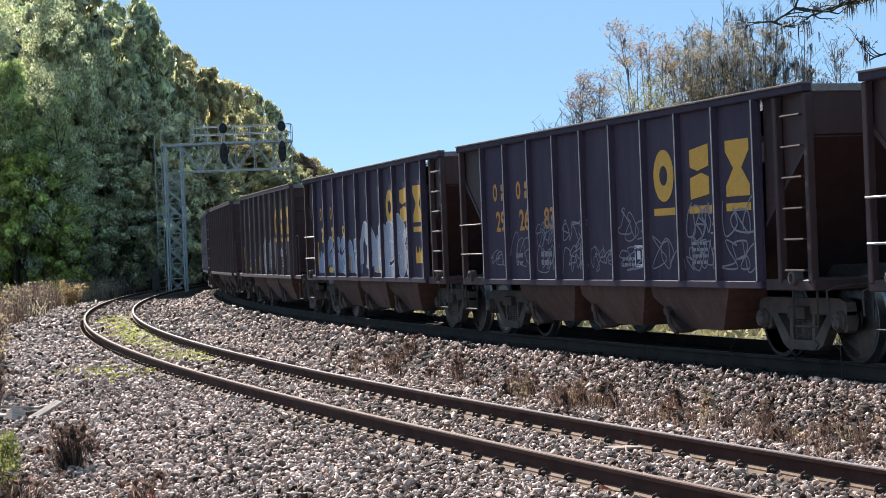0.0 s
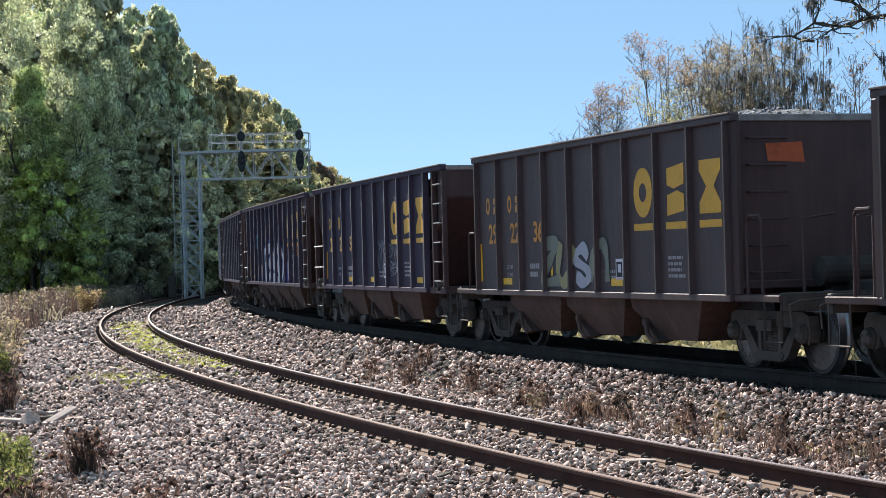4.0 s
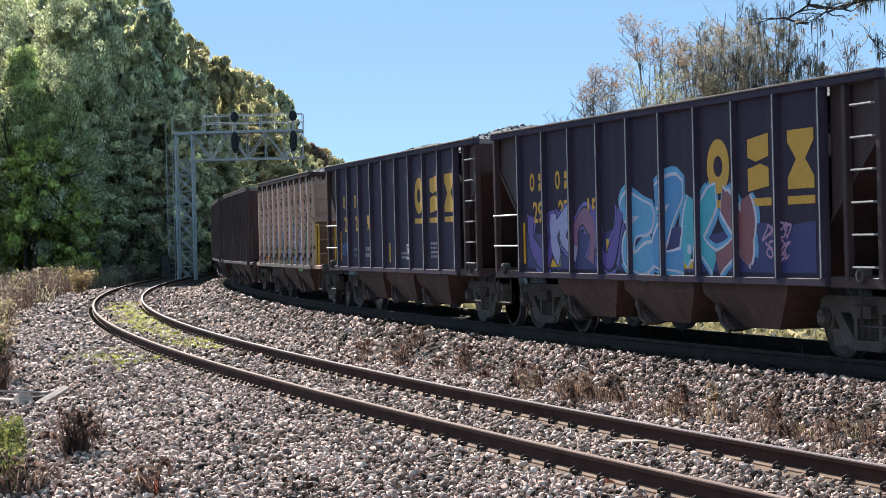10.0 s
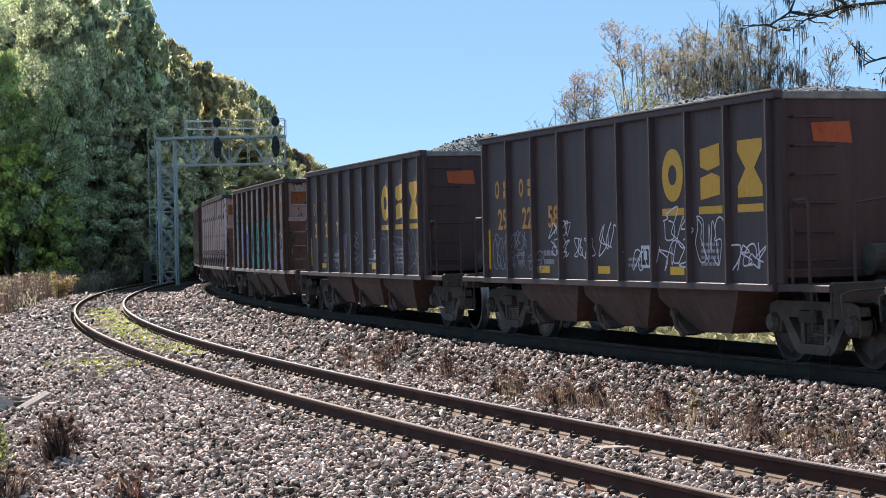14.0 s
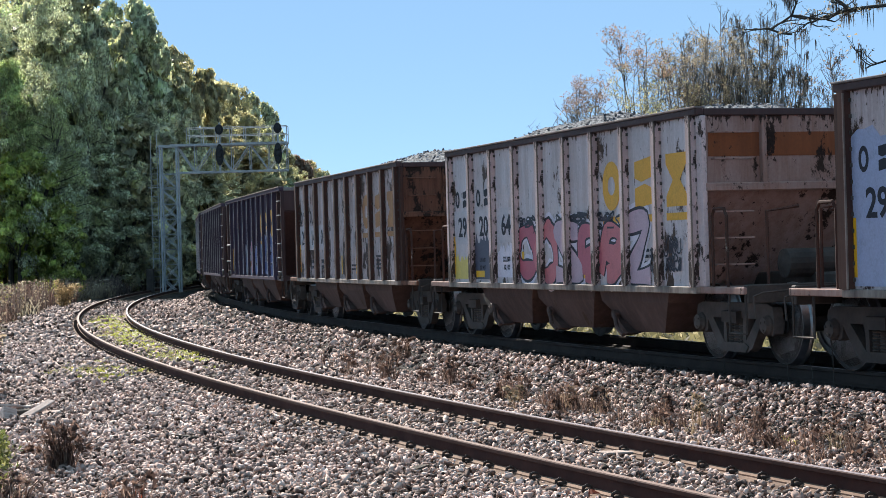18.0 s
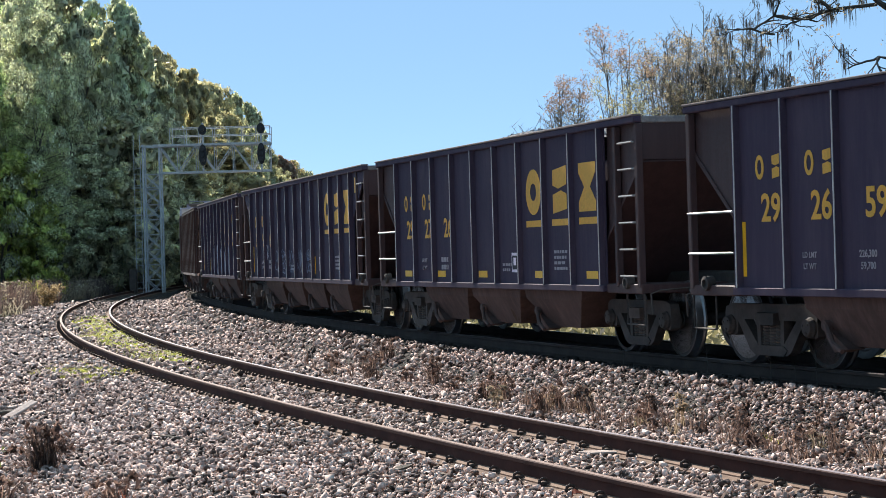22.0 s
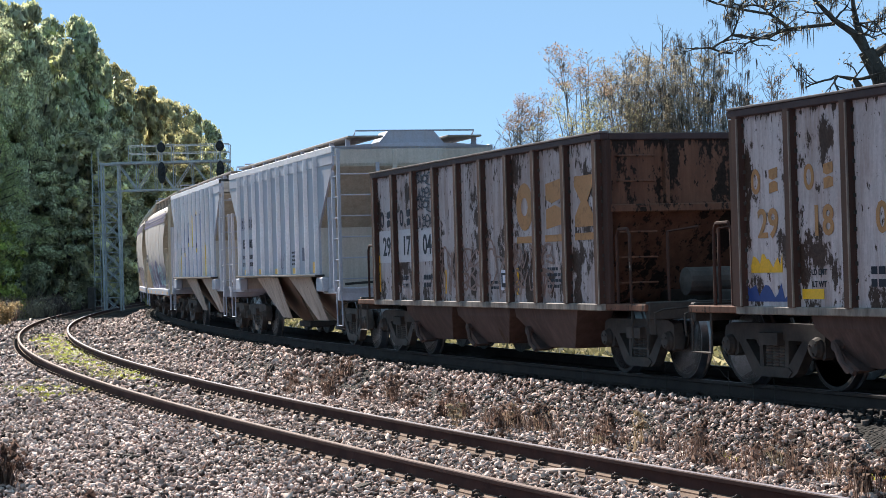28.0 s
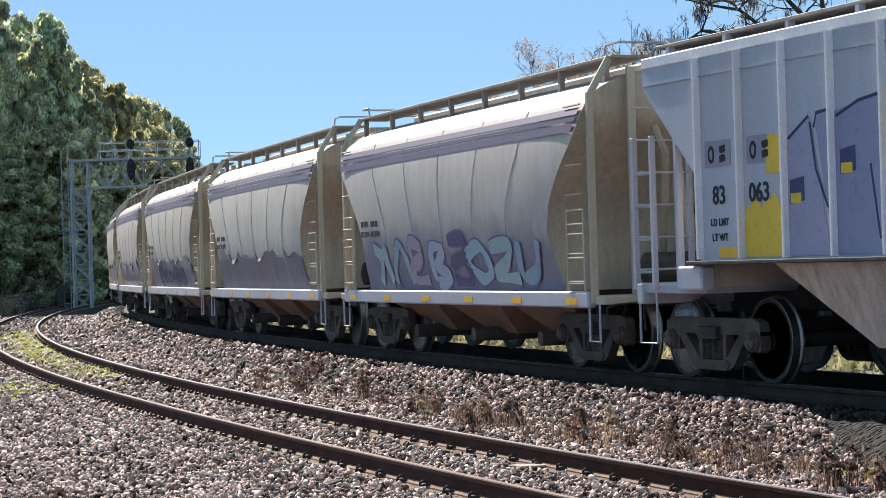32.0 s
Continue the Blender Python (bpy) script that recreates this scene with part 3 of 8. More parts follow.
def scatter_stones(name, places, size, mats, label, kind="stuff", parent=None, seed=1):
    """Broken stones: eight-cornered lumps, each turned and squashed its own way. places: array of x, y, z; size: array."""
    rng = np.random.default_rng(seed)
    n = len(places)
    cube = np.array([(x, y, z) for z in (-1, 1) for y in (-1, 1) for x in (-1, 1)], np.float32)
    v = cube[None] * (1 + rng.uniform(-0.42, 0.3, (n, 8, 3)))
    v[:, 4:, :2] *= rng.uniform(0.35, 0.85, (n, 1, 1))
    v *= np.stack([rng.uniform(0.8, 1.3, n), rng.uniform(0.5, 0.9, n), rng.uniform(0.28, 0.56, n)], 1)[:, None] * (size * 0.5)[:, None, None]
    ax = rng.normal(0, 1, (n, 4))
    ax[:, 0] *= 1.1
    ax[:, 1:3] *= 0.5
    q = ax / np.linalg.norm(ax, axis=1, keepdims=True)
    w, x, y, z = q.T
    rot = np.stack([1 - 2 * (y * y + z * z), 2 * (x * y - z * w), 2 * (x * z + y * w), 2 * (x * y + z * w), 1 - 2 * (x * x + z * z), 2 * (y * z - x * w), 2 * (x * z - y * w), 2 * (y * z + x * w), 1 - 2 * (x * x + y * y)], 1).reshape(n, 3, 3)
    v = np.einsum("nij,nkj->nki", rot, v) + np.asarray(places)[:, None]
    quad = np.array([(0, 2, 3, 1), (4, 5, 7, 6), (0, 1, 5, 4), (2, 6, 7, 3), (0, 4, 6, 2), (1, 3, 7, 5)])
    f = (quad[None] + 8 * np.arange(n)[:, None, None]).reshape(-1, 4)
    me = quick_mesh(name, v.reshape(-1, 3), f)
    me.materials.append(mats)
    ob = new(name, me)
    if parent:
        ob.parent = parent
        if label:
            ob["label"] = label
        ob["kind"] = "stuff"
        return ob
    return tagged(ob, label, "stones", kind=kind)


def build_ballast():
    rng = np.random.default_rng(11)
    got = []
    for y0, y1, density, lo, hi in ((11, 22, 640, 0.038, 0.078), (22, 32, 400, 0.043, 0.088), (32, 50, 110, 0.07, 0.13), (50, 95, 28, 0.09, 0.19)):
        area = (y1 - y0) * (0.27 + 0.27) * (y0 + y1) / 2
        n = int(area * density)
        y = rng.uniform(y0, y1, n)
        x = rng.uniform(-0.27, 0.27, n) * (y0 + y1) / 2
        got.append(np.stack([x, y, 0.88 * rng.uniform(lo, hi, n) * rng.choice([1.0, 0.7, 1.25], n, p=[0.6, 0.25, 0.15])], 1))
    p = np.concatenate(got)
    s, o = along(p[:, 0], p[:, 1])
    keep = (o > verge(s)) & (o < 3.62) & ~((o > -GAUGE - 0.21) & (o < -GAUGE + 0.1)) & ~((o > GAUGE - 0.2) & (o < GAUGE + 0.1)) & ~((np.abs(o - SPACING + GAUGE) < 0.16))
    thin = rng.uniform(0, 1, len(o)) < np.where(np.abs(o) < 1.45, 0.4, 0.06)
    keep &= ~thin
    p, o = p[keep], o[keep]
    z = ground_z(o) + rng.uniform(-0.045, 0.065, len(o)) - np.where(np.abs(o) < 0.7, 0.02, 0)
    scatter_stones("ballast_stones", np.stack([p[:, 0], p[:, 1], z], 1), p[:, 2], STONES, "loose grey and buff ballast stones beside and between the tracks", seed=5)
    # oily stones at the foot of the far track, their colour darkened for the train's shade
    n = 9000
    s, o = rng.uniform(-14, 60, n), rng.uniform(3.5, 4.07, n)
    h = np.interp(s, LINE_S, HEAD)
    pl = np.stack([np.interp(s, LINE_S, LINE_X) + o * np.cos(h), np.interp(s, LINE_S, LINE_Y) + o * np.sin(h), ground_z(o) + rng.uniform(-0.02, 0.02, n)], 1)
    scatter_stones("oily_stones", pl, rng.uniform(0.05, 0.1, n), STONES_SHADED, "oily stones at the foot of the far track, darkened for train shade", seed=6)


build_ground()
build_ballast()


# ---- the two tracks ----
RAIL_SHAPE = [(-0.068, -0.172), (0.068, -0.172), (0.068, -0.158), (0.012, -0.14), (0.009, -0.045), (0.037, -0.036), (0.037, -0.008), (0.028, 0.0), (-0.028, 0.0), (-0.037, -0.008), (-0.037, -0.036), (-0.009, -0.045), (-0.012, -0.14), (-0.068, -0.158)]


def rail(name, o, z, s0, s1, parent, head, label, web=None):
    sh = Shape()
    ss = list(np.arange(s0, -14, 4.0)) + list(np.arange(-14, 90, 0.75)) + list(np.arange(90, s1, 4.0))
    k = len(RAIL_SHAPE)
    for s in ss:
        sh.v += [tuple(at(s, o + a, z + b)) for a, b in RAIL_SHAPE]
    for i in range(len(ss) - 1):
        for j in range(k):
            sh.f.append((i * k + j, i * k + (j + 1) % k, (i + 1) * k + (j + 1) % k, (i + 1) * k + j))
            sh.m.append(1 if j == 7 else 2 if j in (1, 2, 12, 13) else 0)
    return part(name, sh, [web or RAIL_RUST, head, web or RAIL_FOOT], parent, label)


def build_track(name, o, lift, head, label, full):
    base = tagged(new(name), label, "railway track", kind="structure")
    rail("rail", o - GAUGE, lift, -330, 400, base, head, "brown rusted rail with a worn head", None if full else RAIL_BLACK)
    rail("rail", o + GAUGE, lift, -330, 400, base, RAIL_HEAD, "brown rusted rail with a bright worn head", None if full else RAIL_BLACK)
    if full:
        # rusty fines lying along the foot of each rail
        for g in (-GAUGE, GAUGE):
            ss = np.arange(-14, 70, 0.6)
            part("rust_dust", Shape().sheet([[tuple(at(float(q), o + g + a, lift - 0.178 + b)) for a, b in ((-0.19, -0.03), (-0.15, 0.0), (-0.07, 0.008))] for q in ss]), RUST_DUST, base, "rust-brown fines along the rail foot")
    else:
        # dark sheet stands in for the shade under the train
        ss = np.arange(-300, 380, 2.0)
        part("oily_bed", Shape().sheet([[tuple(at(float(q), o + a, lift - 0.172 + b)) for a, b in ((-1.4, -0.07), (-0.8, -0.005), (0.8, -0.005), (1.4, -0.07))] for q in ss]), STONES_SHADED, base, "oily bed between the rails, darkened for train shade")
    rng = random.Random(4)
    tie = Shape().box(-1.3, 1.3, -0.115, 0.115, -0.36, -0.186, 0.012).mesh("tie")
    plate = Shape().box(-0.19, 0.19, -0.1, 0.1, -0.186, -0.171, 0.004).mesh("tie_plate")
    anchor = Shape()
    anchor.box(-0.027, 0.027, 0.032, 0.105, -0.175, -0.135, 0.012)
    anchor.tube([(-0.01, 0.04, -0.15), (0, 0.06, -0.118), (0, 0.09, -0.112), (0.012, 0.112, -0.125), (0.012, 0.12, -0.168)], 0.015, 6)
    anchor = anchor.mesh("rail_anchor")
    s, k = -13.0, 0
    while s < (62 if full else 40):
        h = heading(s)
        p = at(s, o, lift)
        turn = Matrix.Translation(p) @ Matrix.Rotation(h, 4, "Z")
        part("tie", tie, TIE, base, m=turn @ pose(rng.uniform(-0.05, 0.05), 0, rng.uniform(-0.012, 0.004), 0, 0, rng.uniform(-1, 1)))
        if full:
            for g in (-GAUGE, GAUGE):
                part("tie_plate", plate, IRON, base, m=turn @ pose(g, 0, 0))
                side = 180 if g > 99 else 0
                if s < 45:
                    part("rail_clip", anchor, CLIP, base, m=turn @ pose(g, 0.05, 0, 0, 0, 90 + side))
                    part("rail_clip", anchor, CLIP, base, m=turn @ pose(g, -0.06, 0, 0, 0, -90 - side))
        s += 0.54
        k += 1
    rest = Shape()
    while s < 380:
        h = heading(s)
        for q in (at(s, o, lift),):
            c, d = Vector((math.cos(h), math.sin(h), 0)), Vector((-math.sin(h), math.cos(h), 0))
            v = [q + c * a + d * b + Vector((0, 0, e)) for e in (-0.36, -0.186) for b in (-0.115, 0.115) for a in (-1.3, 1.3)]
            rest.add(v, [(0, 2, 3, 1), (4, 5, 7, 6), (0, 1, 5, 4), (2, 6, 7, 3), (0, 4, 6, 2), (1, 3, 7, 5)])
        s += 0.9
    part("far_ties", rest, TIE, base)["kind"] = "stuff"
    return base

# ---- the train: shared meshes of running gear and fittings ----
# A wagon's own space: x along the track away from the stance, y to the side that is seen, z up from the railhead.
LIB = {}


def lib(key, make, smooth=False):
    if key not in LIB:
        LIB[key] = make().mesh(key[0] if isinstance(key, tuple) else key, smooth)
    return LIB[key]


def wheelset_shape():
    sh = Shape()
    for k in (1, -1):
        sh.slot = 0
        prof = [(0.86, 0.02), (0.862, 0.10), (0.845, 0.115), (0.815, 0.13), (0.80, 0.25), (0.812, 0.36), (0.845, 0.395), (0.852, 0.415), (0.850, 0.448)]
        sh.lathe([(a * k, r) for a, r in prof], 32)
        sh.slot = 1
        sh.lathe([(a * k, r) for a, r in [(0.850, 0.448), (0.848, 0.455), (0.76, 0.462), (0.742, 0.487), (0.722, 0.487), (0.716, 0.46), (0.716, 0.40), (0.735, 0.38), (0.74, 0.12)]], 32)
    sh.slot = 0
    sh.lathe([(-0.74, 0.09), (-0.2, 0.085), (0.2, 0.085), (0.74, 0.09)], 16)
    # balance marks and casting pads on the plates, and a chalk scrawl
    for t in range(5):
        a = t * 1.2566 + 0.3
        for k in (1, -1):
            x, z = 0.30 * math.cos(a), 0.30 * math.sin(a)
            sh.box(x - 0.02, x + 0.02, k * 0.81 - 0.012, k * 0.81 + 0.012, z - 0.02, z + 0.02, 0.006)
    return sh


def side_frame_shape(k):
    """A cast three-piece truck side with its two windows, pedestals and bearing caps; k: the side."""
    y0, y1 = sorted((0.93 * k, 1.05 * k))
    sh = Shape()
    sh.prism([(-1.02, 0.60), (-1.0, 0.66), (-0.86, 0.70), (-0.4, 0.70), (0.4, 0.70), (0.86, 0.70), (1.0, 0.66), (1.02, 0.60), (1.02, 0.52), (-1.02, 0.52)], y0, y1)
    for q in (1, -1):
        sh.prism([(q * 1.02, 0.56), (q * 1.02, 0.36), (q * 0.96, 0.33), (q * 0.95, 0.44), (q * 0.83, 0.44), (q * 0.82, 0.33), (q * 0.74, 0.36), (q * 0.72, 0.56)], y0 + 0.004, y1 - 0.004)
        sh.prism([(q * 0.76, 0.54), (q * 0.60, 0.54), (q * 0.28, 0.24), (q * 0.22, 0.13), (q * 0.36, 0.13), (q * 0.46, 0.18)], y0 + 0.002, y1 - 0.002)
        sh.prism([(q * 0.30, 0.54), (q * 0.23, 0.54), (q * 0.21, 0.2), (q * 0.29, 0.2)], y0 + 0.006, y1 - 0.006)
        sh.lathe([(0.90 * k, 0.12), (1.07 * k, 0.115), (1.09 * k, 0.10), (1.12 * k, 0.09), (1.125 * k, 0.03)], 14, (q * 0.889, 0, 0.457))
        for t in range(3):
            a = t * 2.094 + 0.4
            sh.lathe([(1.11 * k, 0.016), (1.135 * k, 0.016)], 6, (q * 0.889 + 0.06 * math.cos(a), 0, 0.457 + 0.06 * math.sin(a)))
    sh.prism([(-0.38, 0.19), (-0.30, 0.125), (0.30, 0.125), (0.38, 0.19), (0.3, 0.235), (-0.3, 0.235)], y0 - 0.01, y1 + 0.01)
    return sh


def spring_shape(k):
    sh = Shape()
    for x in (-0.14, 0.0, 0.14):
        prof = []
        for i in range(15):
            prof.append((0.235 + i * 0.0165, 0.064 if i % 2 else 0.05))
        sh.lathe(prof, 10, (x, 0.99 * k, 0), "z")
    return sh


def bolster_shape():
    sh = Shape()
    sh.prism([(-1.12, 0.47), (1.12, 0.47), (1.12, 0.60), (0.6, 0.66), (-0.6, 0.66), (-1.12, 0.60)], -0.2, 0.2, "x")
    sh.box(-0.17, 0.17, -0.24, 0.24, 0.66, 0.74, 0.02)
    for x in (-0.4, 0.4):
        sh.box(x - 0.05, x + 0.05, -0.78, 0.78, 0.36, 0.44, 0.015)
        for y in (-0.785, 0.785):
            sh.box(x - 0.04 + (0.03 if x > 0 else -0.03), x + 0.04 + (0.03 if x > 0 else -0.03), y - 0.06, y + 0.06, 0.3, 0.56, 0.015)
    return sh


WHEELSETS = []       # (object, its place in the truck, the wagon's row in TRAIN)


def truck(wagon, x, row):
    t = part("truck", lib("bolster", bolster_shape), TRUCK, wagon, "three-piece steel freight truck, grimed black", pose(x, 0, 0))
    for k in (1, -1):
        part("side_frame", lib(("side_frame", k), lambda: side_frame_shape(k)), TRUCK, t)
        part("spring_nest", lib(("spring_nest", k), lambda: spring_shape(k), True), TRUCK, t)
    for q in (-0.889, 0.889):
        w = part("wheelset", lib("wheelset", wheelset_shape, True), [WHEEL, TREAD], t, "pair of dark steel wheels on one axle", pose(q, 0, 0.457))
        WHEELSETS.append((w, q, row))
    return t


def coupler_shape(q, reach):
    sh = Shape()
    x0, x1 = sorted((q * (reach - 0.6), q * (reach - 0.14)))
    sh.box(x0, x1, -0.06, 0.06, 0.80, 0.92, 0.015)
    sh.prism([(q * (reach - 0.16), 0.10), (q * (reach - 0.16), -0.12), (q * (reach + 0.02), -0.15), (q * (reach + 0.06), -0.08), (q * (reach - 0.02), -0.02), (q * (reach + 0.0), 0.06), (q * (reach - 0.04), 0.13)], 0.72, 0.99, "z")
    return sh


def hose_shape(q, reach):
    return Shape().tube([(q * (reach - 0.4), -0.32, 0.78), (q * (reach - 0.25), -0.3, 0.6), (q * (reach - 0.05), -0.2, 0.45), (q * (reach + 0.02), -0.05, 0.5)], 0.025, 6)


def lever_shape(q, reach):
    x = q * (reach - 0.42)
    return Shape().tube([(x, 1.4, 0.55), (x, 1.42, 0.80), (x, 1.3, 0.84), (x, 0.2, 0.9), (x + q * 0.15, 0.05, 0.95)], 0.013, 5)


def rung_shape(x0, x1, y, out=0.06):
    s = 1 if y > 0 else -1
    return Shape().tube([(x0, y - s * out, 0), (x0, y, 0), (x1, y, 0), (x1, y - s * out, 0)], 0.014, 5)


def step_shape(x0, x1, y, top=0.0, low=-0.42):
    return Shape().tube([(x0, y, top), (x0, y, low), (x1, y, low), (x1, y, top)], 0.016, 5)


def bay_shape(x0, x1, sill, low, skew):
    """A discharge chute below the side sheets: four sloping plates and a gate at its lower edge."""
    sh = Shape()
    b0, b1 = x0 + 0.8 + skew, x1 - 0.5 + skew * 0.3
    y0, y1 = 1.36, 1.12
    top = [(x0, -y0, sill), (x1, -y0, sill), (x1, y0, sill), (x0, y0, sill)]
    mid = [(x0 + 0.12, -y0 + 0.03, sill - 0.16), (x1 - 0.02, -y0 + 0.03, sill - 0.16), (x1 - 0.02, y0 - 0.03, sill - 0.16), (x0 + 0.12, y0 - 0.03, sill - 0.16)]
    bot = [(b0, -y1, low), (b1, -y1, low), (b1, y1, low), (b0, y1, low)]
    sh.add(top + mid + bot, [(0, 1, 5, 4), (1, 2, 6, 5), (2, 3, 7, 6), (3, 0, 4, 7), (4, 5, 9, 8), (5, 6, 10, 9), (6, 7, 11, 10), (7, 4, 8, 11), (8, 9, 10, 11), (3, 2, 1, 0)])
    return sh


def gate_shape(x1, sill, low):
    """The gate frame at a chute's far lower edge: flared plate, hinge straps and locking lever."""
    sh = Shape()
    for k in (1, -1):
        y0, y1 = sorted((k * 1.06, k * 1.26))
        sh.prism([(x1 - 0.34, low - 0.02), (x1 - 0.08, low - 0.06), (x1 + 0.06, low + 0.06), (x1 + 0.24, sill - 0.2), (x1 + 0.28, sill - 0.02), (x1 + 0.05, sill - 0.02), (x1 + 0.02, low + 0.2), (x1 - 0.1, low + 0.1)], y0, y1)
        sh.tube([(x1 + 0.02, k * 1.3, low + 0.24), (x1 - 0.16, k * 1.34, low + 0.05), (x1 - 0.34, k * 1.33, low - 0.04)], 0.03, 6)
        sh.lathe([(k * 1.24, 0.06), (k * 1.32, 0.055)], 10, (x1 + 0.03, 0, low + 0.22))
    sh.box(x1 - 0.12, x1 + 0.04, -1.1, 1.1, low - 0.03, low + 0.05, 0.02)
    return sh


def heap(wagon, half, seed, full=0.24):
    """The load: a long mound of crushed stone with loose lumps on it."""
    rng = np.random.default_rng(seed)
    sh = Shape()
    xs, ys = np.linspace(-half, half, 34), np.linspace(-1.38, 1.38, 11)
    humps = [(rng.uniform(-half * 0.8, half * 0.8), rng.uniform(1.2, 2.6), rng.uniform(0.5, 1.0)) for _ in range(4)]
    tops = []

    def top(x, y):
        r = max(math.exp(-((x - c) / w) ** 2) * a for c, w, a in humps)
        edge = max(0.0, 1 - (abs(y) / 1.38) ** 1.6) * min(1.0, (half - abs(x)) / 0.8)
        return 2.80 + full * 1.9 * edge * (0.42 + 0.75 * r)

    rows = [[(x, y, top(x, y) + rng.normal(0, 0.012)) for y in ys] for x in xs]
    sh.sheet(rows)
    part("load", sh, LOAD_BED, wagon, "heap of grey crushed stone", smooth=True)
    n = 900
    px, py = rng.uniform(-half + 0.1, half - 0.1, n), rng.uniform(-1.3, 1.3, n)
    pl = np.array([(x, y, top(x, y) + 0.006) for x, y in zip(px, py)])
    scatter_stones("load_rubble", pl, rng.uniform(0.025, 0.06, n), LOAD, "", parent=wagon, seed=seed)


# ---- lettering: numerals with the built-in font; house marks as plain blocks ----
def numerals(text, size, wide=1.0):
    key = ("figure", text, size, wide)
    if key not in LIB:
        cu = bpy.data.curves.new("figure", "FONT")
        cu.body, cu.size, cu.extrude, cu.align_x = text, size, 0.0015, "CENTER"
        cu.resolution_u, cu.offset = 3, size * 0.022
        ob = bpy.data.objects.new("figure", cu)
        scene.collection.objects.link(ob)
        bpy.context.view_layer.update()
        me = bpy.data.meshes.new_from_object(ob.evaluated_get(bpy.context.evaluated_depsgraph_get()))
        bpy.data.objects.remove(ob)
        me.materials.clear()
        LIB[key] = me
    return LIB[key]


def figures(wagon, text, x, z, size, material, y, name="number", wide=1.0):
    """Figures on the seen side, their middle at x, their foot at z. The seen side is read from the near end at the right."""
    me = numerals(text, size)
    m = Matrix.Translation((x, y + 0.0035, z)) @ Matrix(((-wide, 0, 0, 0), (0, 0, 1, 0), (0, 1, 0, 0), (0, 0, 0, 1)))
    return part(name, me, material, wagon, m=m)


def flat(points, y, thick=0.003):
    """A flat patch on the side from x, z pairs."""
    return Shape().prism(points, y, y + thick)


def ring_points(x, z, w, h, inner, n=22):
    a = [(x + w * 0.5 * math.cos(t), z + h * 0.5 * math.sin(t)) for t in (2 * math.pi * i / n for i in range(n))]
    b = [(x + (w * 0.5 - inner) * math.cos(t), z + (h * 0.5 - inner * 1.1) * math.sin(t)) for t in (2 * math.pi * i / n for i in range(n))]
    return a, b


def mark_ring(x, z, w, h, y, bar):
    sh = Shape()
    a, b = ring_points(x, z, w, h, bar)
    n = len(a)
    v = [(p[0], y, p[1]) for p in a] + [(p[0], y, p[1]) for p in b] + [(p[0], y + 0.003, p[1]) for p in a] + [(p[0], y + 0.003, p[1]) for p in b]
    f = [(2 * n + i, 2 * n + (i + 1) % n, 3 * n + (i + 1) % n, 3 * n + i) for i in range(n)] + [(i, (i + 1) % n, 2 * n + (i + 1) % n, 2 * n + i) for i in range(n)]
    return sh.add(v, f)


def mark_slabs(x, z, w, h, y):
    sh = Shape()
    sh.prism([(x - w / 2, z + h * 0.5), (x + w / 2, z + h * 0.42), (x + w / 2, z + h * 0.1), (x + w * 0.1, z + h * 0.02), (x - w / 2, z + h * 0.1)], y, y + 0.003)
    sh.prism([(x - w / 2, z - h * 0.42), (x + w / 2, z - h * 0.5), (x + w / 2, z - h * 0.1), (x - w * 0.1, z - h * 0.02), (x - w / 2, z - h * 0.1)], y, y + 0.003)
    return sh


def mark_glass(x, z, w, h, y):
    return Shape().prism([(x - w / 2, z + h / 2), (x + w / 2, z + h / 2), (x + w / 2, z + h * 0.3), (x + w * 0.17, z), (x + w / 2, z - h * 0.3), (x + w / 2, z - h / 2), (x - w / 2, z - h / 2), (x - w / 2, z - h * 0.3), (x - w * 0.17, z), (x - w / 2, z + h * 0.3)], y, y + 0.003)


def house_mark(wagon, xs, z, w, h, material, y, under=True):
    """Three big blocks with bars below them, in place of the owner's mark."""
    part("mark", mark_ring(xs[0], z, w, h, y, w * 0.3), material, wagon, "worn ring-shaped mark")
    part("mark", mark_slabs(xs[1], z, w * 0.86, h, y), material, wagon, "worn double-slab mark")
    part("mark", mark_glass(xs[2], z, w, h, y), material, wagon, "worn hourglass-shaped mark")
    if under:
        for x in xs:
            part("mark_bar", flat([(x - w * 0.52, z - h * 0.62), (x + w * 0.52, z - h * 0.62), (x + w * 0.52, z - h * 0.76), (x - w * 0.52, z - h * 0.76)], y), material, wagon)


def owner_bars(wagon, xs, z, size, material, y):
    """Small blocks in place of the owner's initials."""
    for i, x in enumerate(xs):
        w, h = size * 0.5, size * 0.72
        kind = i % 4
        if kind == 0:
            r = mark_ring(x, z + h / 2, w, h, y, w * 0.26)
        elif kind == 1:
            r = mark_slabs(x, z + h / 2, w * 0.9, h, y)
        elif kind == 2:
            r = mark_glass(x, z + h / 2, w, h, y)
        else:
            r = Shape().prism([(x - w / 2, z + h), (x + w / 2, z + h), (x + w / 2, z + h * 0.8), (x + w * 0.12, z + h * 0.8), (x + w * 0.12, z), (x - w * 0.12, z), (x - w * 0.12, z + h * 0.8), (x - w / 2, z + h * 0.8)], y, y + 0.003)
        part("owner_mark", r, material, wagon)


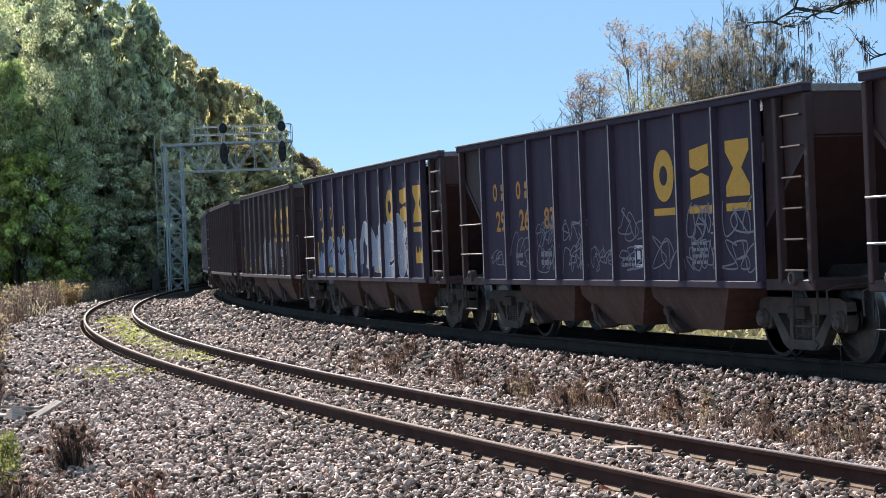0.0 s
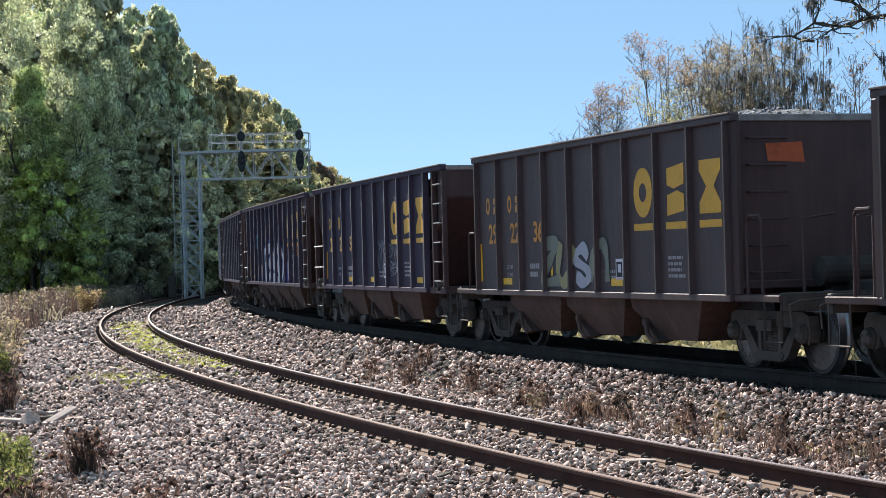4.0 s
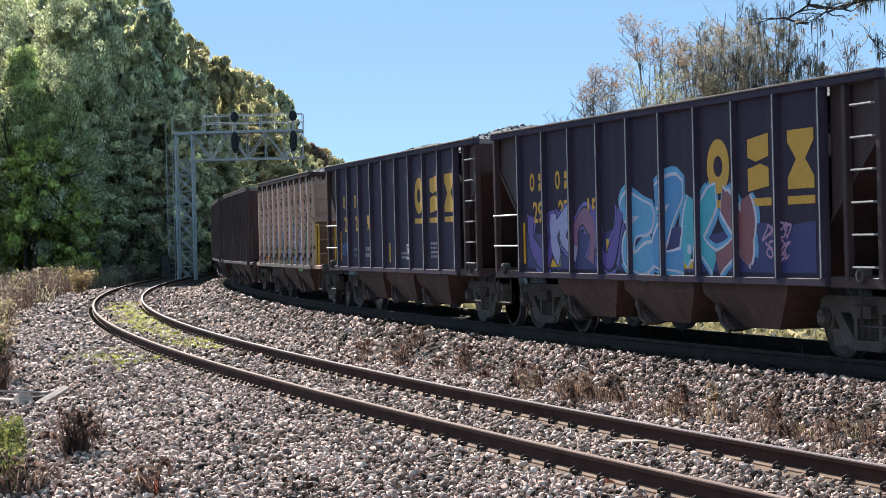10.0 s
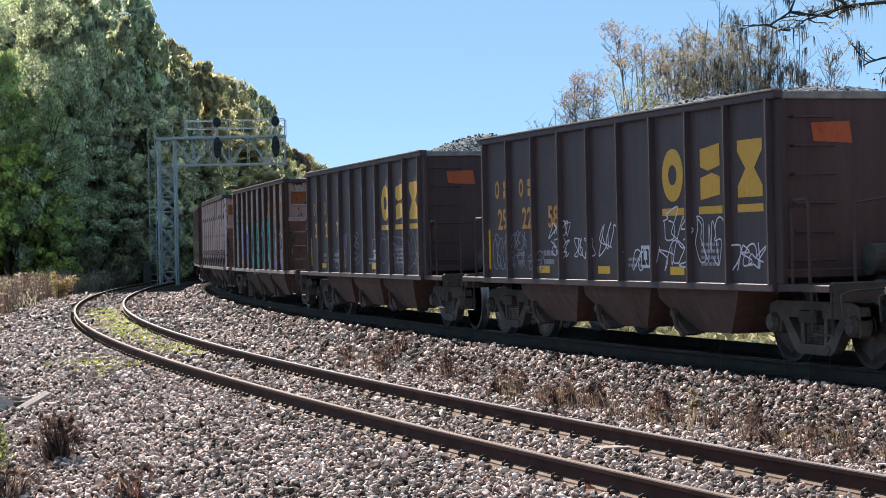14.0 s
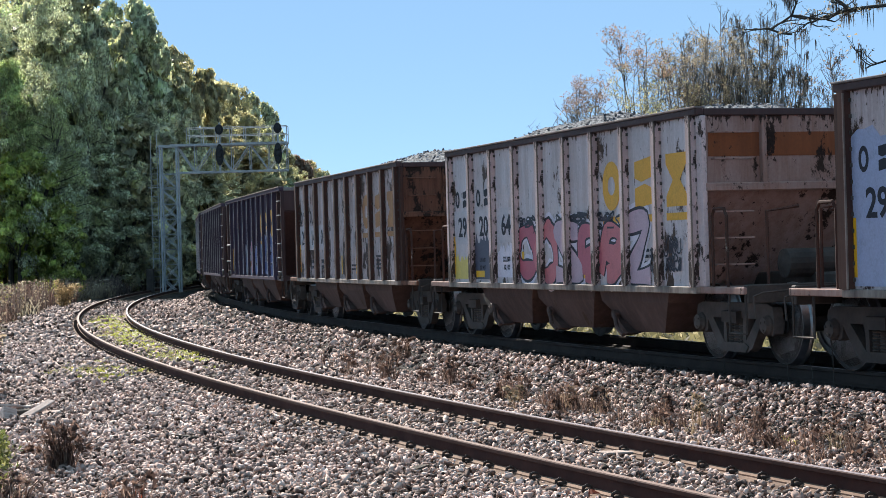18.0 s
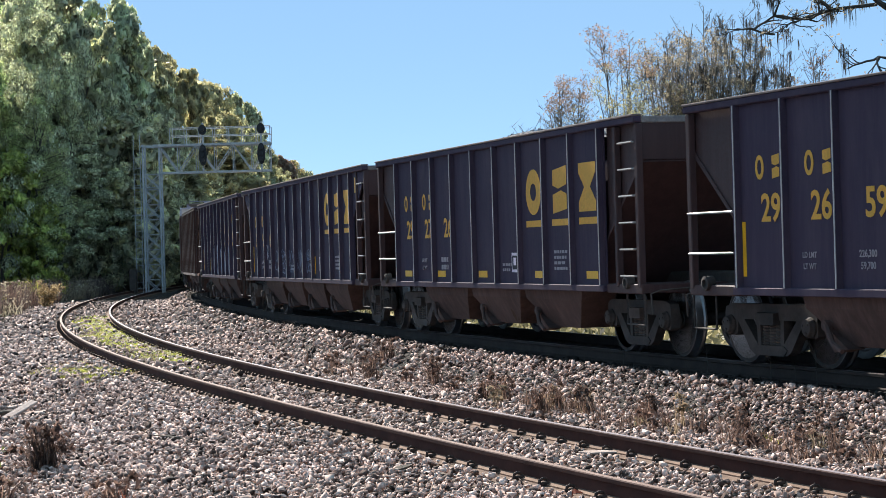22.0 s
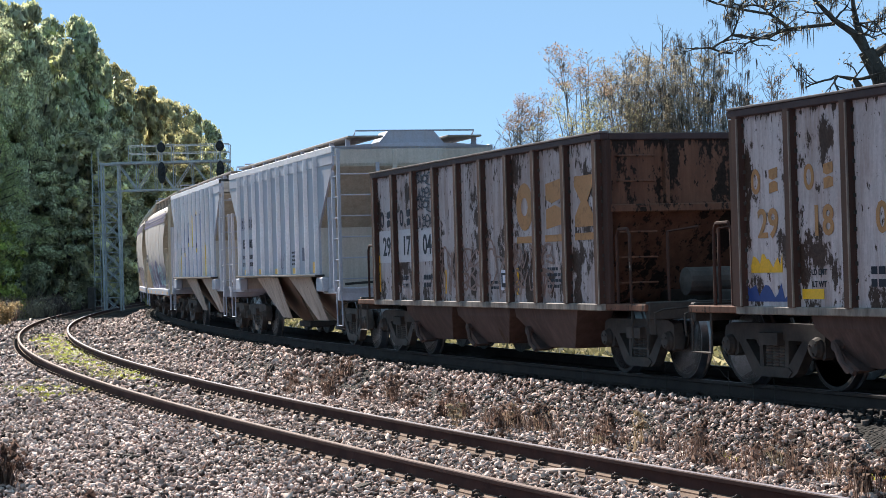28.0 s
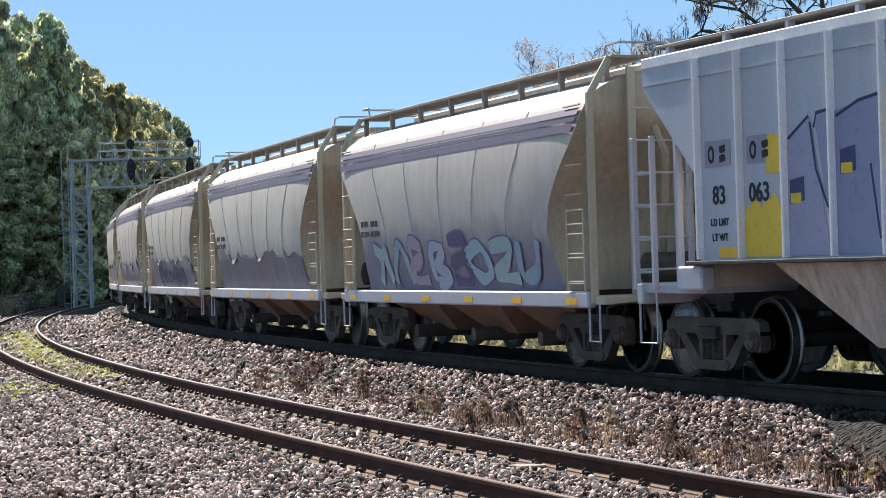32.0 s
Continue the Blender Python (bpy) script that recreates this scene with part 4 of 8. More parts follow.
def stencil_bars(wagon, x, z, w, lines, material, y, seed=0, gap=0.075, tall=0.04):
    """Lines of small print too fine to read, as broken bars."""
    rng = random.Random(seed)
    sh = Shape()
    for k in range(lines):
        a = x + w / 2
        end = x - w / 2 + rng.uniform(0, w * 0.25)
        while a > end:
            b = max(end - 0.02, a - rng.uniform(0.04, 0.13))
            zz = z - k * gap
            sh.prism([(a, zz), (b, zz), (b, zz + tall), (a, zz + tall)], y, y + 0.002)
            a = b - 0.025
    return part("small_print", sh, material, wagon)


def patch(wagon, name, x0, x1, z0, z1, material, y, label="", tilt=0.0, ragged=0):
    if ragged:
        # sprayed area with an uneven upper edge
        rng = random.Random(ragged)
        top = [(x1 + (x0 - x1) * i / 14, z1 + rng.uniform(-0.12, 0.06)) for i in range(15)]
        return part(name, flat([(x0, z0), (x1, z0)] + top, y), material, wagon, label)
    return part(name, flat([(x0, z0), (x1, z0 + tilt), (x1, z1 + tilt), (x0, z1)], y), material, wagon, label)


PAINTS = {}


def spray(colour):
    if colour not in PAINTS:
        PAINTS[colour] = flat_paint("spray paint", colour, 0.35, 0.5)
    return PAINTS[colour]


def stroke(sh, pts, w, y, rise=0.0):
    """A ribbon of paint along x, z points; rise: how far it lifts from point to point."""
    pts = [Vector((p[0], p[1])) for p in pts]
    row = []
    for i, p in enumerate(pts):
        d = pts[min(i + 1, len(pts) - 1)] - pts[max(i - 1, 0)]
        nrm = Vector((-d.y, d.x)).normalized() * w * 0.5
        row.append((p + nrm, p - nrm))
    sh.add([(a.x, y + i * rise, a.y) for i, (a, b) in enumerate(row)] + [(b.x, y + i * rise, b.y) for i, (a, b) in enumerate(row)], [(i, i + 1, i + 1 + len(row), i + len(row)) for i in range(len(row) - 1)])


FORMS = (
    ((0.9, 0.8), (0.55, 1.0), (0.1, 0.82), (0.22, 0.56), (0.74, 0.46), (0.9, 0.2), (0.5, 0.0), (0.05, 0.16)),
    ((0.06, 0.0), (0.1, 0.6), (0.45, 1.0), (0.86, 0.66), (0.94, 0.0)),
    ((0.04, 1.0), (0.1, 0.36), (0.48, 0.0), (0.86, 0.34), (0.96, 1.0)),
    ((0.1, 0.0), (0.12, 0.98), (0.7, 0.9), (0.72, 0.6), (0.3, 0.5), (0.9, 0.34), (0.8, 0.02), (0.3, 0.04)),
    ((0.06, 0.94), (0.9, 1.0), (0.55, 0.55), (0.14, 0.06), (0.96, 0.0)),
    ((0.5, 1.0), (0.1, 0.72), (0.1, 0.28), (0.5, 0.0), (0.9, 0.28), (0.9, 0.72), (0.5, 1.0), (0.3, 0.96)),
    ((0.12, 1.0), (0.16, 0.5), (0.12, 0.0), (0.2, 0.5), (0.9, 0.98), (0.4, 0.5), (0.95, 0.0)),
    ((0.9, 0.95), (0.2, 1.0), (0.12, 0.5), (0.7, 0.54), (0.14, 0.46), (0.16, 0.02), (0.92, 0.0)),
)


def bent(knots, steps=6):
    """A smooth line through knots."""
    k = [knots[0], *knots, knots[-1]]
    out = []
    for i in range(1, len(k) - 2):
        for m in range(steps):
            t = m / steps
            out.append(tuple(0.5 * (2 * b + (c - a) * t + (2 * a - 5 * b + 4 * c - d) * t * t + (3 * b - a - 3 * c + d) * t ** 3) for a, b, c, d in zip(*k[i - 1:i + 3])))
    return out + [tuple(knots[-1])]


def ribbon(sh, pts, w, skin):
    """A broad sprayed stroke with swelling width; skin: how far out the surface stands at x, z. It rises a little along its way, so that it never cuts itself."""
    n, v = len(pts), []
    for i, p in enumerate(pts):
        a, b = pts[max(i - 1, 0)], pts[min(i + 1, n - 1)]
        dx, dz = b[0] - a[0], b[1] - a[1]
        d = math.hypot(dx, dz) or 1.0
        h = w * 0.5 * (0.86 + 0.22 * math.sin(i * 0.55 + n))
        for f in (-1.0, 0.0, 1.0):
            x, z = p[0] - dz / d * h * f, p[1] + dx / d * h * f
            v.append((x, skin(x, z) + i * 0.00004, z))
    sh.add(v, [(i * 3 + j, i * 3 + j + 1, i * 3 + j + 4, i * 3 + j + 3) for i in range(n - 1) for j in (0, 1)])


def sprayed_row(wagon, x0, x1, z0, z1, fills, line, skin, seed, count=5, glow=None, shine=None, heavy=1.0):
    """A row of broad sprayed forms that spell nothing: glow, dark outline, fill and a thin highlight."""
    rng = random.Random(seed)
    halo, edge, hot = Shape(), Shape(), Shape()
    step, tall = (x1 - x0) / count, z1 - z0
    for i in range(count):
        form, flip = rng.choice(FORMS), rng.choice((1, 1, -1))
        w, h = step * rng.uniform(0.85, 1.12), tall * rng.uniform(0.7, 0.9)
        cx, low, lean = x1 - step * (i + 0.5), z0 + 0.08 * tall + rng.uniform(0, 0.06) * tall, rng.uniform(-0.1, 0.12)
        turn = rng.uniform(-0.22, 0.22)
        pts = bent([(cx - flip * (u - 0.5 + rng.uniform(-0.13, 0.13) - turn * (q - 0.5)) * w - lean * (q - 0.5) * h, low + min(1.0, max(0.0, q + rng.uniform(-0.12, 0.12) + turn * (u - 0.5))) * h) for u, q in form])
        thick = min(step * 0.42, tall * 0.3) * heavy
        if glow:
            ribbon(halo, pts, thick * 1.75, lambda x, z: skin(x, z) + 0.001 + i * 0.0002)
        ribbon(edge, pts, thick * 1.3, lambda x, z: skin(x, z) + 0.004 + i * 0.0002)
        fill = Shape()
        ribbon(fill, pts, thick, lambda x, z: skin(x, z) + 0.0075 + i * 0.0002)
        part("graffiti_fill", fill, spray(fills[i % len(fills)]), wagon, "sprayed swollen form")
        if shine:
            q = int(len(pts) * rng.uniform(0.0, 0.4))
            ribbon(hot, [(x + thick * 0.22, z + thick * 0.15) for x, z in pts[q:q + 9]], thick * 0.1, lambda x, z: skin(x, z) + 0.0125)
    if glow:
        part("graffiti_halo", halo, spray(glow), wagon)
    part("graffiti_outline", edge, spray(line), wagon)
    if shine:
        part("graffiti_highlight", hot, spray(shine), wagon)


def scrawl(wagon, x0, x1, z0, z1, colour, y, seed, count=3, w=0.025):
    """Thin sprayed scribbles that spell nothing."""
    rng = random.Random(seed)
    room = (x1 - x0) / count
    for i in range(count):
        n = rng.randint(3, 5)
        for row in range(rng.choice((1, 2, 2))):
            half = (z1 - z0) * (0.5 if row == 0 and rng.random() < 0.3 else 0.24)
            mid = (z0 + z1) / 2 + (0.26 if row else -0.24) * (z1 - z0) if half < (z1 - z0) * 0.4 else (z0 + z1) / 2
            knots, size = [], rng.uniform(0.7, 1.0)
            for u in range(n):
                form, flip = rng.choice(FORMS), rng.choice((1, -1))
                cx, span = x1 - room * (i + 0.08 + 0.84 * (u + 0.5) / n), room * 0.84 / n
                lift, tall = rng.uniform(-0.15, 0.15) * half, 2 * half * size * rng.uniform(0.75, 1.0)
                knots += [(cx - flip * (a - 0.5 + rng.uniform(-0.3, 0.3)) * span * 1.3, mid + lift + (q - 0.5 + rng.uniform(-0.22, 0.22)) * tall) for a, q in form]
            sh = Shape()
            stroke(sh, bent(knots, 4), w * rng.uniform(0.5, 0.75), y + 0.005 + row * 0.004, 0.00003)
            part("graffiti_scrawl", sh, spray(colour), wagon)
            if half > (z1 - z0) * 0.4:
                break


# ---- wagon kinds ----
TOP, SILL = 2.985, 0.865


def running_gear(w, hl, reach, row, bogie):
    for x in (-bogie, bogie):
        truck(w, x, row)
    part("centre_sill", lib(("centre_sill", round(reach, 2)), lambda: Shape().box(-reach + 0.45, reach - 0.45, -0.3, 0.3, 0.76, 1.04, 0.02)), TRUCK, w)
    for q in (1, -1):
        part("coupler", lib(("coupler", q, round(reach, 2)), lambda: coupler_shape(q, reach)), TRUCK, w)
        part("air_hose", lib(("air_hose", q, round(reach, 2)), lambda: hose_shape(q, reach)), CLIP, w)
        part("uncoupling_lever", lib(("uncoupling_lever", q, round(reach, 2)), lambda: lever_shape(q, reach)), TRUCK, w)


def rib_shape(h0, h1, k, wide):
    """A pressed side rib; its far flank leans out flat, its near flank stands square."""
    sh = Shape()
    if wide:
        o = [(-0.07, 1.448), (-0.065, 1.52), (-0.05, 1.535), (0.05, 1.535), (0.065, 1.52), (0.07, 1.448)]
    else:
        o = [(-0.03, 1.448), (-0.026, 1.522), (0.026, 1.524), (0.034, 1.516), (0.06, 1.448)]
    o = [(a, b * k) for a, b in o]
    sh.prism(o, h0, h1, "z")
    sh.slot = 1
    if wide:
        # paler strip along the corner, and rust-blackened stitch welds down the flank
        y0, y1 = sorted((k * 1.522, k * 1.539))
        sh.box(-0.066, -0.046, y0, y1, h0 + 0.005, h1 - 0.03)
        sh.slot = 2
        y0, y1 = sorted((k * 1.446, k * 1.475))
        for i in range(12):
            z = h0 + 0.1 + (h1 - h0 - 0.2) * i / 11
            sh.box(-0.088, -0.068, y0, y1, z - 0.02, z + 0.02)
    else:
        # strip whose pale colour stands for sun on the rib edge
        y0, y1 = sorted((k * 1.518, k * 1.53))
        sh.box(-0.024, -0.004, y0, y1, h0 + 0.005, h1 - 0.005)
    return sh


def open_hopper(spec, row):
    hl = spec["half"]
    ladder, wide = spec["kind"] == "ladder", spec.get("wide", False)
    ext = 1.16 if ladder else 0.14
    reach = spec["reach"]
    body, endc, ribc = spec["body"], spec["end"], spec["rib"]
    w = tagged(new("hopper_car"), spec["label"], "railway wagon", "wagons of the train")
    key = (round(hl, 2), ladder, wide)
    for k in (1, -1):
        y0, y1 = sorted((k * 1.42, k * 1.45))
        part("side_sheet", lib(("side_sheet", k, *key), lambda: Shape().box(-hl, hl, y0, y1, SILL + 0.02, TOP - 0.06)), body, w)
        for i in range(spec["panels"] + 1):
            x = -hl + 0.04 + (2 * hl - 0.08) * i / spec["panels"]
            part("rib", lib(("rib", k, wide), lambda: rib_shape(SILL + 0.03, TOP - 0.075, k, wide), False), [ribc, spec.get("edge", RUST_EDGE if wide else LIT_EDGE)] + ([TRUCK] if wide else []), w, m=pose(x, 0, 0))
        a, b = sorted((k * 1.40, k * 1.508))
        part("top_chord", lib(("top_chord", k, *key), lambda: Shape().box(-hl - ext, hl + ext, a, b, TOP - 0.085, TOP, 0.012)), spec.get("chord", body), w)
        a, b = sorted((k * 1.39, k * 1.522))
        part("chord_lip", lib(("chord_lip", k, *key), lambda: Shape().box(-hl - ext, hl + ext, a, b, TOP - 0.004, TOP + 0.022, 0.006)), LIP, w, "bare dusty top lip")
        a, b = sorted((k * 1.36, k * 1.515))
        part("side_sill", lib(("side_sill", k, *key), lambda: Shape().box(-hl - 0.05, hl + 0.05, a, b, SILL - 0.05, SILL + 0.035, 0.008)), RUST_EDGE if wide else body, w)
    for q in (1, -1):
        x0, x1 = sorted((q * (hl + ext - 0.07), q * (hl + ext)))
        part("end_chord", lib(("end_chord", q, *key), lambda: Shape().box(x0, x1, -1.4, 1.4, TOP - 0.09, TOP - 0.003, 0.012)), spec.get("chord", CHORD), w)
        if ladder:
            part("end_sheet", lib(("end_sheet", q, *key), lambda: Shape().box(*sorted((q * (hl + ext - 0.05), q * (hl + ext - 0.02))), -1.40, 1.40, 2.45, TOP - 0.09)), endc, w)
            if spec["panels"] > 10:
                for k in (1, -1):
                    part("end_gusset", lib(("end_gusset", q, k, *key), lambda: Shape().prism([(q * hl, TOP - 0.09), (q * (hl + ext - 0.1), TOP - 0.09), (q * (hl + ext - 0.1), TOP - 0.18), (q * hl, TOP - 0.95)], *sorted((k * 1.425, k * 1.448)))), body, w)
                patch(w, "reflector", *sorted((q * (hl + (0.05 if q > 0 else 0.2)), q * (hl + (0.29 if q > 0 else 0.46)))), 2.52, 2.8, REFLECT, 1.451, "yellow square plate")
            for k in (1, -1):
                part("end_wing", lib(("end_wing", q, k, *key), lambda: Shape().prism([(q * (hl - 0.02), TOP - 0.08), (q * (hl + ext - 0.04), TOP - 0.08), (q * (hl + ext - 0.04), 2.46), (q * (hl - 0.02), 1.55)], *sorted((k * 1.35, k * 1.38)))), endc, w)
            xa, xb = q * (hl + ext - 0.06), q * (hl - 0.75)
            part("slope_sheet", lib(("slope_sheet", q, *key), lambda: Shape().prism([(xa, 2.47), (xb, 0.92), (xb, 0.88), (xa + q * 0.03, 2.42)], -1.40, 1.40)), endc, w)
            for k in (1, -1):
                a, b = sorted((k * 1.39, k * 1.475))
                part("corner_post", lib(("corner_post", q, k, *key), lambda: Shape().box(*sorted((q * (hl + ext - 0.09), q * (hl + ext))), a, b, 0.88, TOP - 0.09, 0.01)), endc, w)
                if q < 0 or k < 0:
                    part("end_stake", lib(("end_stake", q, k, *key), lambda: Shape().box(*sorted((q * (hl + 0.38), q * (hl + 0.46))), a, b, 0.88, TOP - 0.09, 0.01)), endc, w)
                    rungs, lo, xs = 6, 1.02, (hl + 0.62, hl + ext - 0.1)
                else:
                    rungs, lo, xs = 2, 1.28, (hl + 0.04, hl + ext - 0.06)
                for i in range(rungs):
                    z = lo + i * (0.33 if rungs > 2 else 0.46)
                    part("grab_iron", lib(("grab_iron", q, k, rungs, *key), lambda: rung_shape(q * xs[0], q * xs[1], k * 1.5)), IRON_WHITE if spec.get("bright", True) else endc, w, m=pose(0, 0, z))
                part("corner_step", lib(("corner_step", q, k, *key), lambda: step_shape(q * (hl + 0.62), q * (hl + ext), k * 1.42, 0.86, 0.42)), TRUCK, w)
            # low end sill with push-pole pockets
            part("end_sill", lib(("end_sill", q, *key), lambda: Shape().box(*sorted((q * (hl + 0.05), q * (hl + ext + 0.02))), -1.46, 1.46, 0.80, 0.92, 0.012)), endc, w)
            part("pocket_casting", lib(("pocket_casting", q, *key), lambda: Shape().lathe([(1.40, 0.09), (1.50, 0.085), (1.51, 0.05), (1.47, 0.04)], 12, (q * (hl + ext - 0.42), 0, 0.94))), TRUCK, w)
        else:
            xe = hl + 0.08
            cut = spec.get("cut", 2.05)
            part("end_sheet", lib(("end_sheet", q, cut, *key), lambda: Shape().box(*sorted((q * xe, q * (xe + 0.03))), -1.42, 1.42, cut, TOP - 0.09)), endc, w)
            xa, xb = q * xe, q * (hl - 0.9 if cut > 1.5 else hl - 0.1)
            part("slope_sheet", lib(("slope_sheet", q, cut, *key), lambda: Shape().prism([(xa, cut + 0.02), (xb, 0.9), (xb - q * 0.02, 0.86), (xa + q * 0.03, cut - 0.03)], -1.40, 1.40)), endc, w)
            if endc is END_FLAKE:
                part("rust_band", lib(("rust_band", q, *key), lambda: Shape().box(*sorted((q * (xe + 0.031), q * (xe + 0.036))), -1.36, 1.34, 2.42, 2.7)), END_BAND, w, "band of bare orange rust")
            part("end_stiffener", lib(("end_stiffener", q, cut, *key), lambda: Shape().box(*sorted((q * (xe + 0.03), q * (xe + 0.13))), -1.42, 1.42, cut - 0.04, cut + 0.06, 0.012)), endc, w)
            for y in (-1.44, 0.62, 1.40) if cut > 1.5 else (-1.44, 1.40):
                part("end_post", lib(("end_post", q, y, *key), lambda: Shape().box(*sorted((q * (xe - 0.06), q * (xe + 0.12))), y, y + 0.06, 0.9 if abs(y) > 1 else cut, TOP - 0.09, 0.008)), ribc if wide and abs(y) > 1 else endc, w)
            part("end_platform", lib(("end_platform", q, *key), lambda: Shape().box(*sorted((q * (hl + 0.05), q * (hl + 1.2))), -1.46, 1.46, 0.82, 0.90, 0.01)), endc, w)
            part("end_sill", lib(("end_sill_b", q, *key), lambda: Shape().box(*sorted((q * (hl + 1.12), q * (hl + 1.22))), -1.42, 1.42, 0.72, 0.93, 0.012)), TRUCK, w)
            rail_col = spec.get("rails", endc)
            for k in (1, -1):
                part("hand_rail", lib(("hand_rail", q, k, *key), lambda: Shape().tube([(q * (hl + 0.30), k * 1.40, 0.9), (q * (hl + 0.30), k * 1.40, 1.72), (q * (hl + 0.36), k * 1.40, 1.80), (q * (hl + 0.62), k * 1.40, 1.80), (q * (hl + 0.68), k * 1.40, 1.72), (q * (hl + 0.68), k * 1.40, 0.9)], 0.02, 6)), rail_col, w)
                part("grab_post", lib(("grab_post", q, k, *key), lambda: Shape().tube([(q * (hl + 1.1), k * 1.1, 0.9), (q * (hl + 1.1), k * 1.1, 1.75), (q * (hl + 1.1), k * 0.7, 1.8)], 0.02, 6)), rail_col, w)
                part("corner_step", lib(("corner_step_b", q, k, *key), lambda: step_shape(q * (hl + 0.75), q * (hl + 1.18), k * 1.42, 0.84, 0.38)), TRUCK, w)
            part("end_rail", lib(("end_rail", q, *key), lambda: Shape().tube([(q * (hl + 1.1), -1.1, 1.75), (q * (hl + 1.1), 0.3, 1.75)], 0.02, 6)), rail_col, w)
            for i in range(6):
                part("grab_iron", lib(("grab_end", q, *key), lambda: Shape().tube([(q * (xe + 0.04), 0.82, 0), (q * (xe + 0.12), 0.82, 0), (q * (xe + 0.12), 1.3, 0), (q * (xe + 0.04), 1.3, 0)], 0.013, 5)), endc, w, m=pose(0, 0, 1.15 + i * 0.31))
            if q < 0:
                part("brake_wheel", lib(("brake_wheel", *key), lambda: brake_wheel_shape(-(hl + 0.95), -0.35, 1.62)), TRUCK, w)
                part("brake_stand", lib(("brake_stand", *key), lambda: Shape().box(-(hl + 0.92), -(hl + 0.80), -0.42, -0.28, 0.9, 1.75, 0.01)), endc, w)
                part("air_tank", lib(("air_tank", *key), lambda: Shape().lathe([(-0.1, 0.05), (-0.08, 0.17), (0.62, 0.17), (0.66, 0.05)], 16, (-(hl + 0.55), 0, 1.15))), TRUCK, w)
                if spec.get("placard"):
                    part("placard", lib(("placard", *key), lambda: Shape().prism([(0.55, 2.42), (1.02, 2.44), (1.05, 2.64), (0.58, 2.66)], -(xe + 0.036), -(xe + 0.031), "x")), ORANGE, w, "faded orange placard")
    n = spec["bays"]
    span = 2 * (hl - 1.05)
    for i in range(n):
        x0 = -hl + 1.05 + span * i / n
        x1 = x0 + span / n
        part("hopper_bay", lib(("hopper_bay", i, n, round(hl, 2)), lambda: bay_shape(x0 + 0.02, x1 - 0.12, SILL - 0.02, 0.29, -0.1)), HOPPER_UNDER, w, "rust-stained discharge chute")
        part("bay_gate", lib(("bay_gate", i, n, round(hl, 2)), lambda: gate_shape(x1 - 0.5, SILL - 0.02, 0.29)), HOPPER_UNDER, w)
    running_gear(w, hl, reach, row, spec["bogie"])
    heap(w, hl + (0.7 if ladder else -0.05), 40 + row, spec.get("full", 0.2))
    # lettering on the seen side, panel by panel from the far end at the left
    y = 1.453
    pw = (2 * hl - 0.08) / spec["panels"]

    def px(p):
        return hl - 0.04 - pw * p

    lc, nc = spec["mark"], spec["figure"]
    if spec.get("number"):
        a, b, c = spec["number"]
        if wide and nc is BLUEBLACK and spec["body"] is not PANEL_PALE:
            for p in (0, 1, 2):
                patch(w, "repaint_patch", px(p + 0.92), px(p + 0.1), 1.5, 2.02, CHALK, y - 0.0017, "fresh white patch under the figures")
        zt = spec.get("zt", 1.62)
        pd = 0.0 if wide else 0.17
        owner_bars(w, (px(0.28 + pd), px(0.62 + pd)), zt + 0.45, 0.37, nc, y)
        owner_bars(w, (px(1.28 + pd), px(1.62 + pd)), zt + 0.45, 0.37, nc, y)
        figures(w, a, px(0.5 + pd), zt, 0.42, nc, y)
        figures(w, b, px(1.5 + pd), zt, 0.42, nc, y)
        if c:
            figures(w, c, px(2.5 + pd), zt, 0.42, nc, y)
        figures(w, "LD LMT", px(1.42), 1.22, 0.085, spec.get("small", PALE), y, "load_limit")
        figures(w, "LT WT", px(1.42), 1.10, 0.085, spec.get("small", PALE), y, "light_weight")
        if spec.get("weights"):
            for i, t in enumerate(spec["weights"]):
                figures(w, t, px(2.5), 1.22 - i * 0.12, 0.1, spec.get("small", PALE), y, "weight_figures")
        else:
            stencil_bars(w, px(2.5), 1.22, 0.42, 2, spec.get("small", PALE), y, row, 0.12, 0.075)
        stencil_bars(w, px(spec["panels"] - 1.5), 1.32, 0.5, 4, spec.get("small", PALE), y, row + 1)
        stencil_bars(w, px(5.4), 1.15, 0.45, 2, spec.get("small", PALE), y, row + 2)
        if spec.get("bar", True):
            patch(w, "reflector", px(0.12), px(0.05), 1.02, 1.62, REFLECT, y, "yellow reflector strip")
        rng = random.Random(row * 7)
        for p, kind in spec.get("tags", ((1.3, 0), (3.2, 1), (5.6, 0))):
            if kind:
                patch(w, "reflector", px(p) - 0.04, px(p) + 0.04, 1.0, 1.36, REFLECT, y, "yellow reflector strip")
            else:
                patch(w, "reflector", px(p) - 0.2, px(p) + 0.2, 0.98, 1.08, REFLECT, y, "yellow reflector strip")
    n0 = spec["panels"]
    if spec.get("big", True):
        house_mark(w, (px(n0 - 2.48), px(n0 - 1.48), px(n0 - 0.5)), 2.28 if n0 > 10 else 2.18, pw * 0.58, 0.64, lc, y)
    for g in spec.get("art", ()):
        kind, p0, p1, z0, z1, *rest = g
        x0, x1 = px(p1), px(p0)
        if kind == "blob":
            fills, line, count, glow = rest[:4]
            sprayed_row(w, x0, x1, z0, z1, fills, line, lambda a, b: y, row * 13 + int(p0 * 10), count, glow, rest[4] if len(rest) > 4 else None)
        elif kind == "scrawl":
            colour, count = rest[:2]
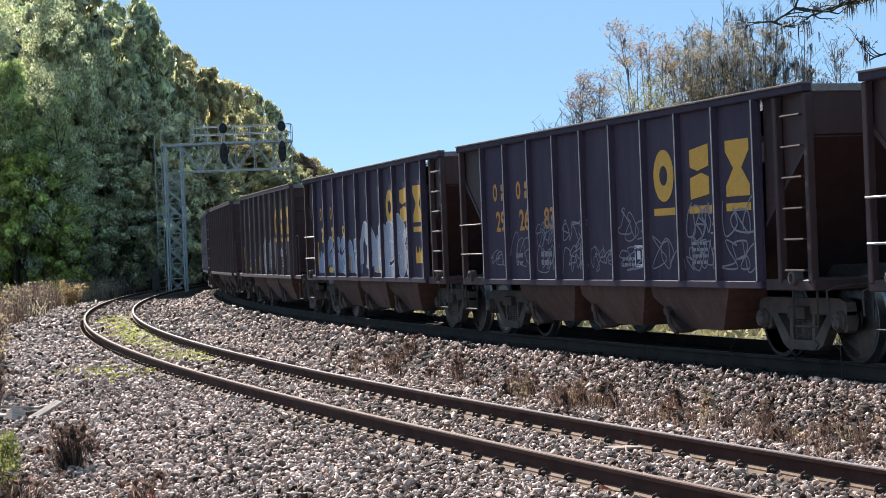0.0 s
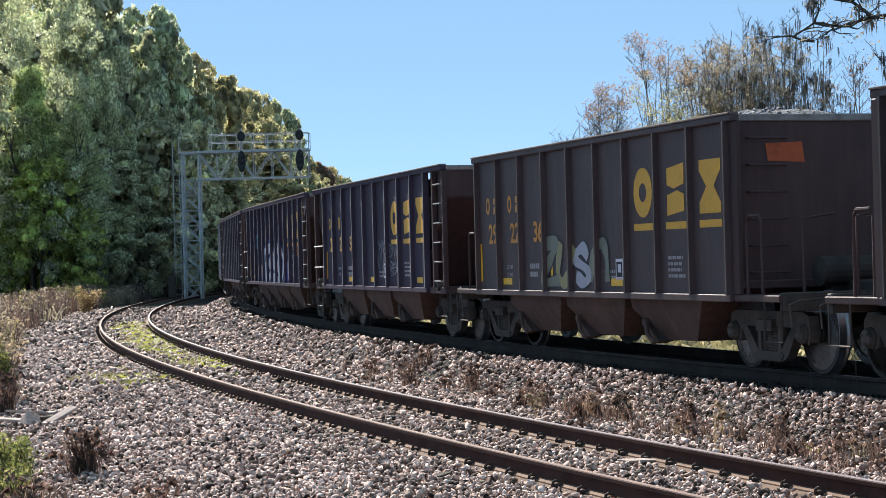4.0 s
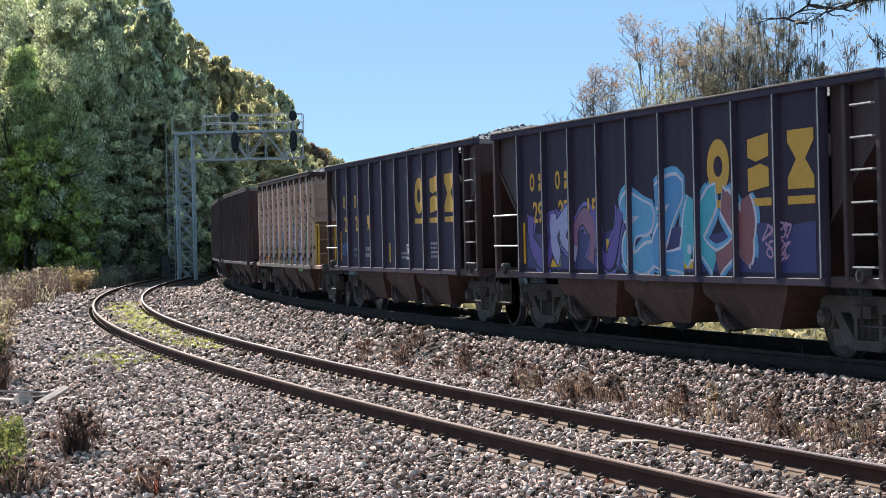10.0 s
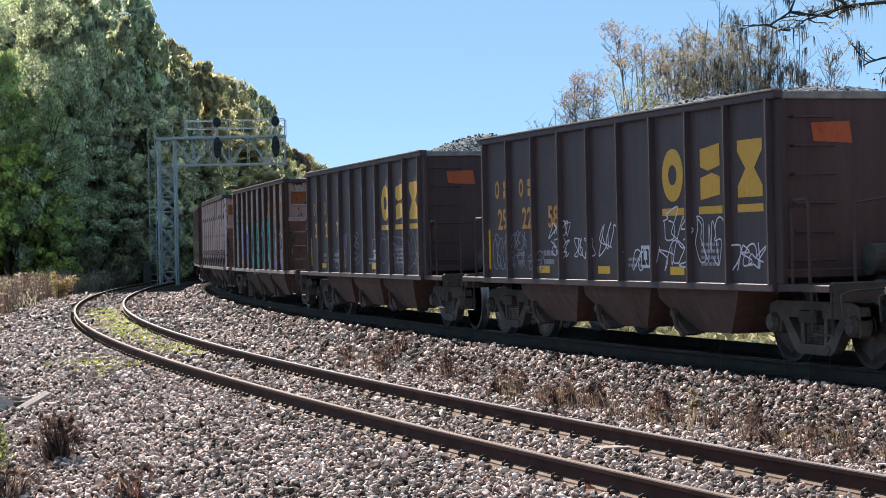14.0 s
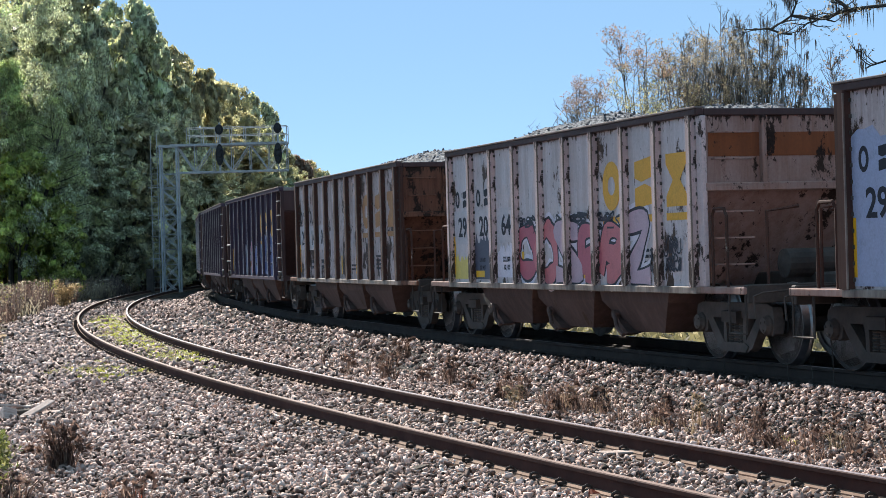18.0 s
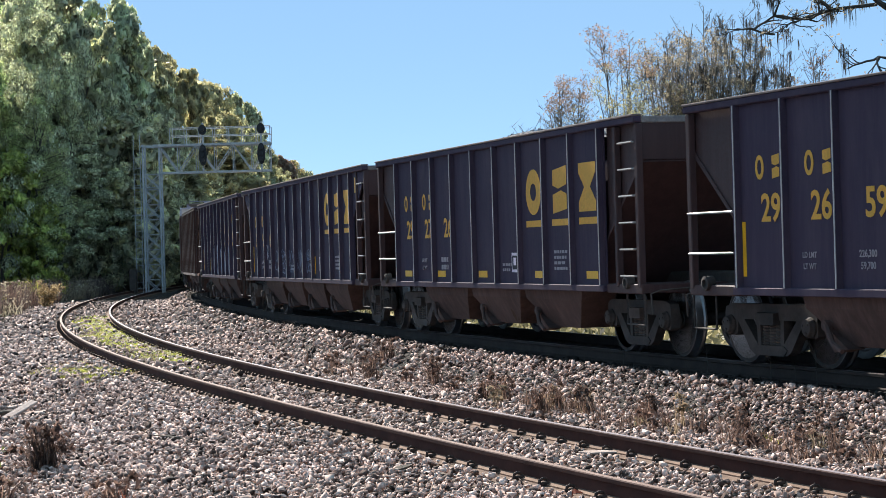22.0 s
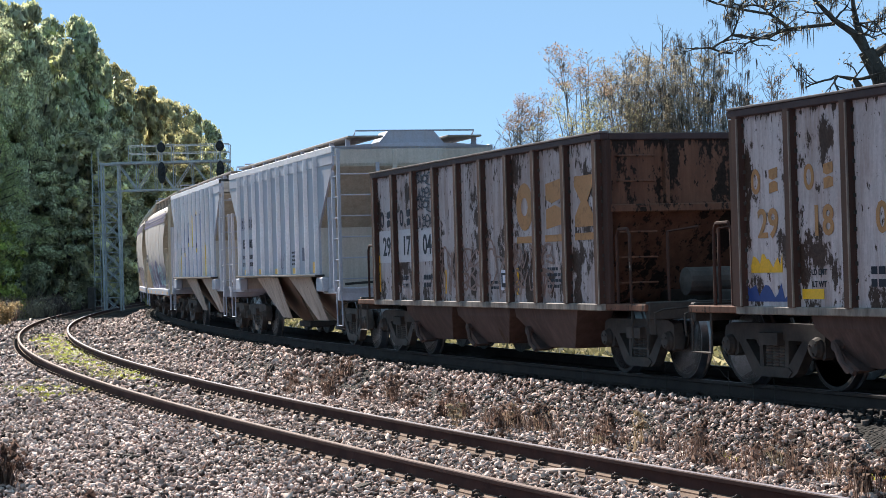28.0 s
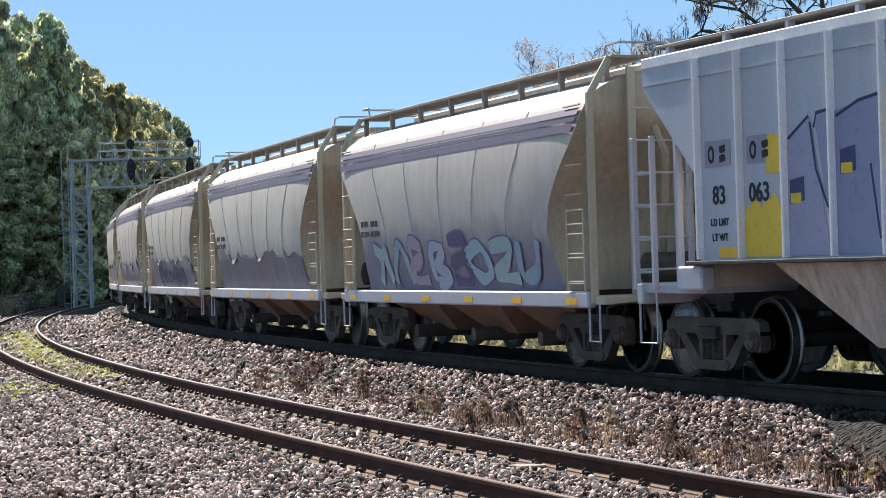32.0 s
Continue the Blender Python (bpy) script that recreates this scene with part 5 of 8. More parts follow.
            scrawl(w, x0, x1, z0, z1, colour, y, row * 17 + int(p0 * 10), count, rest[2] if len(rest) > 2 else 0.025)
        elif kind == "patch":
            patch(w, "paint_patch", x0, x1, z0, z1, spray(rest[0]), y - 0.0008, ragged=row + int(p0 * 9))
    if spec.get("data", True):
        bx = px(n0 - 3.3)
        patch(w, "data_plate", bx - 0.13, bx + 0.13, 1.06, 1.34, WHITE, y, "white data stencil frame")
        patch(w, "data_plate", bx - 0.10, bx + 0.10, 1.10, 1.30, BLUEBLACK, y + 0.003)
        patch(w, "data_plate", bx - 0.06, bx + 0.04, 1.16, 1.27, WHITE, y + 0.006)
    return w


def brake_wheel_shape(x, y, z):
    sh = Shape()
    n = 16
    ring = [(x, y + 0.27 * math.cos(2 * math.pi * i / n), z + 0.27 * math.sin(2 * math.pi * i / n)) for i in range(n + 1)]
    sh.tube(ring, 0.018, 5)
    for i in range(5):
        t = 2 * math.pi * i / 5
        sh.tube([(x, y, z), (x, y + 0.27 * math.cos(t), z + 0.27 * math.sin(t))], 0.013, 4)
    sh.lathe([(x - 0.04, 0.05), (x + 0.1, 0.05)], 10, (0, y, z), "x")
    return sh


def ladder_parts(w, x0, x1, y, z0, z1, material, step=0.37, out=0.0):
    """Two stiles and rungs on a wagon's side or end."""
    for x in (x0, x1):
        part("ladder_stile", Shape().box(x - 0.03, x + 0.03, y - 0.03, y + 0.03, z0, z1, 0.006), material, w)
    z = z0 + 0.2
    while z < z1 - 0.05:
        part("rung", Shape().tube([(x0, y + out, z), (x1, y + out, z)], 0.014, 5), material, w)
        z += step


SHARDS = (
    (((2.0, 1.36), (2.05, 2.5), (2.5, 2.72), (2.9, 1.36)), ((2.05, 2.52), (2.5, 2.72)), ((2.52, 2.66), (2.62, 2.2), (2.85, 1.82))),
    (((2.95, 1.36), (2.62, 2.7), (3.9, 2.82), (4.0, 1.36)), ((2.6, 2.6), (2.66, 2.74), (2.98, 2.76)), ((3.05, 2.68), (3.5, 2.8), (3.92, 2.84)), ((3.7, 2.2), (3.85, 1.5))),
    (((4.05, 1.36), (4.2, 2.1), (4.5, 2.12), (4.52, 2.86), (5.5, 2.9), (5.65, 1.36)), ((4.5, 2.84), (4.58, 2.3), (4.75, 1.8)), ((4.55, 2.88), (4.95, 2.82)), ((5.0, 2.92), (5.5, 2.88)), ((4.15, 2.1), (4.5, 2.12))),
    (((5.7, 1.36), (5.72, 2.75), (6.3, 2.96), (6.55, 1.95), (6.95, 1.85), (6.9, 1.36)), ((5.74, 2.78), (5.82, 2.3), (5.92, 2.1)), ((5.74, 2.8), (6.34, 2.96)), ((6.1, 1.4), (6.2, 1.85), (6.6, 1.98))),
)


def shards(w, px, y):
    """Angular sprayed forms that spell nothing: a blue-grey field and broken dark lines over each."""
    fills = ((0.33, 0.36, 0.47), (0.27, 0.3, 0.42), (0.36, 0.4, 0.5), (0.3, 0.34, 0.46))
    for i, (field, *lines) in enumerate(SHARDS):
        part("graffiti_fill", flat([(px(p), z) for p, z in field[::-1]], y + 0.003 + i * 0.0006), spray(fills[i]), w, "blue-grey sprayed form")
        for line in lines:
            sh = Shape()
            stroke(sh, [(px(p), z) for p, z in line], 0.034, y + 0.007)
            part("graffiti_line", sh, spray((0.03, 0.035, 0.1)), w)
    for i, (p, z) in enumerate(((2.15, 1.9), (3.2, 2.15), (5.15, 1.98))):
        patch(w, "graffiti_block", px(p + 0.22), px(p - 0.08), z, z + 0.24, spray((0.05, 0.06, 0.14)), y + 0.007, tilt=-0.03)
        patch(w, "graffiti_block", px(p + 0.16), px(p - 0.06), z - 0.02, z + 0.08, spray((0.75, 0.55, 0.05)), y + 0.01)


def covered_hopper(spec, row):
    """A two-bay covered hopper with outside posts, cut-back ends and a roof walk."""
    w = tagged(new("covered_hopper_car"), spec["label"], "railway wagon", "wagons of the train")
    hb, ht, top, sill, reach = 3.9, 5.1, 3.6, 1.33, spec["reach"]
    outline = [(-hb, sill), (hb, sill), (hb, 2.2), (ht, 3.28), (ht, top), (-ht, top), (-ht, 3.28), (-hb, 2.2)]
    for k in (1, -1):
        y0, y1 = sorted((k * 1.46, k * 1.50))
        part("side_sheet", lib(("c_side", k), lambda: Shape().prism(outline, y0, y1)), COVERED, w)
        for i in range(10):
            x = -hb + 0.06 + (2 * hb - 0.12) * i / 9
            part("side_post", lib(("c_post", k), lambda: Shape().prism([(-0.022, 1.498 * k), (-0.018, 1.565 * k), (-0.012, 1.578 * k), (0.012, 1.578 * k), (0.018, 1.565 * k), (0.022, 1.498 * k)], sill + 0.02, top - 0.1, "z")), POST_WHITE, w, m=pose(x, 0, 0))
        a, b = sorted((k * 1.44, k * 1.62))
        part("side_sill", lib(("c_sill", k), lambda: Shape().box(-hb - 0.12, hb + 0.12, a, b, sill - 0.035, sill + 0.004, 0.006)), TRUCK, w, "dark side sill")
        a, b = sorted((k * 1.498, k * 1.515))
        part("sheet_lap", lib(("c_lap", k), lambda: Shape().box(-ht + 0.02, ht - 0.02, a, b, top - 0.3, top - 0.285)), COVERED, w)
        a, b = sorted((k * 1.44, k * 1.512))
        part("roof_chord", lib(("c_chord", k), lambda: Shape().box(-ht, ht, a, b, top - 0.1, top + 0.02, 0.01)), POST_WHITE, w)
        for q in (1, -1):
            part("jacking_casting", lib(("c_jack", k, q), lambda: Shape().box(*sorted((q * (hb - 0.1), q * (hb + 0.42))), *sorted((k * 1.38, k * 1.56)), 1.02, sill - 0.05, 0.02)), COVERED, w)
    # roof, hatch trough and running boards
    part("roof", lib("c_roof", lambda: Shape().prism([(-1.5, top), (-0.8, top + 0.05), (0, top + 0.07), (0.8, top + 0.05), (1.5, top), (1.5, top - 0.04), (-1.5, top - 0.04)], -ht, ht, "x")), COVERED, w)
    part("hatch_cover", lib("c_hatch", lambda: Shape().box(-ht + 0.5, ht - 0.5, -0.3, 0.3, top + 0.06, top + 0.16, 0.03)), GRIME_BAY, w)
    for k in (1, -1):
        part("running_board", lib(("c_walk", k), lambda: Shape().box(-ht - 0.2, ht + 0.2, *sorted((k * 0.6, k * 1.24)), top + 0.15, top + 0.185, 0.006)), WALK, w)
        for i in range(9):
            x = -ht + 0.1 + (2 * ht - 0.2) * i / 8
            part("board_bracket", lib(("c_brkt", k), lambda: Shape().box(-0.035, 0.035, *sorted((k * 1.14, k * 1.22)), top + 0.005, top + 0.152)), COVERED, w, m=pose(x, 0, 0))
    for q in (1, -1):
        part("end_rail", lib(("c_rail", q), lambda: Shape().tube([(q * ht, 1.1, top + 0.17), (q * (ht + 0.18), 1.1, top + 0.27), (q * (ht + 0.18), -1.1, top + 0.27), (q * ht, -1.1, top + 0.17)], 0.016, 5)), COVERED, w)
        part("end_sheet", lib(("c_end", q), lambda: Shape().box(*sorted((q * (ht - 0.03), q * ht)), -1.46, 1.46, 3.28, top)), CREAM, w)
        part("slope_sheet", lib(("c_slope", q), lambda: Shape().prism([(q * ht, 3.30), (q * hb, 2.22), (q * hb, 2.17), (q * ht, 3.25)], -1.46, 1.46)), END_TAN, w, "dust-stained slope sheet")
        part("end_bulkhead", lib(("c_bulk", q), lambda: Shape().box(*sorted((q * (hb - 0.02), q * (hb + 0.02))), -1.46, 1.46, 1.05, 2.2)), CREAM, w)
        part("end_platform", lib(("c_plat", q), lambda: Shape().box(*sorted((q * hb, q * (reach - 0.42))), -1.45, 1.45, 0.98, 1.08, 0.012)), COVERED, w)
        part("end_sill", lib(("c_esill", q), lambda: Shape().box(*sorted((q * (reach - 0.55), q * (reach - 0.42))), -1.5, 1.5, 0.86, 1.1, 0.015)), COVERED, w)
        for k in (1, -1):
            ladder_parts(w, q * (ht - 0.12), q * (ht + 0.32), k * 1.47, 1.02, top - 0.05 if k * q < 0 else 2.75, COVERED)
            part("end_post", lib(("c_epost", q, k), lambda: Shape().box(*sorted((q * (hb + 0.55), q * (hb + 0.62))), *sorted((k * 1.38, k * 1.46)), 1.05, 2.9, 0.01)), COVERED, w)
            part("corner_step", lib(("c_step", q, k), lambda: step_shape(q * (ht - 0.1), q * (ht + 0.3), k * 1.45, 1.0, 0.42)), COVERED, w)
        for i in range(6):
            part("rung", lib(("c_rung", q), lambda: Shape().tube([(q * (ht + 0.32), 0.75, 0), (q * (ht + 0.32), 1.47, 0)], 0.014, 5)), COVERED, w, m=pose(0, 0, 1.25 + i * 0.37))
        part("ladder_stile", lib(("c_stile", q), lambda: Shape().box(*sorted((q * (ht + 0.29), q * (ht + 0.35))), 0.72, 0.78, 1.05, 3.3, 0.006)), COVERED, w)
        part("roof_platform", lib(("c_rplat", q), lambda: Shape().prism([(-0.62, top + 0.05), (0.62, top + 0.05), (0.42, top + 0.29), (-0.42, top + 0.29)], *sorted((q * (ht - 0.75), q * (ht - 0.1))), "x")), COVERED, w)
        if q < 0:
            part("brake_wheel", lib("c_brake", lambda: brake_wheel_shape(-(hb + 0.5), -0.5, 1.9)), TRUCK, w)
            part("air_tank", lib("c_tank", lambda: Shape().lathe([(-0.6, 0.05), (-0.56, 0.2), (0.5, 0.2), (0.55, 0.05)], 16, (-(hb + 0.55), 0, 1.3))), TRUCK, w)
    for q in (1, -1):
        for y in (-0.55, 0.3):
            part("end_stanchion", lib(("c_stan", q, y), lambda: Shape().box(*sorted((q * (ht - 0.1), q * (ht + 0.02))), y, y + 0.09, 1.05, top - 0.05, 0.01)), CREAM, w)
        part("cross_rail", lib(("c_cross", q), lambda: Shape().tube([(q * (ht + 0.3), -1.4, 2.28), (q * (ht + 0.3), 0.75, 2.28)], 0.018, 5)), COVERED, w)
        part("brake_rigging", lib(("c_rig", q), lambda: Shape().box(*sorted((q * (hb + 0.3), q * (hb + 0.62))), -1.1, -0.5, 1.1, 1.6, 0.03).tube([(q * (hb + 0.5), -0.8, 1.6), (q * (hb + 0.55), -0.75, 2.1), (q * (hb + 0.4), -0.3, 2.2)], 0.03, 6).tube([(q * (hb + 0.6), -1.0, 1.3), (q * (hb + 0.8), 0.2, 1.2), (q * (hb + 0.7), 1.2, 1.15)], 0.025, 6)), TRUCK, w)
    for i, (a, b, c, d) in enumerate(((-3.72, -0.6, -2.98, -2.13), (-0.42, 2.75, 0.31, 1.15))):
        sh = Shape()
        y0, y1, low = 1.3, 0.7, 0.36
        sh.add([(a, -y0, sill - 0.04), (b, -y0, sill - 0.04), (b, y0, sill - 0.04), (a, y0, sill - 0.04), (c, -y1, low), (d, -y1, low), (d, y1, low), (c, y1, low)], [(3, 2, 1, 0), (4, 5, 6, 7), (0, 1, 5, 4), (2, 3, 7, 6)])
        bay = part("hopper_bay", sh, BAY_SIDE, w, "rust-stained discharge hopper, darkened for shade")
        for e, f in ((a, c), (b, d)):
            g = 0.014 if e > f else -0.014
            part("slope_plate", Shape().add([(e, -y0, sill - 0.04), (e, y0, sill - 0.04), (f, y1, low), (f, -y1, low), (e - g, -y0, sill - 0.04), (e - g, y0, sill - 0.04), (f - g, y1, low), (f - g, -y1, low)], [(0, 1, 2, 3), (7, 6, 5, 4), (0, 4, 5, 1), (1, 5, 6, 2), (2, 6, 7, 3), (3, 7, 4, 0)]), GRIME_BAY, bay, "cream slope plate")
        part("outlet_gate", Shape().box(c - 0.1, d + 0.1, -0.8, 0.8, 0.26, 0.38, 0.02), TRUCK, w)
        for k in (1, -1):
            t, u = (2.53, 0.39, 0.31, 1.15) if i else (-0.77, -2.75, -2.98, -2.13), 0.02 * k
            o = [(t[0], k * 1.43, sill - 0.04), (t[1], k * 1.43, sill - 0.04), (t[2], k * 1.16, 0.46), (t[3], k * 1.16, 0.46)]
            part("chute_plate", Shape().add(o + [(p[0], p[1] - u, p[2]) for p in o], [(0, 1, 2, 3), (7, 6, 5, 4), (0, 4, 5, 1), (1, 5, 6, 2), (2, 6, 7, 3), (3, 7, 4, 0)]), PALE_BAY, bay, "cream chute plate with rust at its edges")
        for u, v in ((a, c), (b, d)):
            part("hopper_edge", Shape().tube([(u, 1.31, sill - 0.05), (v, 0.71, 0.38)], 0.025, 5), BAY_SIDE, w)
    running_gear(w, hb, reach, row, spec["bogie"])
    y = 1.503
    pw = (2 * hb - 0.12) / 9

    def px(p):
        return hb - 0.06 - pw * p

    a, b = spec["number"]
    patch(w, "patch", px(0.74), px(0.12), 2.32, 2.6, spray((0.3, 0.31, 0.35)), y, "grey painted-out patch")
    patch(w, "patch", px(1.74), px(1.12), 2.32, 2.6, spray((0.3, 0.31, 0.35)), y, "grey painted-out patch")
    owner_bars(w, (px(0.28), px(0.55)), 2.36, 0.26, BLUEBLACK, y + 0.004)
    owner_bars(w, (px(1.27), px(1.54)), 2.36, 0.26, BLUEBLACK, y + 0.004)
    figures(w, a, px(0.44), 1.93, 0.27, BLUEBLACK, y)
    figures(w, b, px(1.38), 1.93, 0.27, BLUEBLACK, y)
    for i, t in enumerate(("LD LMT", "LT WT")):
        figures(w, t, px(0.44), 1.70 - i * 0.16, 0.11, BLUEBLACK, y, "load_limit")
    stencil_bars(w, px(1.42), 1.70, 0.5, 2, BLUEBLACK, y, row, 0.16, 0.09)
    stencil_bars(w, px(6.5), 1.75, 0.45, 4, BLUEBLACK, y, row + 3)
    patch(w, "data_plate", px(7.75), px(7.35), 1.6, 1.85, spray((0.1, 0.11, 0.16)), y, "dark data stencil block")
    for p in (0.5, 2.4, 4.4, 6.4, 8.5):
        patch(w, "reflector", px(p + 0.32), px(p - 0.1), sill + 0.03, sill + 0.14 if p < 8 else sill + 0.24, REFLECT, y, "yellow reflector strip")
    for g in spec.get("art", ()):
        kind, p0, p1, z0, z1, *rest = g
        if kind == "shard":
            shards(w, px, y)
        elif kind == "patch":
            patch(w, "paint_patch", px(p1), px(p0), z0, z1, spray(rest[0]), y + 0.0006, ragged=row + int(p0 * 9))
        else:
            scrawl(w, px(p1), px(p0), z0, z1, rest[0], y, row, rest[1])
    return w


FLOW_Z = (1.0, 1.12, 1.36, 1.74, 2.12, 2.5, 2.88, 3.14, 3.33, 3.45, 3.57, 3.67, 3.73)
FLOW_Y = (1.38, 1.40, 1.47, 1.545, 1.585, 1.595, 1.575, 1.53, 1.44, 1.3, 1.05, 0.7, 0.0)
FLOW_X = (3.98, 3.95, 3.9, 3.82, 3.98, 4.34, 4.76, 4.93, 4.95, 4.95, 4.95, 4.95, 4.95)


def flow_at(z):
    return float(np.interp(z, FLOW_Z, FLOW_Y)), float(np.interp(z, FLOW_Z, FLOW_X))


def flow_hopper(spec, row):
    """A round-sided covered hopper: bulging body whose ends draw in, skirt sill, slanted end frames and a roof walk."""
    w = tagged(new("round_side_hopper_car"), spec["label"], "railway wagon", "wagons of the train")
    reach, col = spec["reach"], spec["body"]

    def body():
        sh = Shape()
        zs = np.concatenate([np.linspace(1.0, 3.14, 15), np.linspace(3.2, 3.73, 9)])
        us = np.linspace(-1, 1, 21)
        for k in (1, -1):
            rows = []
            for z in zs:
                y, xe = flow_at(z)
                rows.append([(u * xe, k * y * (1 - 0.02 * abs(u) ** 6), z) for u in us])
            sh.sheet(rows)
        return sh

    def body_end(q):
        sh = Shape()
        rows = []
        for z in np.concatenate([np.linspace(1.0, 3.14, 15), np.linspace(3.2, 3.73, 9)]):
            y, xe = flow_at(z)
            rows.append([(q * (xe if z > 2.75 else xe - 0.02), y * 0.98 * v, z) for v in np.linspace(-1, 1, 9)])
        return sh.sheet(rows)
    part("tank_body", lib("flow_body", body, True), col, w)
    for q in (1, -1):
        part("end_sheet", lib(("flow_end", q), lambda: body_end(q), True), END_TAN, w, "tan dust-coated end sheet")
        part("bolster_web", lib(("f_web", q), lambda: Shape().prism([(q * 3.9, 0.94), (q * 4.9, 0.94), (q * 4.9, 1.05), (q * 4.55, 2.5), (q * 4.4, 2.4)], -0.04, 0.04)), END_TAN, w)
        part("slope_brace", lib(("f_brace", q), lambda: Shape().tube([(q * 4.97, 0.55, 3.0), (q * 4.97, 0.4, 2.65), (q * 4.5, 0.25, 1.3)], 0.05, 6)), END_TAN, w)
        for k in (1, -1):
            for x in (4.42, 4.92):
                part("ladder_stile", lib(("f_stile", q, k, x), lambda: Shape().tube([(q * x, k * 1.5, 1.0), (q * x, k * 1.5, 2.0)], 0.016, 5)), END_TAN, w)
            for i in range(4):
                part("rung", lib(("f_rung", q, k), lambda: Shape().tube([(q * 4.42, k * 1.5, 0), (q * 4.92, k * 1.5, 0)], 0.013, 5)), END_TAN, w, m=pose(0, 0, 1.12 + i * 0.29))
    for i in range(1, 6):
        u = -1 + i / 3.0
        sh = Shape()
        sh.tube([(u * flow_at(z)[1] * 0.97, flow_at(z)[0] + 0.001, z) for z in np.linspace(1.02, 3.3, 14)], 0.006, 4)
        part("weld_seam", sh, col, w)
    for z, t in ((2.94, 0.1), (3.06, 0.055), (3.14, 0.085)):
        rows = []
        for zz in (z, z + t):
            y, xe = flow_at(zz)
            rows.append([(x, y + 0.005, zz) for x in np.linspace(-xe + 0.04, xe - 0.04, 9)])
        part("stripe", Shape().sheet(rows), spray((0.14, 0.12, 0.17)), w, "faded dark stripe")
    for k in (1, -1):
        a, b = sorted((k * 1.38, k * 1.50))
        part("side_sill", lib(("f_sill", k), lambda: Shape().box(-4.98, 4.98, a, b, 0.80, 1.0, 0.02)), spec.get("sill", COVERED), w, "pale skirt sill")
        part("running_board", lib(("f_walk", k), lambda: Shape().box(-5.1, 5.1, *sorted((k * 0.62, k * 1.14)), 3.80, 3.84, 0.006)), WALK, w)
        for i in range(8):
            part("board_bracket", lib(("f_brkt", k), lambda: Shape().box(-0.03, 0.03, *sorted((k * 1.05, k * 1.12)), 3.5, 3.802)), WALK, w, m=pose(-4.8 + i * 1.37, 0, 0))
    part("hatch_trough", lib("f_hatch", lambda: Shape().box(-4.6, 4.6, -0.32, 0.32, 3.7, 3.84, 0.03)), WALK, w)
    for q in (1, -1):
        for k in (1, -1):
            part("end_frame", lib(("f_frame", q, k), lambda: Shape().box(*sorted((q * 4.98, q * 5.07)), *sorted((k * 1.38, k * 1.46)), 0.85, 3.4, 0.01).tube([(q * 5.02, k * 1.42, 3.36), (q * 4.98, k * 1.12, 3.82)], 0.05, 6)), END_TAN, w)
            for i in range(7):
                part("rung", lib(("f_rung", q, k), lambda: Shape().tube([(q * 5.06, k * 0.9, 0), (q * 5.1, k * 1.42, 0)], 0.014, 5)), END_TAN, w, m=pose(0, 0, 1.1 + i * 0.36))
            part("corner_step", lib(("f_step", q, k), lambda: step_shape(q * 4.9, q * 5.2, k * 1.44, 0.85, 0.4)), COVERED, w)
        part("ladder_stile", lib(("f_stile", q), lambda: Shape().box(*sorted((q * 5.04, q * 5.1)), 0.84, 0.94, 0.9, 3.7, 0.006)), END_TAN, w)
        part("end_platform", lib(("f_plat", q), lambda: Shape().box(*sorted((q * 4.3, q * (reach - 0.42))), -1.44, 1.44, 0.84, 0.94, 0.012)), END_TAN, w)
        part("roof_rail", lib(("f_rail", q), lambda: Shape().tube([(q * 4.7, 1.05, 3.87), (q * 4.75, 1.05, 3.99), (q * 5.1, 1.05, 3.99), (q * 5.1, -1.05, 3.99), (q * 4.75, -1.05, 3.99), (q * 4.7, -1.05, 3.87)], 0.016, 5)), COVERED, w)
        if q < 0:
            part("brake_wheel", lib("f_brake", lambda: brake_wheel_shape(-5.05, -0.2, 1.95)), TRUCK, w)
            part("air_tank", lib("f_tank", lambda: Shape().lathe([(-0.5, 0.05), (-0.46, 0.2), (0.6, 0.2), (0.65, 0.05)], 16, (-4.75, 0, 1.25))), TRUCK, w)
    for a, b, c, d in ((-3.9, -1.3, -3.0, -2.0), (-1.3, 1.3, -0.5, 0.5), (1.3, 3.9, 2.0, 3.0)):
        sh = Shape()
        sh.add([(a, -1.35, 1.02), (b, -1.35, 1.02), (b, 1.35, 1.02), (a, 1.35, 1.02), (c, -0.6, 0.36), (d, -0.6, 0.36), (d, 0.6, 0.36), (c, 0.6, 0.36)], [(3, 2, 1, 0), (4, 5, 6, 7), (0, 1, 5, 4), (1, 2, 6, 5), (2, 3, 7, 6), (3, 0, 4, 7)])
        part("hopper_bay", sh, BAY_SIDE, w, "dusty discharge hopper, darkened for shade")
        part("outlet_pipe", Shape().lathe([(-1.1, 0.1), (1.1, 0.1)], 12, ((c + d) / 2, 0, 0.36)), TRUCK, w)
    running_gear(w, 4.3, reach, row, spec["bogie"])
    # sprayed forms that follow the bulge
    for g in spec.get("art", ()):
        x0, x1, z0, z1, cols, count, line = g
        sprayed_row(w, x0, x1, z0, z1, cols, line, lambda a, b: flow_at(max(1.01, b))[0] + 0.004, row, count, None, None, 0.95)
    # darker grey-violet band with a wavy upper edge
    if spec.get("low_band", True):
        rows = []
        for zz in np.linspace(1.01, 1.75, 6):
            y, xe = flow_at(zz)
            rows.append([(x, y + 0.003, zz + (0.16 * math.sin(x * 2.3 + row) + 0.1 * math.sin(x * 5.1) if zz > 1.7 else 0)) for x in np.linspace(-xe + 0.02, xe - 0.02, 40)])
        part("grime_band", Shape().sheet(rows), LOWER_VIOLET, w, "grey-violet band on the lower body")
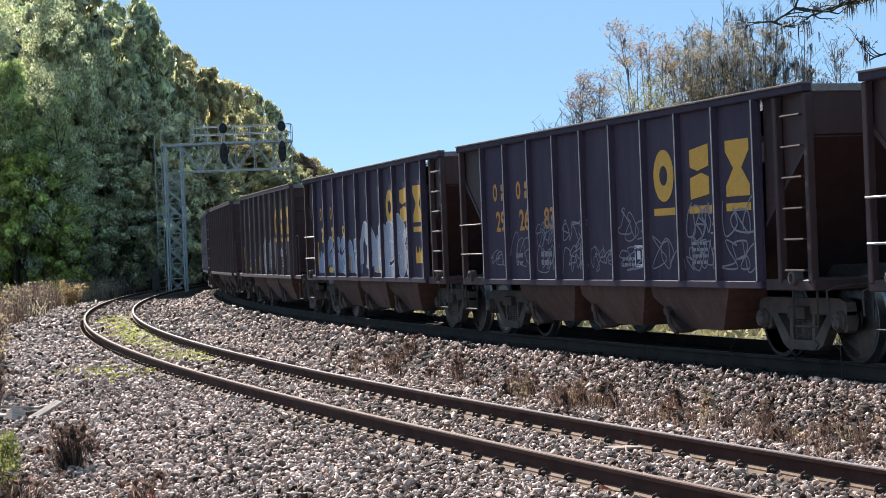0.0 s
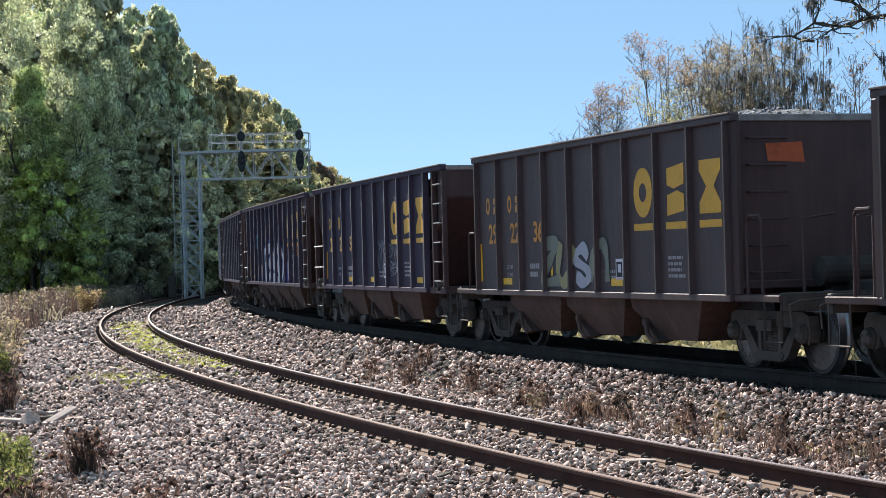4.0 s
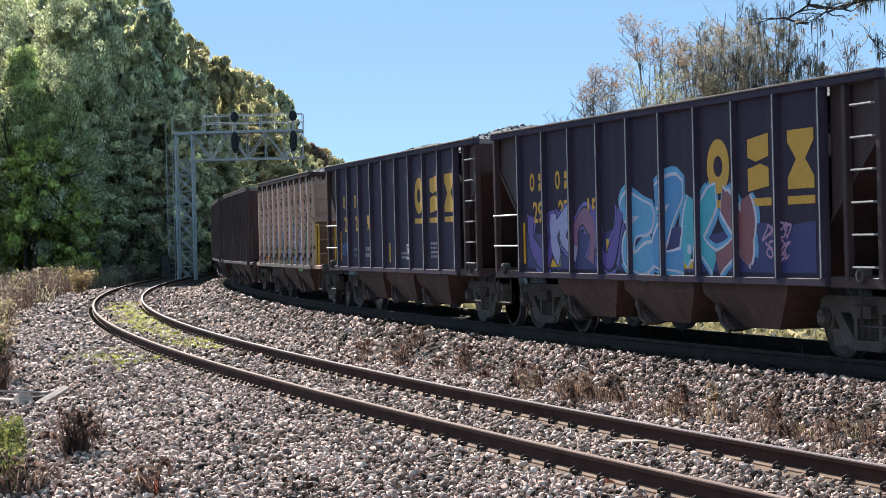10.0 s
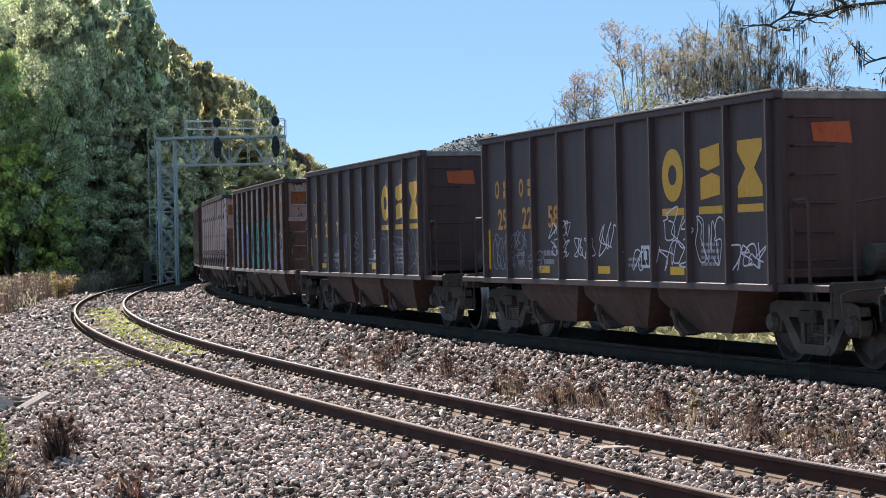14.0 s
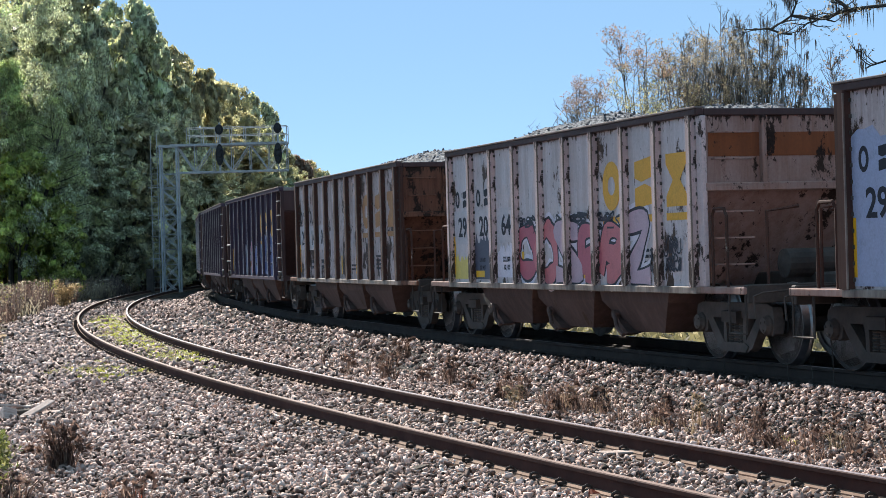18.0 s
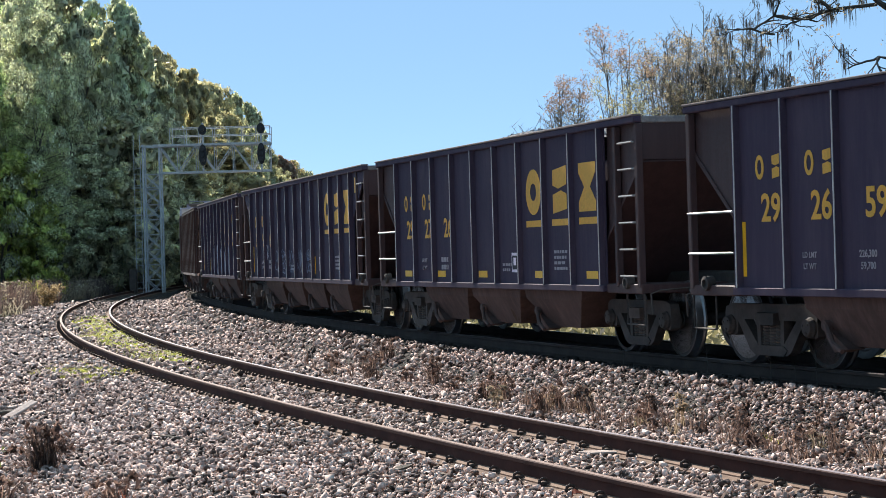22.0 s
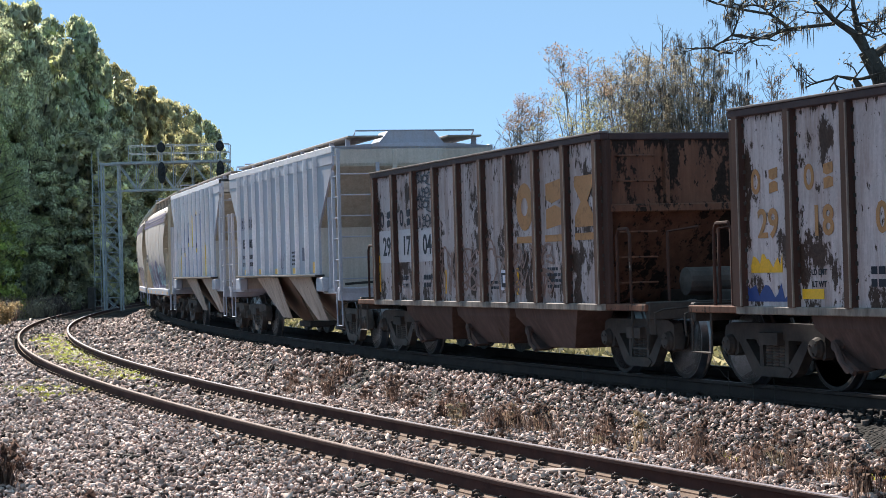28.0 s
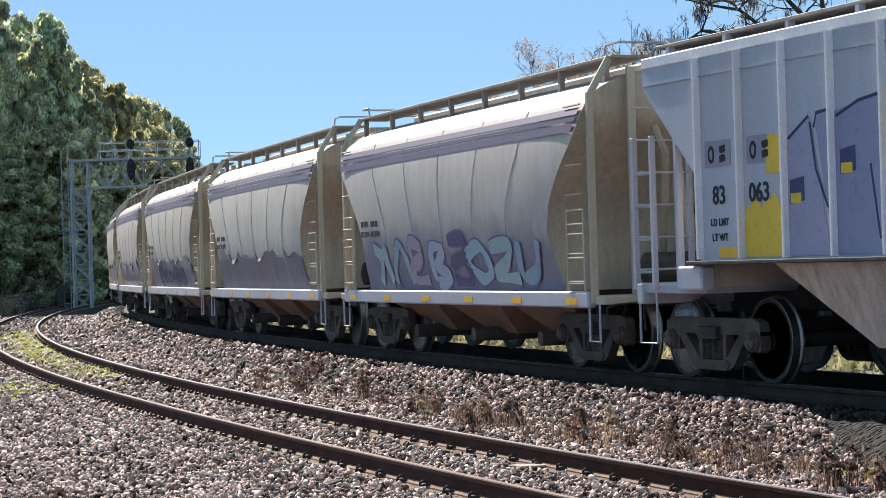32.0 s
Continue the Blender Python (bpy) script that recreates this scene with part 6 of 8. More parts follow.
    for x, z in ((3.5, 2.0), (3.0, 2.0)):
        y = flow_at(z)[0] + 0.006
        stencil_bars(w, x, z, 0.4, 2, BLUEBLACK, y, row, 0.16, 0.09)
    for x in np.linspace(-4.5, 4.5, 6):
        patch(w, "reflector", x - 0.16, x + 0.16, 0.84, 0.92, REFLECT, 1.502, "yellow reflector strip")
    return w

# ---- the train, wagon by wagon from the one already past: start of side, end of side along the line at 0 s ----
W_, K_ = (0.72, 0.72, 0.74), (0.03, 0.03, 0.04)
GREYS, SCRIBBLE = (0.4, 0.42, 0.45), (0.24, 0.245, 0.27)


def navy(r, l, number, panels=9, bays=3, **kw):
    d = dict(kind="ladder", r=r, l=l, number=number, panels=panels, bays=bays, body=NAVY, end=MAROON, rib=NAVY, mark=YELLOW, figure=FADED if kw.get("old") else YELLOW,
             label="dark navy open hopper car with yellow markings, loaded with stone")
    d.update(kw)
    return d


def brown(r, l, number, **kw):
    d = dict(kind="flat", r=r, l=l, number=number, panels=9, bays=3, body=BROWN, end=MAROON, rib=BROWN, edge=BROWN_EDGE, mark=YELLOW, figure=FADED, cut=1.0, placard=True,
             label="dark brown open hopper car with an orange placard on its end")
    d.update(kw)
    return d


def rusty(r, l, number, **kw):
    d = dict(kind="flat", r=r, l=l, number=number, panels=9, bays=3, body=WHITE_RUST, end=RUST, rib=POST_RUST, wide=True, mark=OCHRE, figure=BLUEBLACK, small=BLUEBLACK, rails=POST_RUST, chord=MAROON,
             label="rust-eaten white open hopper car with brown posts, loaded with stone")
    d.update(kw)
    return d


BLUE, TEAL, SKYB, PINK, GREEN, VIOL = (0.05, 0.06, 0.35), (0.04, 0.3, 0.27), (0.15, 0.45, 0.65), (0.5, 0.14, 0.17), (0.12, 0.42, 0.08), (0.2, 0.17, 0.5)
TRAIN = [
    navy(-13.6, -4.2, ("29", "27", "11"), art=(("scrawl", 1, 5, 1.0, 1.6, SCRIBBLE, 4),)),
    navy(-0.60, 8.80, ("29", "26", "83"), figure=FADED, bar=False, tags=(), bright=False, art=(("scrawl", 0.1, 2.0, 1.05, 1.65, SCRIBBLE, 2), ("scrawl", 2.1, 6.0, 1.0, 1.75, SCRIBBLE, 4), ("scrawl", 6.1, 9, 1.0, 1.8, SCRIBBLE, 3, 0.035))),
    navy(12.3, 21.72, ("29", "28", "57"), art=(("patch", 0.1, 0.9, 0.97, 1.4, (0.2, 0.27, 0.38)), ("patch", 1.2, 4.2, 0.97, 1.4, (0.16, 0.22, 0.32)), ("blob", 1.1, 4.1, 0.95, 1.62, ((0.2, 0.27, 0.38), (0.28, 0.34, 0.44)), (0.5, 0.52, 0.55), 5, None), ("blob", 4.15, 7.6, 0.95, 1.9, (GREYS, (0.4, 0.44, 0.5)), (0.62, 0.62, 0.63), 5, None), ("scrawl", 7.4, 8.0, 1.0, 1.8, W_, 1, 0.04), ("patch", 8.3, 8.8, 1.15, 1.4, (0.8, 0.45, 0.03))), full=0.12),
    brown(25.1, 34.53, ("29", "23", "21"), art=(("blob", 3.5, 6.3, 0.97, 1.75, ((0.2, 0.19, 0.2), (0.28, 0.27, 0.28)), (0.42, 0.41, 0.42), 4, None), ("scrawl", 2.6, 3.2, 1.2, 1.6, SCRIBBLE, 1), ("scrawl", 7.0, 8.2, 1.3, 1.75, W_, 2, 0.03))),
    brown(38.1, 47.55, ("29", "22", "36"), art=(("blob", 2.8, 5.4, 0.95, 1.6, ((0.2, 0.22, 0.16), (0.3, 0.28, 0.12), GREYS), K_, 4, None),)),
    navy(50.80, 60.15, ("29", "26", "54"), tags=((2.5, 0), (4.6, 0), (8.4, 0)), art=(("scrawl", 4.9, 6.9, 1.1, 1.7, (0.25, 0.27, 0.3), 2),), full=0.1),
    navy(63.58, 75.08, ("35", "03", "26"), panels=12, bays=4, art=(("patch", 2.9, 9.3, 0.93, 1.4, BLUE), ("blob", 3.9, 8.35, 0.91, 1.78, (W_,), K_, 5, BLUE), ("scrawl", 2.05, 2.9, 1.75, 2.6, (0.1, 0.4, 0.55), 2, 0.04), ("scrawl", 9.2, 9.95, 0.95, 1.85, W_, 2, 0.04), ("scrawl", 10.2, 10.9, 1.4, 1.8, (0.3, 0.5, 0.6), 1, 0.035), ("patch", 11.1, 11.8, 1.55, 1.85, (0.3, 0.09, 0.03))), label="long dark navy open hopper car with white bubble graffiti", full=0.12),
    navy(78.76, 88.08, ("29", "26", "81"), tags=((0.3, 0), (1.5, 0), (3.4, 0), (5.3, 0), (8.2, 0)), bar=False, art=(("blob", 3.05, 7.2, 0.93, 1.85, (GREYS, (0.5, 0.52, 0.58), (0.35, 0.4, 0.5)), (0.12, 0.13, 0.2), 5, W_), ("scrawl", 0.3, 1.2, 1.1, 1.7, W_, 2), ("scrawl", 7.6, 8.6, 1.5, 2.1, SKYB, 1, 0.04))),
    navy(91.7, 101.08, ("29", "27", "15"), art=(("patch", 0.2, 8.8, 0.95, 1.5, (0.05, 0.05, 0.16)), ("blob", 0.4, 3.6, 0.95, 1.8, ((0.16, 0.1, 0.35), (0.4, 0.42, 0.6), (0.3, 0.14, 0.22)), K_, 4, VIOL), ("blob", 3.7, 7.4, 0.93, 1.95, (SKYB, (0.12, 0.35, 0.6), (0.1, 0.5, 0.55), (0.3, 0.12, 0.12)), W_, 4, SKYB), ("scrawl", 7.6, 8.3, 1.1, 1.5, (0.5, 0.3, 0.4), 1, 0.05)), label="dark navy open hopper car covered in blue and violet graffiti"),
    navy(104.46, 113.76, ("29", "28", "98"), tags=((1.95, 1), (4.3, 1)), art=(("scrawl", 0.1, 0.9, 1.1, 1.4, (0.1, 0.2, 0.45), 1),), full=0.26),
    rusty(117.3, 126.0, ("6 3", "2 4", "2 4"), weights=("208,500", "54,500"), body=PANEL_PALE, rib=POST_BUFF, edge=POST_BUFF, end=END_BUFF, rails=YELLOW, mark=BLUEBLACK, cut=1.9, art=(("patch", 0.05, 2.95, 1.0, 1.85, (0.42, 0.44, 0.49)), ("blob", 2.95, 8.0, 0.91, 1.75, ((0.26, 0.29, 0.4), (0.34, 0.36, 0.46)), K_, 4, GREEN, W_),), label="cream open hopper car with green and grey graffiti and yellow handrails", full=0.26),
    brown(129.6, 139.02, ("29", "22", "58"), tags=((2.3, 0), (4.4, 0), (6.6, 0)), art=(("scrawl", 0.2, 2.4, 1.0, 1.6, SCRIBBLE, 3, 0.03), ("scrawl", 2.5, 5.0, 1.2, 1.7, W_, 3, 0.03), ("scrawl", 5.2, 8.9, 1.0, 1.75, W_, 4, 0.03)), full=0.24),
    brown(142.7, 152.2, ("29", "21", "77"), art=(("scrawl", 2.0, 4.5, 1.0, 1.7, SCRIBBLE, 3, 0.03), ("scrawl", 5.5, 8.9, 1.0, 1.6, SCRIBBLE, 3)), full=0.24),
    rusty(155.5, 164.98, ("29", "12", "40"), body=TAN_WORN, end=END_FLAKE, art=(("patch", 0.05, 1.9, 0.93, 2.5, (0.35, 0.42, 0.55)), ("patch", 2.0, 3.0, 0.95, 1.9, VIOL), ("patch", 3.1, 6.9, 0.93, 1.9, (0.1, 0.24, 0.42)), ("blob", 3.0, 7.0, 0.91, 2.2, (TEAL, (0.05, 0.36, 0.3)), K_, 4, (0.45, 0.38, 0.28), W_), ("patch", 7.05, 7.85, 0.93, 1.85, VIOL), ("patch", 8.15, 8.9, 0.93, 1.5, (0.24, 0.2, 0.45)), ("scrawl", 7.1, 8.95, 1.0, 1.85, W_, 4, 0.028)), label="rusty white open hopper car with large teal graffiti", full=0.2),
    rusty(168.58, 177.98, ("29", "20", "64"), weights=("225,900", "60,100"), rib=POST_PALE, end=END_FLAKE, mark=YELLOW, art=(("patch", 0.05, 0.9, 0.95, 1.3, (0.7, 0.6, 0.15)), ("patch", 0.95, 1.9, 0.95, 1.6, (0.08, 0.09, 0.12)), ("patch", 2.1, 2.9, 0.98, 1.45, W_), ("blob", 2.98, 7.7, 0.91, 1.75, (PINK, (0.6, 0.2, 0.2), (0.55, 0.42, 0.45)), K_, 6, W_), ("scrawl", 3.0, 7.5, 1.6, 1.85, K_, 5, 0.05), ("scrawl", 7.6, 8.6, 1.05, 1.5, K_, 2, 0.04)), label="white open hopper car, rust-streaked, with red graffiti", full=0.26),
    rusty(181.45, 190.92, ("29", "14", "01"), tags=((4.3, 1), (5.6, 1)), body=TAN_WORN, label="rust-stained cream open hopper car with brown posts", full=0.26),
    navy(194.46, 203.83, ("29", "26", "59"), weights=("226,300", "59,700"), tags=((1.95, 1), (4.1, 1)), bright=True, art=(("patch", 2.95, 3.9, 0.95, 1.35, (0.12, 0.16, 0.34)), ("blob", 3.0, 6.0, 0.95, 1.7, ((0.24, 0.27, 0.3), (0.12, 0.17, 0.38), (0.36, 0.38, 0.4), (0.33, 0.12, 0.2)), (0.3, 0.35, 0.45), 7, None), ("patch", 6.3, 7.3, 0.95, 1.85, (0.4, 0.46, 0.55)), ("patch", 7.5, 8.2, 1.5, 1.95, (0.42, 0.46, 0.54)), ("patch", 8.45, 9.0, 0.95, 1.8, (0.42, 0.48, 0.58)), ("blob", 6.2, 9.0, 0.95, 1.85, ((0.05, 0.07, 0.16), (0.09, 0.13, 0.3)), (0.45, 0.5, 0.58), 5, None)), label="dark navy open hopper car with pale and blue graffiti"),
    navy(207.7, 217.09, ("29", "27", "26"), bar=False, tags=((0.5, 0), (2.3, 0), (4.3, 0), (6.7, 0), (8.6, 0)), full=0.22),
    navy(220.45, 232.1, ("34", "96", "64"), panels=12, bays=4, tags=((3.9, 1), (8.1, 1)), art=(("scrawl", 3.2, 7.8, 1.0, 1.5, (0.22, 0.28, 0.36), 6, 0.024), ("scrawl", 1.75, 2.35, 1.3, 1.7, W_, 1, 0.024)), label="long dark navy open hopper car with yellow markings", full=0.1),
    navy(235.68, 245.03, ("29", "30", "45"), tags=((2.0, 1), (4.5, 1)), art=(("patch", 3.05, 7.75, 0.95, 1.62, (0.13, 0.14, 0.19)), ("blob", 3.0, 7.8, 0.95, 1.68, ((0.2, 0.21, 0.27), (0.25, 0.26, 0.31)), (0.09, 0.11, 0.2), 6, None),), full=0.1),
    rusty(248.4, 257.8, ("29", "18", "0"), mark=OCHRE, figure=OCHRE, bar=False, body=TAN_WORN, art=(("patch", 0.15, 0.75, 1.25, 1.42, (0.8, 0.45, 0.02)), ("patch", 0.05, 0.9, 0.95, 1.08, (0.03, 0.06, 0.2))), label="rust-stained white open hopper car with faded yellow figures", full=0.02),
    rusty(261.45, 270.85, ("29", "17", "04"), tags=((3.3, 1), (6.2, 1)), body=TAN_WORN, art=(("scrawl", 1.95, 2.85, 2.0, 2.5, K_, 1, 0.04), ("scrawl", 1.95, 2.85, 2.45, 2.88, K_, 1, 0.04), ("scrawl", 3.0, 7.5, 1.0, 1.7, (0.25, 0.16, 0.12), 5, 0.05)), label="badly rusted white open hopper car with orange-brown ends", full=0.02),
    dict(kind="covered", r=274.81, l=282.62, number=("83", "002"), label="light grey covered hopper car with outside posts", art=(("scrawl", 4.6, 5.4, 1.45, 1.75, (0.15, 0.15, 0.2), 1, 0.02),)),
    dict(kind="covered", r=286.7, l=294.41, number=("83", "063"), dirty=True, label="light grey covered hopper car with yellow and grey graffiti", art=(("patch", 1.05, 1.95, 1.36, 1.95, (0.75, 0.55, 0.05)), ("patch", 1.55, 2.4, 2.2, 2.55, (0.75, 0.55, 0.05)), ("patch", 4.05, 4.5, 2.1, 2.88, (0.75, 0.55, 0.05)), ("patch", 4.7, 5.5, 2.7, 3.0, (0.75, 0.55, 0.05)), ("patch", 5.5, 5.9, 2.1, 2.6, (0.75, 0.55, 0.05)), ("shard", 2.0, 7.0, 1.36, 2.9), ("patch", 6.5, 6.98, 1.9, 2.6, (0.75, 0.55, 0.05)), ("patch", 7.05, 7.9, 1.36, 2.15, (0.75, 0.55, 0.05)))),
    dict(kind="flow", r=297.4, l=307.45, body=SPRAY_SHADE, low_band=False, label="round-sided cream covered hopper car with faded pastel graffiti", art=((-3.5, 3.3, 1.04, 1.72, ((0.36, 0.52, 0.5), (0.3, 0.44, 0.48), (0.42, 0.36, 0.42), (0.42, 0.5, 0.58), (0.12, 0.11, 0.2), (0.34, 0.52, 0.56)), 8, (0.22, 0.18, 0.3)),)),
    dict(kind="flow", r=309.2, l=319.2, body=CREAM, label="round-sided cream covered hopper car with a grey-violet lower body"),
    dict(kind="flow", r=320.9, l=330.9, body=CREAM, label="round-sided cream covered hopper car with dark paint at its foot", art=((-2.5, 2.5, 1.05, 1.5, ((0.1, 0.08, 0.16),), 5, (0.1, 0.08, 0.16)),)),
    dict(kind="flow", r=332.6, l=342.6, body=CREAM, label="round-sided cream covered hopper car with dusty sides"),
    dict(kind="flow", r=344.3, l=354.3, body=CREAM, label="round-sided cream covered hopper car with dusty sides"),
]


def build_train():
    made = []
    mids = [(d["r"] + d["l"]) / 2 for d in TRAIN]
    for row, d in enumerate(TRAIN):
        half = (d["l"] - d["r"]) / 2 * 0.998
        gap = [abs(mids[j] - mids[row]) for j in (row - 1, row + 1) if 0 <= j < len(mids)]
        if d["kind"] == "covered":
            made.append(covered_hopper(dict(d, reach=5.8, bogie=4.5), row))
        elif d["kind"] == "flow":
            made.append(flow_hopper(dict(d, reach=5.78, bogie=4.05), row))
        else:
            made.append(open_hopper(dict(d, half=half, reach=half + 1.78, bogie=half + 0.08), row))
    return made, mids


def run(t):
    """How far the train has come by then."""
    return 9.402 * t - 0.004736 * t * t


def wagon_pose(s, span):
    """A wagon rides with its two trucks on the line."""
    a, b = at(s - span, SPACING, LIFT), at(s + span, SPACING, LIFT)
    mid, d = (a + b) / 2, b - a
    return Matrix.Translation(mid) @ Matrix.Rotation(math.atan2(d.y, d.x), 4, "Z")


def motions():
    for row, w in enumerate(WAGONS):
        span = TRAIN[row].get("span", 4.7)
        times = []
        for i in range(65):
            t = i * 0.5
            s = MIDS[row] - run(t)
            if i % 4 == 0 or -25 < s < 90:
                times.append(t)
        walk(w, [(t, wagon_pose(MIDS[row] - run(t), span)) for t in times])
    for ob, q, row in WHEELSETS:
        # the wheels are turned while the wagon is between the bend and the stance
        rows, start = [(0.0, None)], None
        for i in range(0, 961, 2):
            t = i / 30
            s = MIDS[row] - run(t)
            if -12 < s < 64:
                rows.append((t, run(t)))
        seen = [r for r in rows if r[1] is not None]
        first = seen[0][1] if seen else 0.0
        last = seen[-1][1] if seen else 0.0
        keys = [(t, d) for t, d in seen]
        if not keys or keys[0][0] > 0:
            keys.insert(0, (0.0, first))
        if keys[-1][0] < 32:
            keys.append((32.0, last))
        walk(ob, [(t, pose(q, 0, 0.457, 0, -math.degrees(d / 0.457), 0)) for t, d in keys])



# ---- plants ----
def leaves(rng, centres, spread, count, size, droop=0.0):
    """Many small leaf clumps: bent four-cornered blades scattered round centres. Returns corners and faces."""
    c = np.asarray(centres, float)
    pick = rng.integers(0, len(c), count)
    sp = np.asarray(spread, float)
    sp = sp[pick][:, None] if sp.ndim else sp
    d = rng.normal(0, 1, (count, 3))
    d /= np.linalg.norm(d, axis=1, keepdims=True)
    p = c[pick] + d * (rng.uniform(0.25, 1.0, (count, 1)) ** 0.5) * sp * np.array([1, 1, 0.75])
    a = rng.normal(0, 1, (count, 3))
    a[:, 2] -= droop
    a /= np.linalg.norm(a, axis=1, keepdims=True)
    b = np.cross(a, rng.normal(0, 1, (count, 3)))
    b /= np.linalg.norm(b, axis=1, keepdims=True)
    sz = size * rng.uniform(0.55, 1.4, (count, 1))
    v = np.stack([p - a * sz * 0.5 - b * sz * 0.3, p - a * sz * 0.35 + b * sz * 0.34, p + a * sz * 0.55 + np.array([0, 0, -0.1]) * sz], 1)
    f = np.arange(count * 3).reshape(count, 3)
    return v.reshape(-1, 3), f


def strands(rng, ends, count, long, wide):
    """Thin hanging strips below twigs, in tapering bundles."""
    per = 7
    n = max(1, count // per)
    root = np.asarray(ends, float)[rng.integers(0, len(ends), n)] + rng.normal(0, 0.08, (n, 3))
    reach = long * rng.uniform(0.3, 1.3, n)
    c = np.repeat(root, per, 0) + rng.normal(0, 1, (n * per, 3)) * np.array([0.05, 0.05, 0.03])
    m = n * per
    h, a = np.repeat(reach, per)[:, None] * rng.uniform(0.35, 1.0, (m, 1)), rng.uniform(0, 6.28, m)
    side = np.stack([np.cos(a), np.sin(a), np.zeros(m)], 1) * wide
    down = np.array([0, 0, -1.0]) * h + rng.normal(0, 0.03, (m, 3))
    v = np.stack([c - side * 0.6, c + side * 0.6, c + down * 0.5 + side, c + down], 1).reshape(-1, 3)
    return v, np.arange(m * 4).reshape(m, 4)


def branch(sh, p, d, length, r, rng, depth, ends, wander=0.25, sides=6, gravity=0.0, thin=0.0):
    """A limb that bends, thins and forks."""
    pts, q, e = [p], Vector(p), Vector(d).normalized()
    n = 5
    for i in range(n):
        e = (e + Vector((rng.uniform(-1, 1), rng.uniform(-1, 1), rng.uniform(-1, 1) + gravity)) * wander).normalized()
        q = q + e * length / n
        pts.append(q.copy())
    sh.tube(pts, max(r, thin), sides, max(thin * 0.7, r * (0.55 if depth else 0.2)))
    if depth == 0:
        ends.append(pts[-1])
        ends.append(pts[-3])
        return
    for k in range(rng.choice((2, 3, 3))):
        i = rng.choice((3, 4, 5))
        side = Vector((rng.uniform(-1, 1), rng.uniform(-1, 1), rng.uniform(-0.2, 0.9)))
        branch(sh, pts[i], (e + side * 0.9), length * rng.uniform(0.55, 0.8), r * 0.55, rng, depth - 1, ends, wander, max(3, sides - 1), gravity, thin)


TREES = {}


def puffs(rng, centres, radii, count, size, flat_=0.7, narrow=1.0):
    """Leaf clumps: on each clump's shell, thicker above than below, leaves that face outwards."""
    c, r = np.asarray(centres, float), np.asarray(radii, float)
    pick = rng.choice(len(c), count, p=r ** 2 / (r ** 2).sum())
    d = rng.normal(0, 1, (count, 3)) + np.array([0, 0, 0.5])
    d /= np.linalg.norm(d, axis=1, keepdims=True)
    p = c[pick] + d * (rng.uniform(0.25, 1.0, (count, 1)) ** 0.4) * r[pick][:, None] * np.array([1, 1, flat_]) * rng.uniform(0.65, 1.3, (count, 1))
    nrm = d + rng.normal(0, 0.5, (count, 3))
    a = np.cross(nrm, rng.normal(0, 1, (count, 3)))
    a /= np.linalg.norm(a, axis=1, keepdims=True)
    b = np.cross(nrm, a)
    b /= np.linalg.norm(b, axis=1, keepdims=True)
    sz = size * rng.uniform(0.5, 1.5, (count, 1))
    v = np.stack([p - a * sz * 0.5 - b * sz * 0.32 * narrow, p - a * sz * 0.4 + b * sz * 0.36 * narrow, p + a * sz * 0.6], 1)
    return v.reshape(-1, 3), np.arange(count * 3).reshape(count, 3)


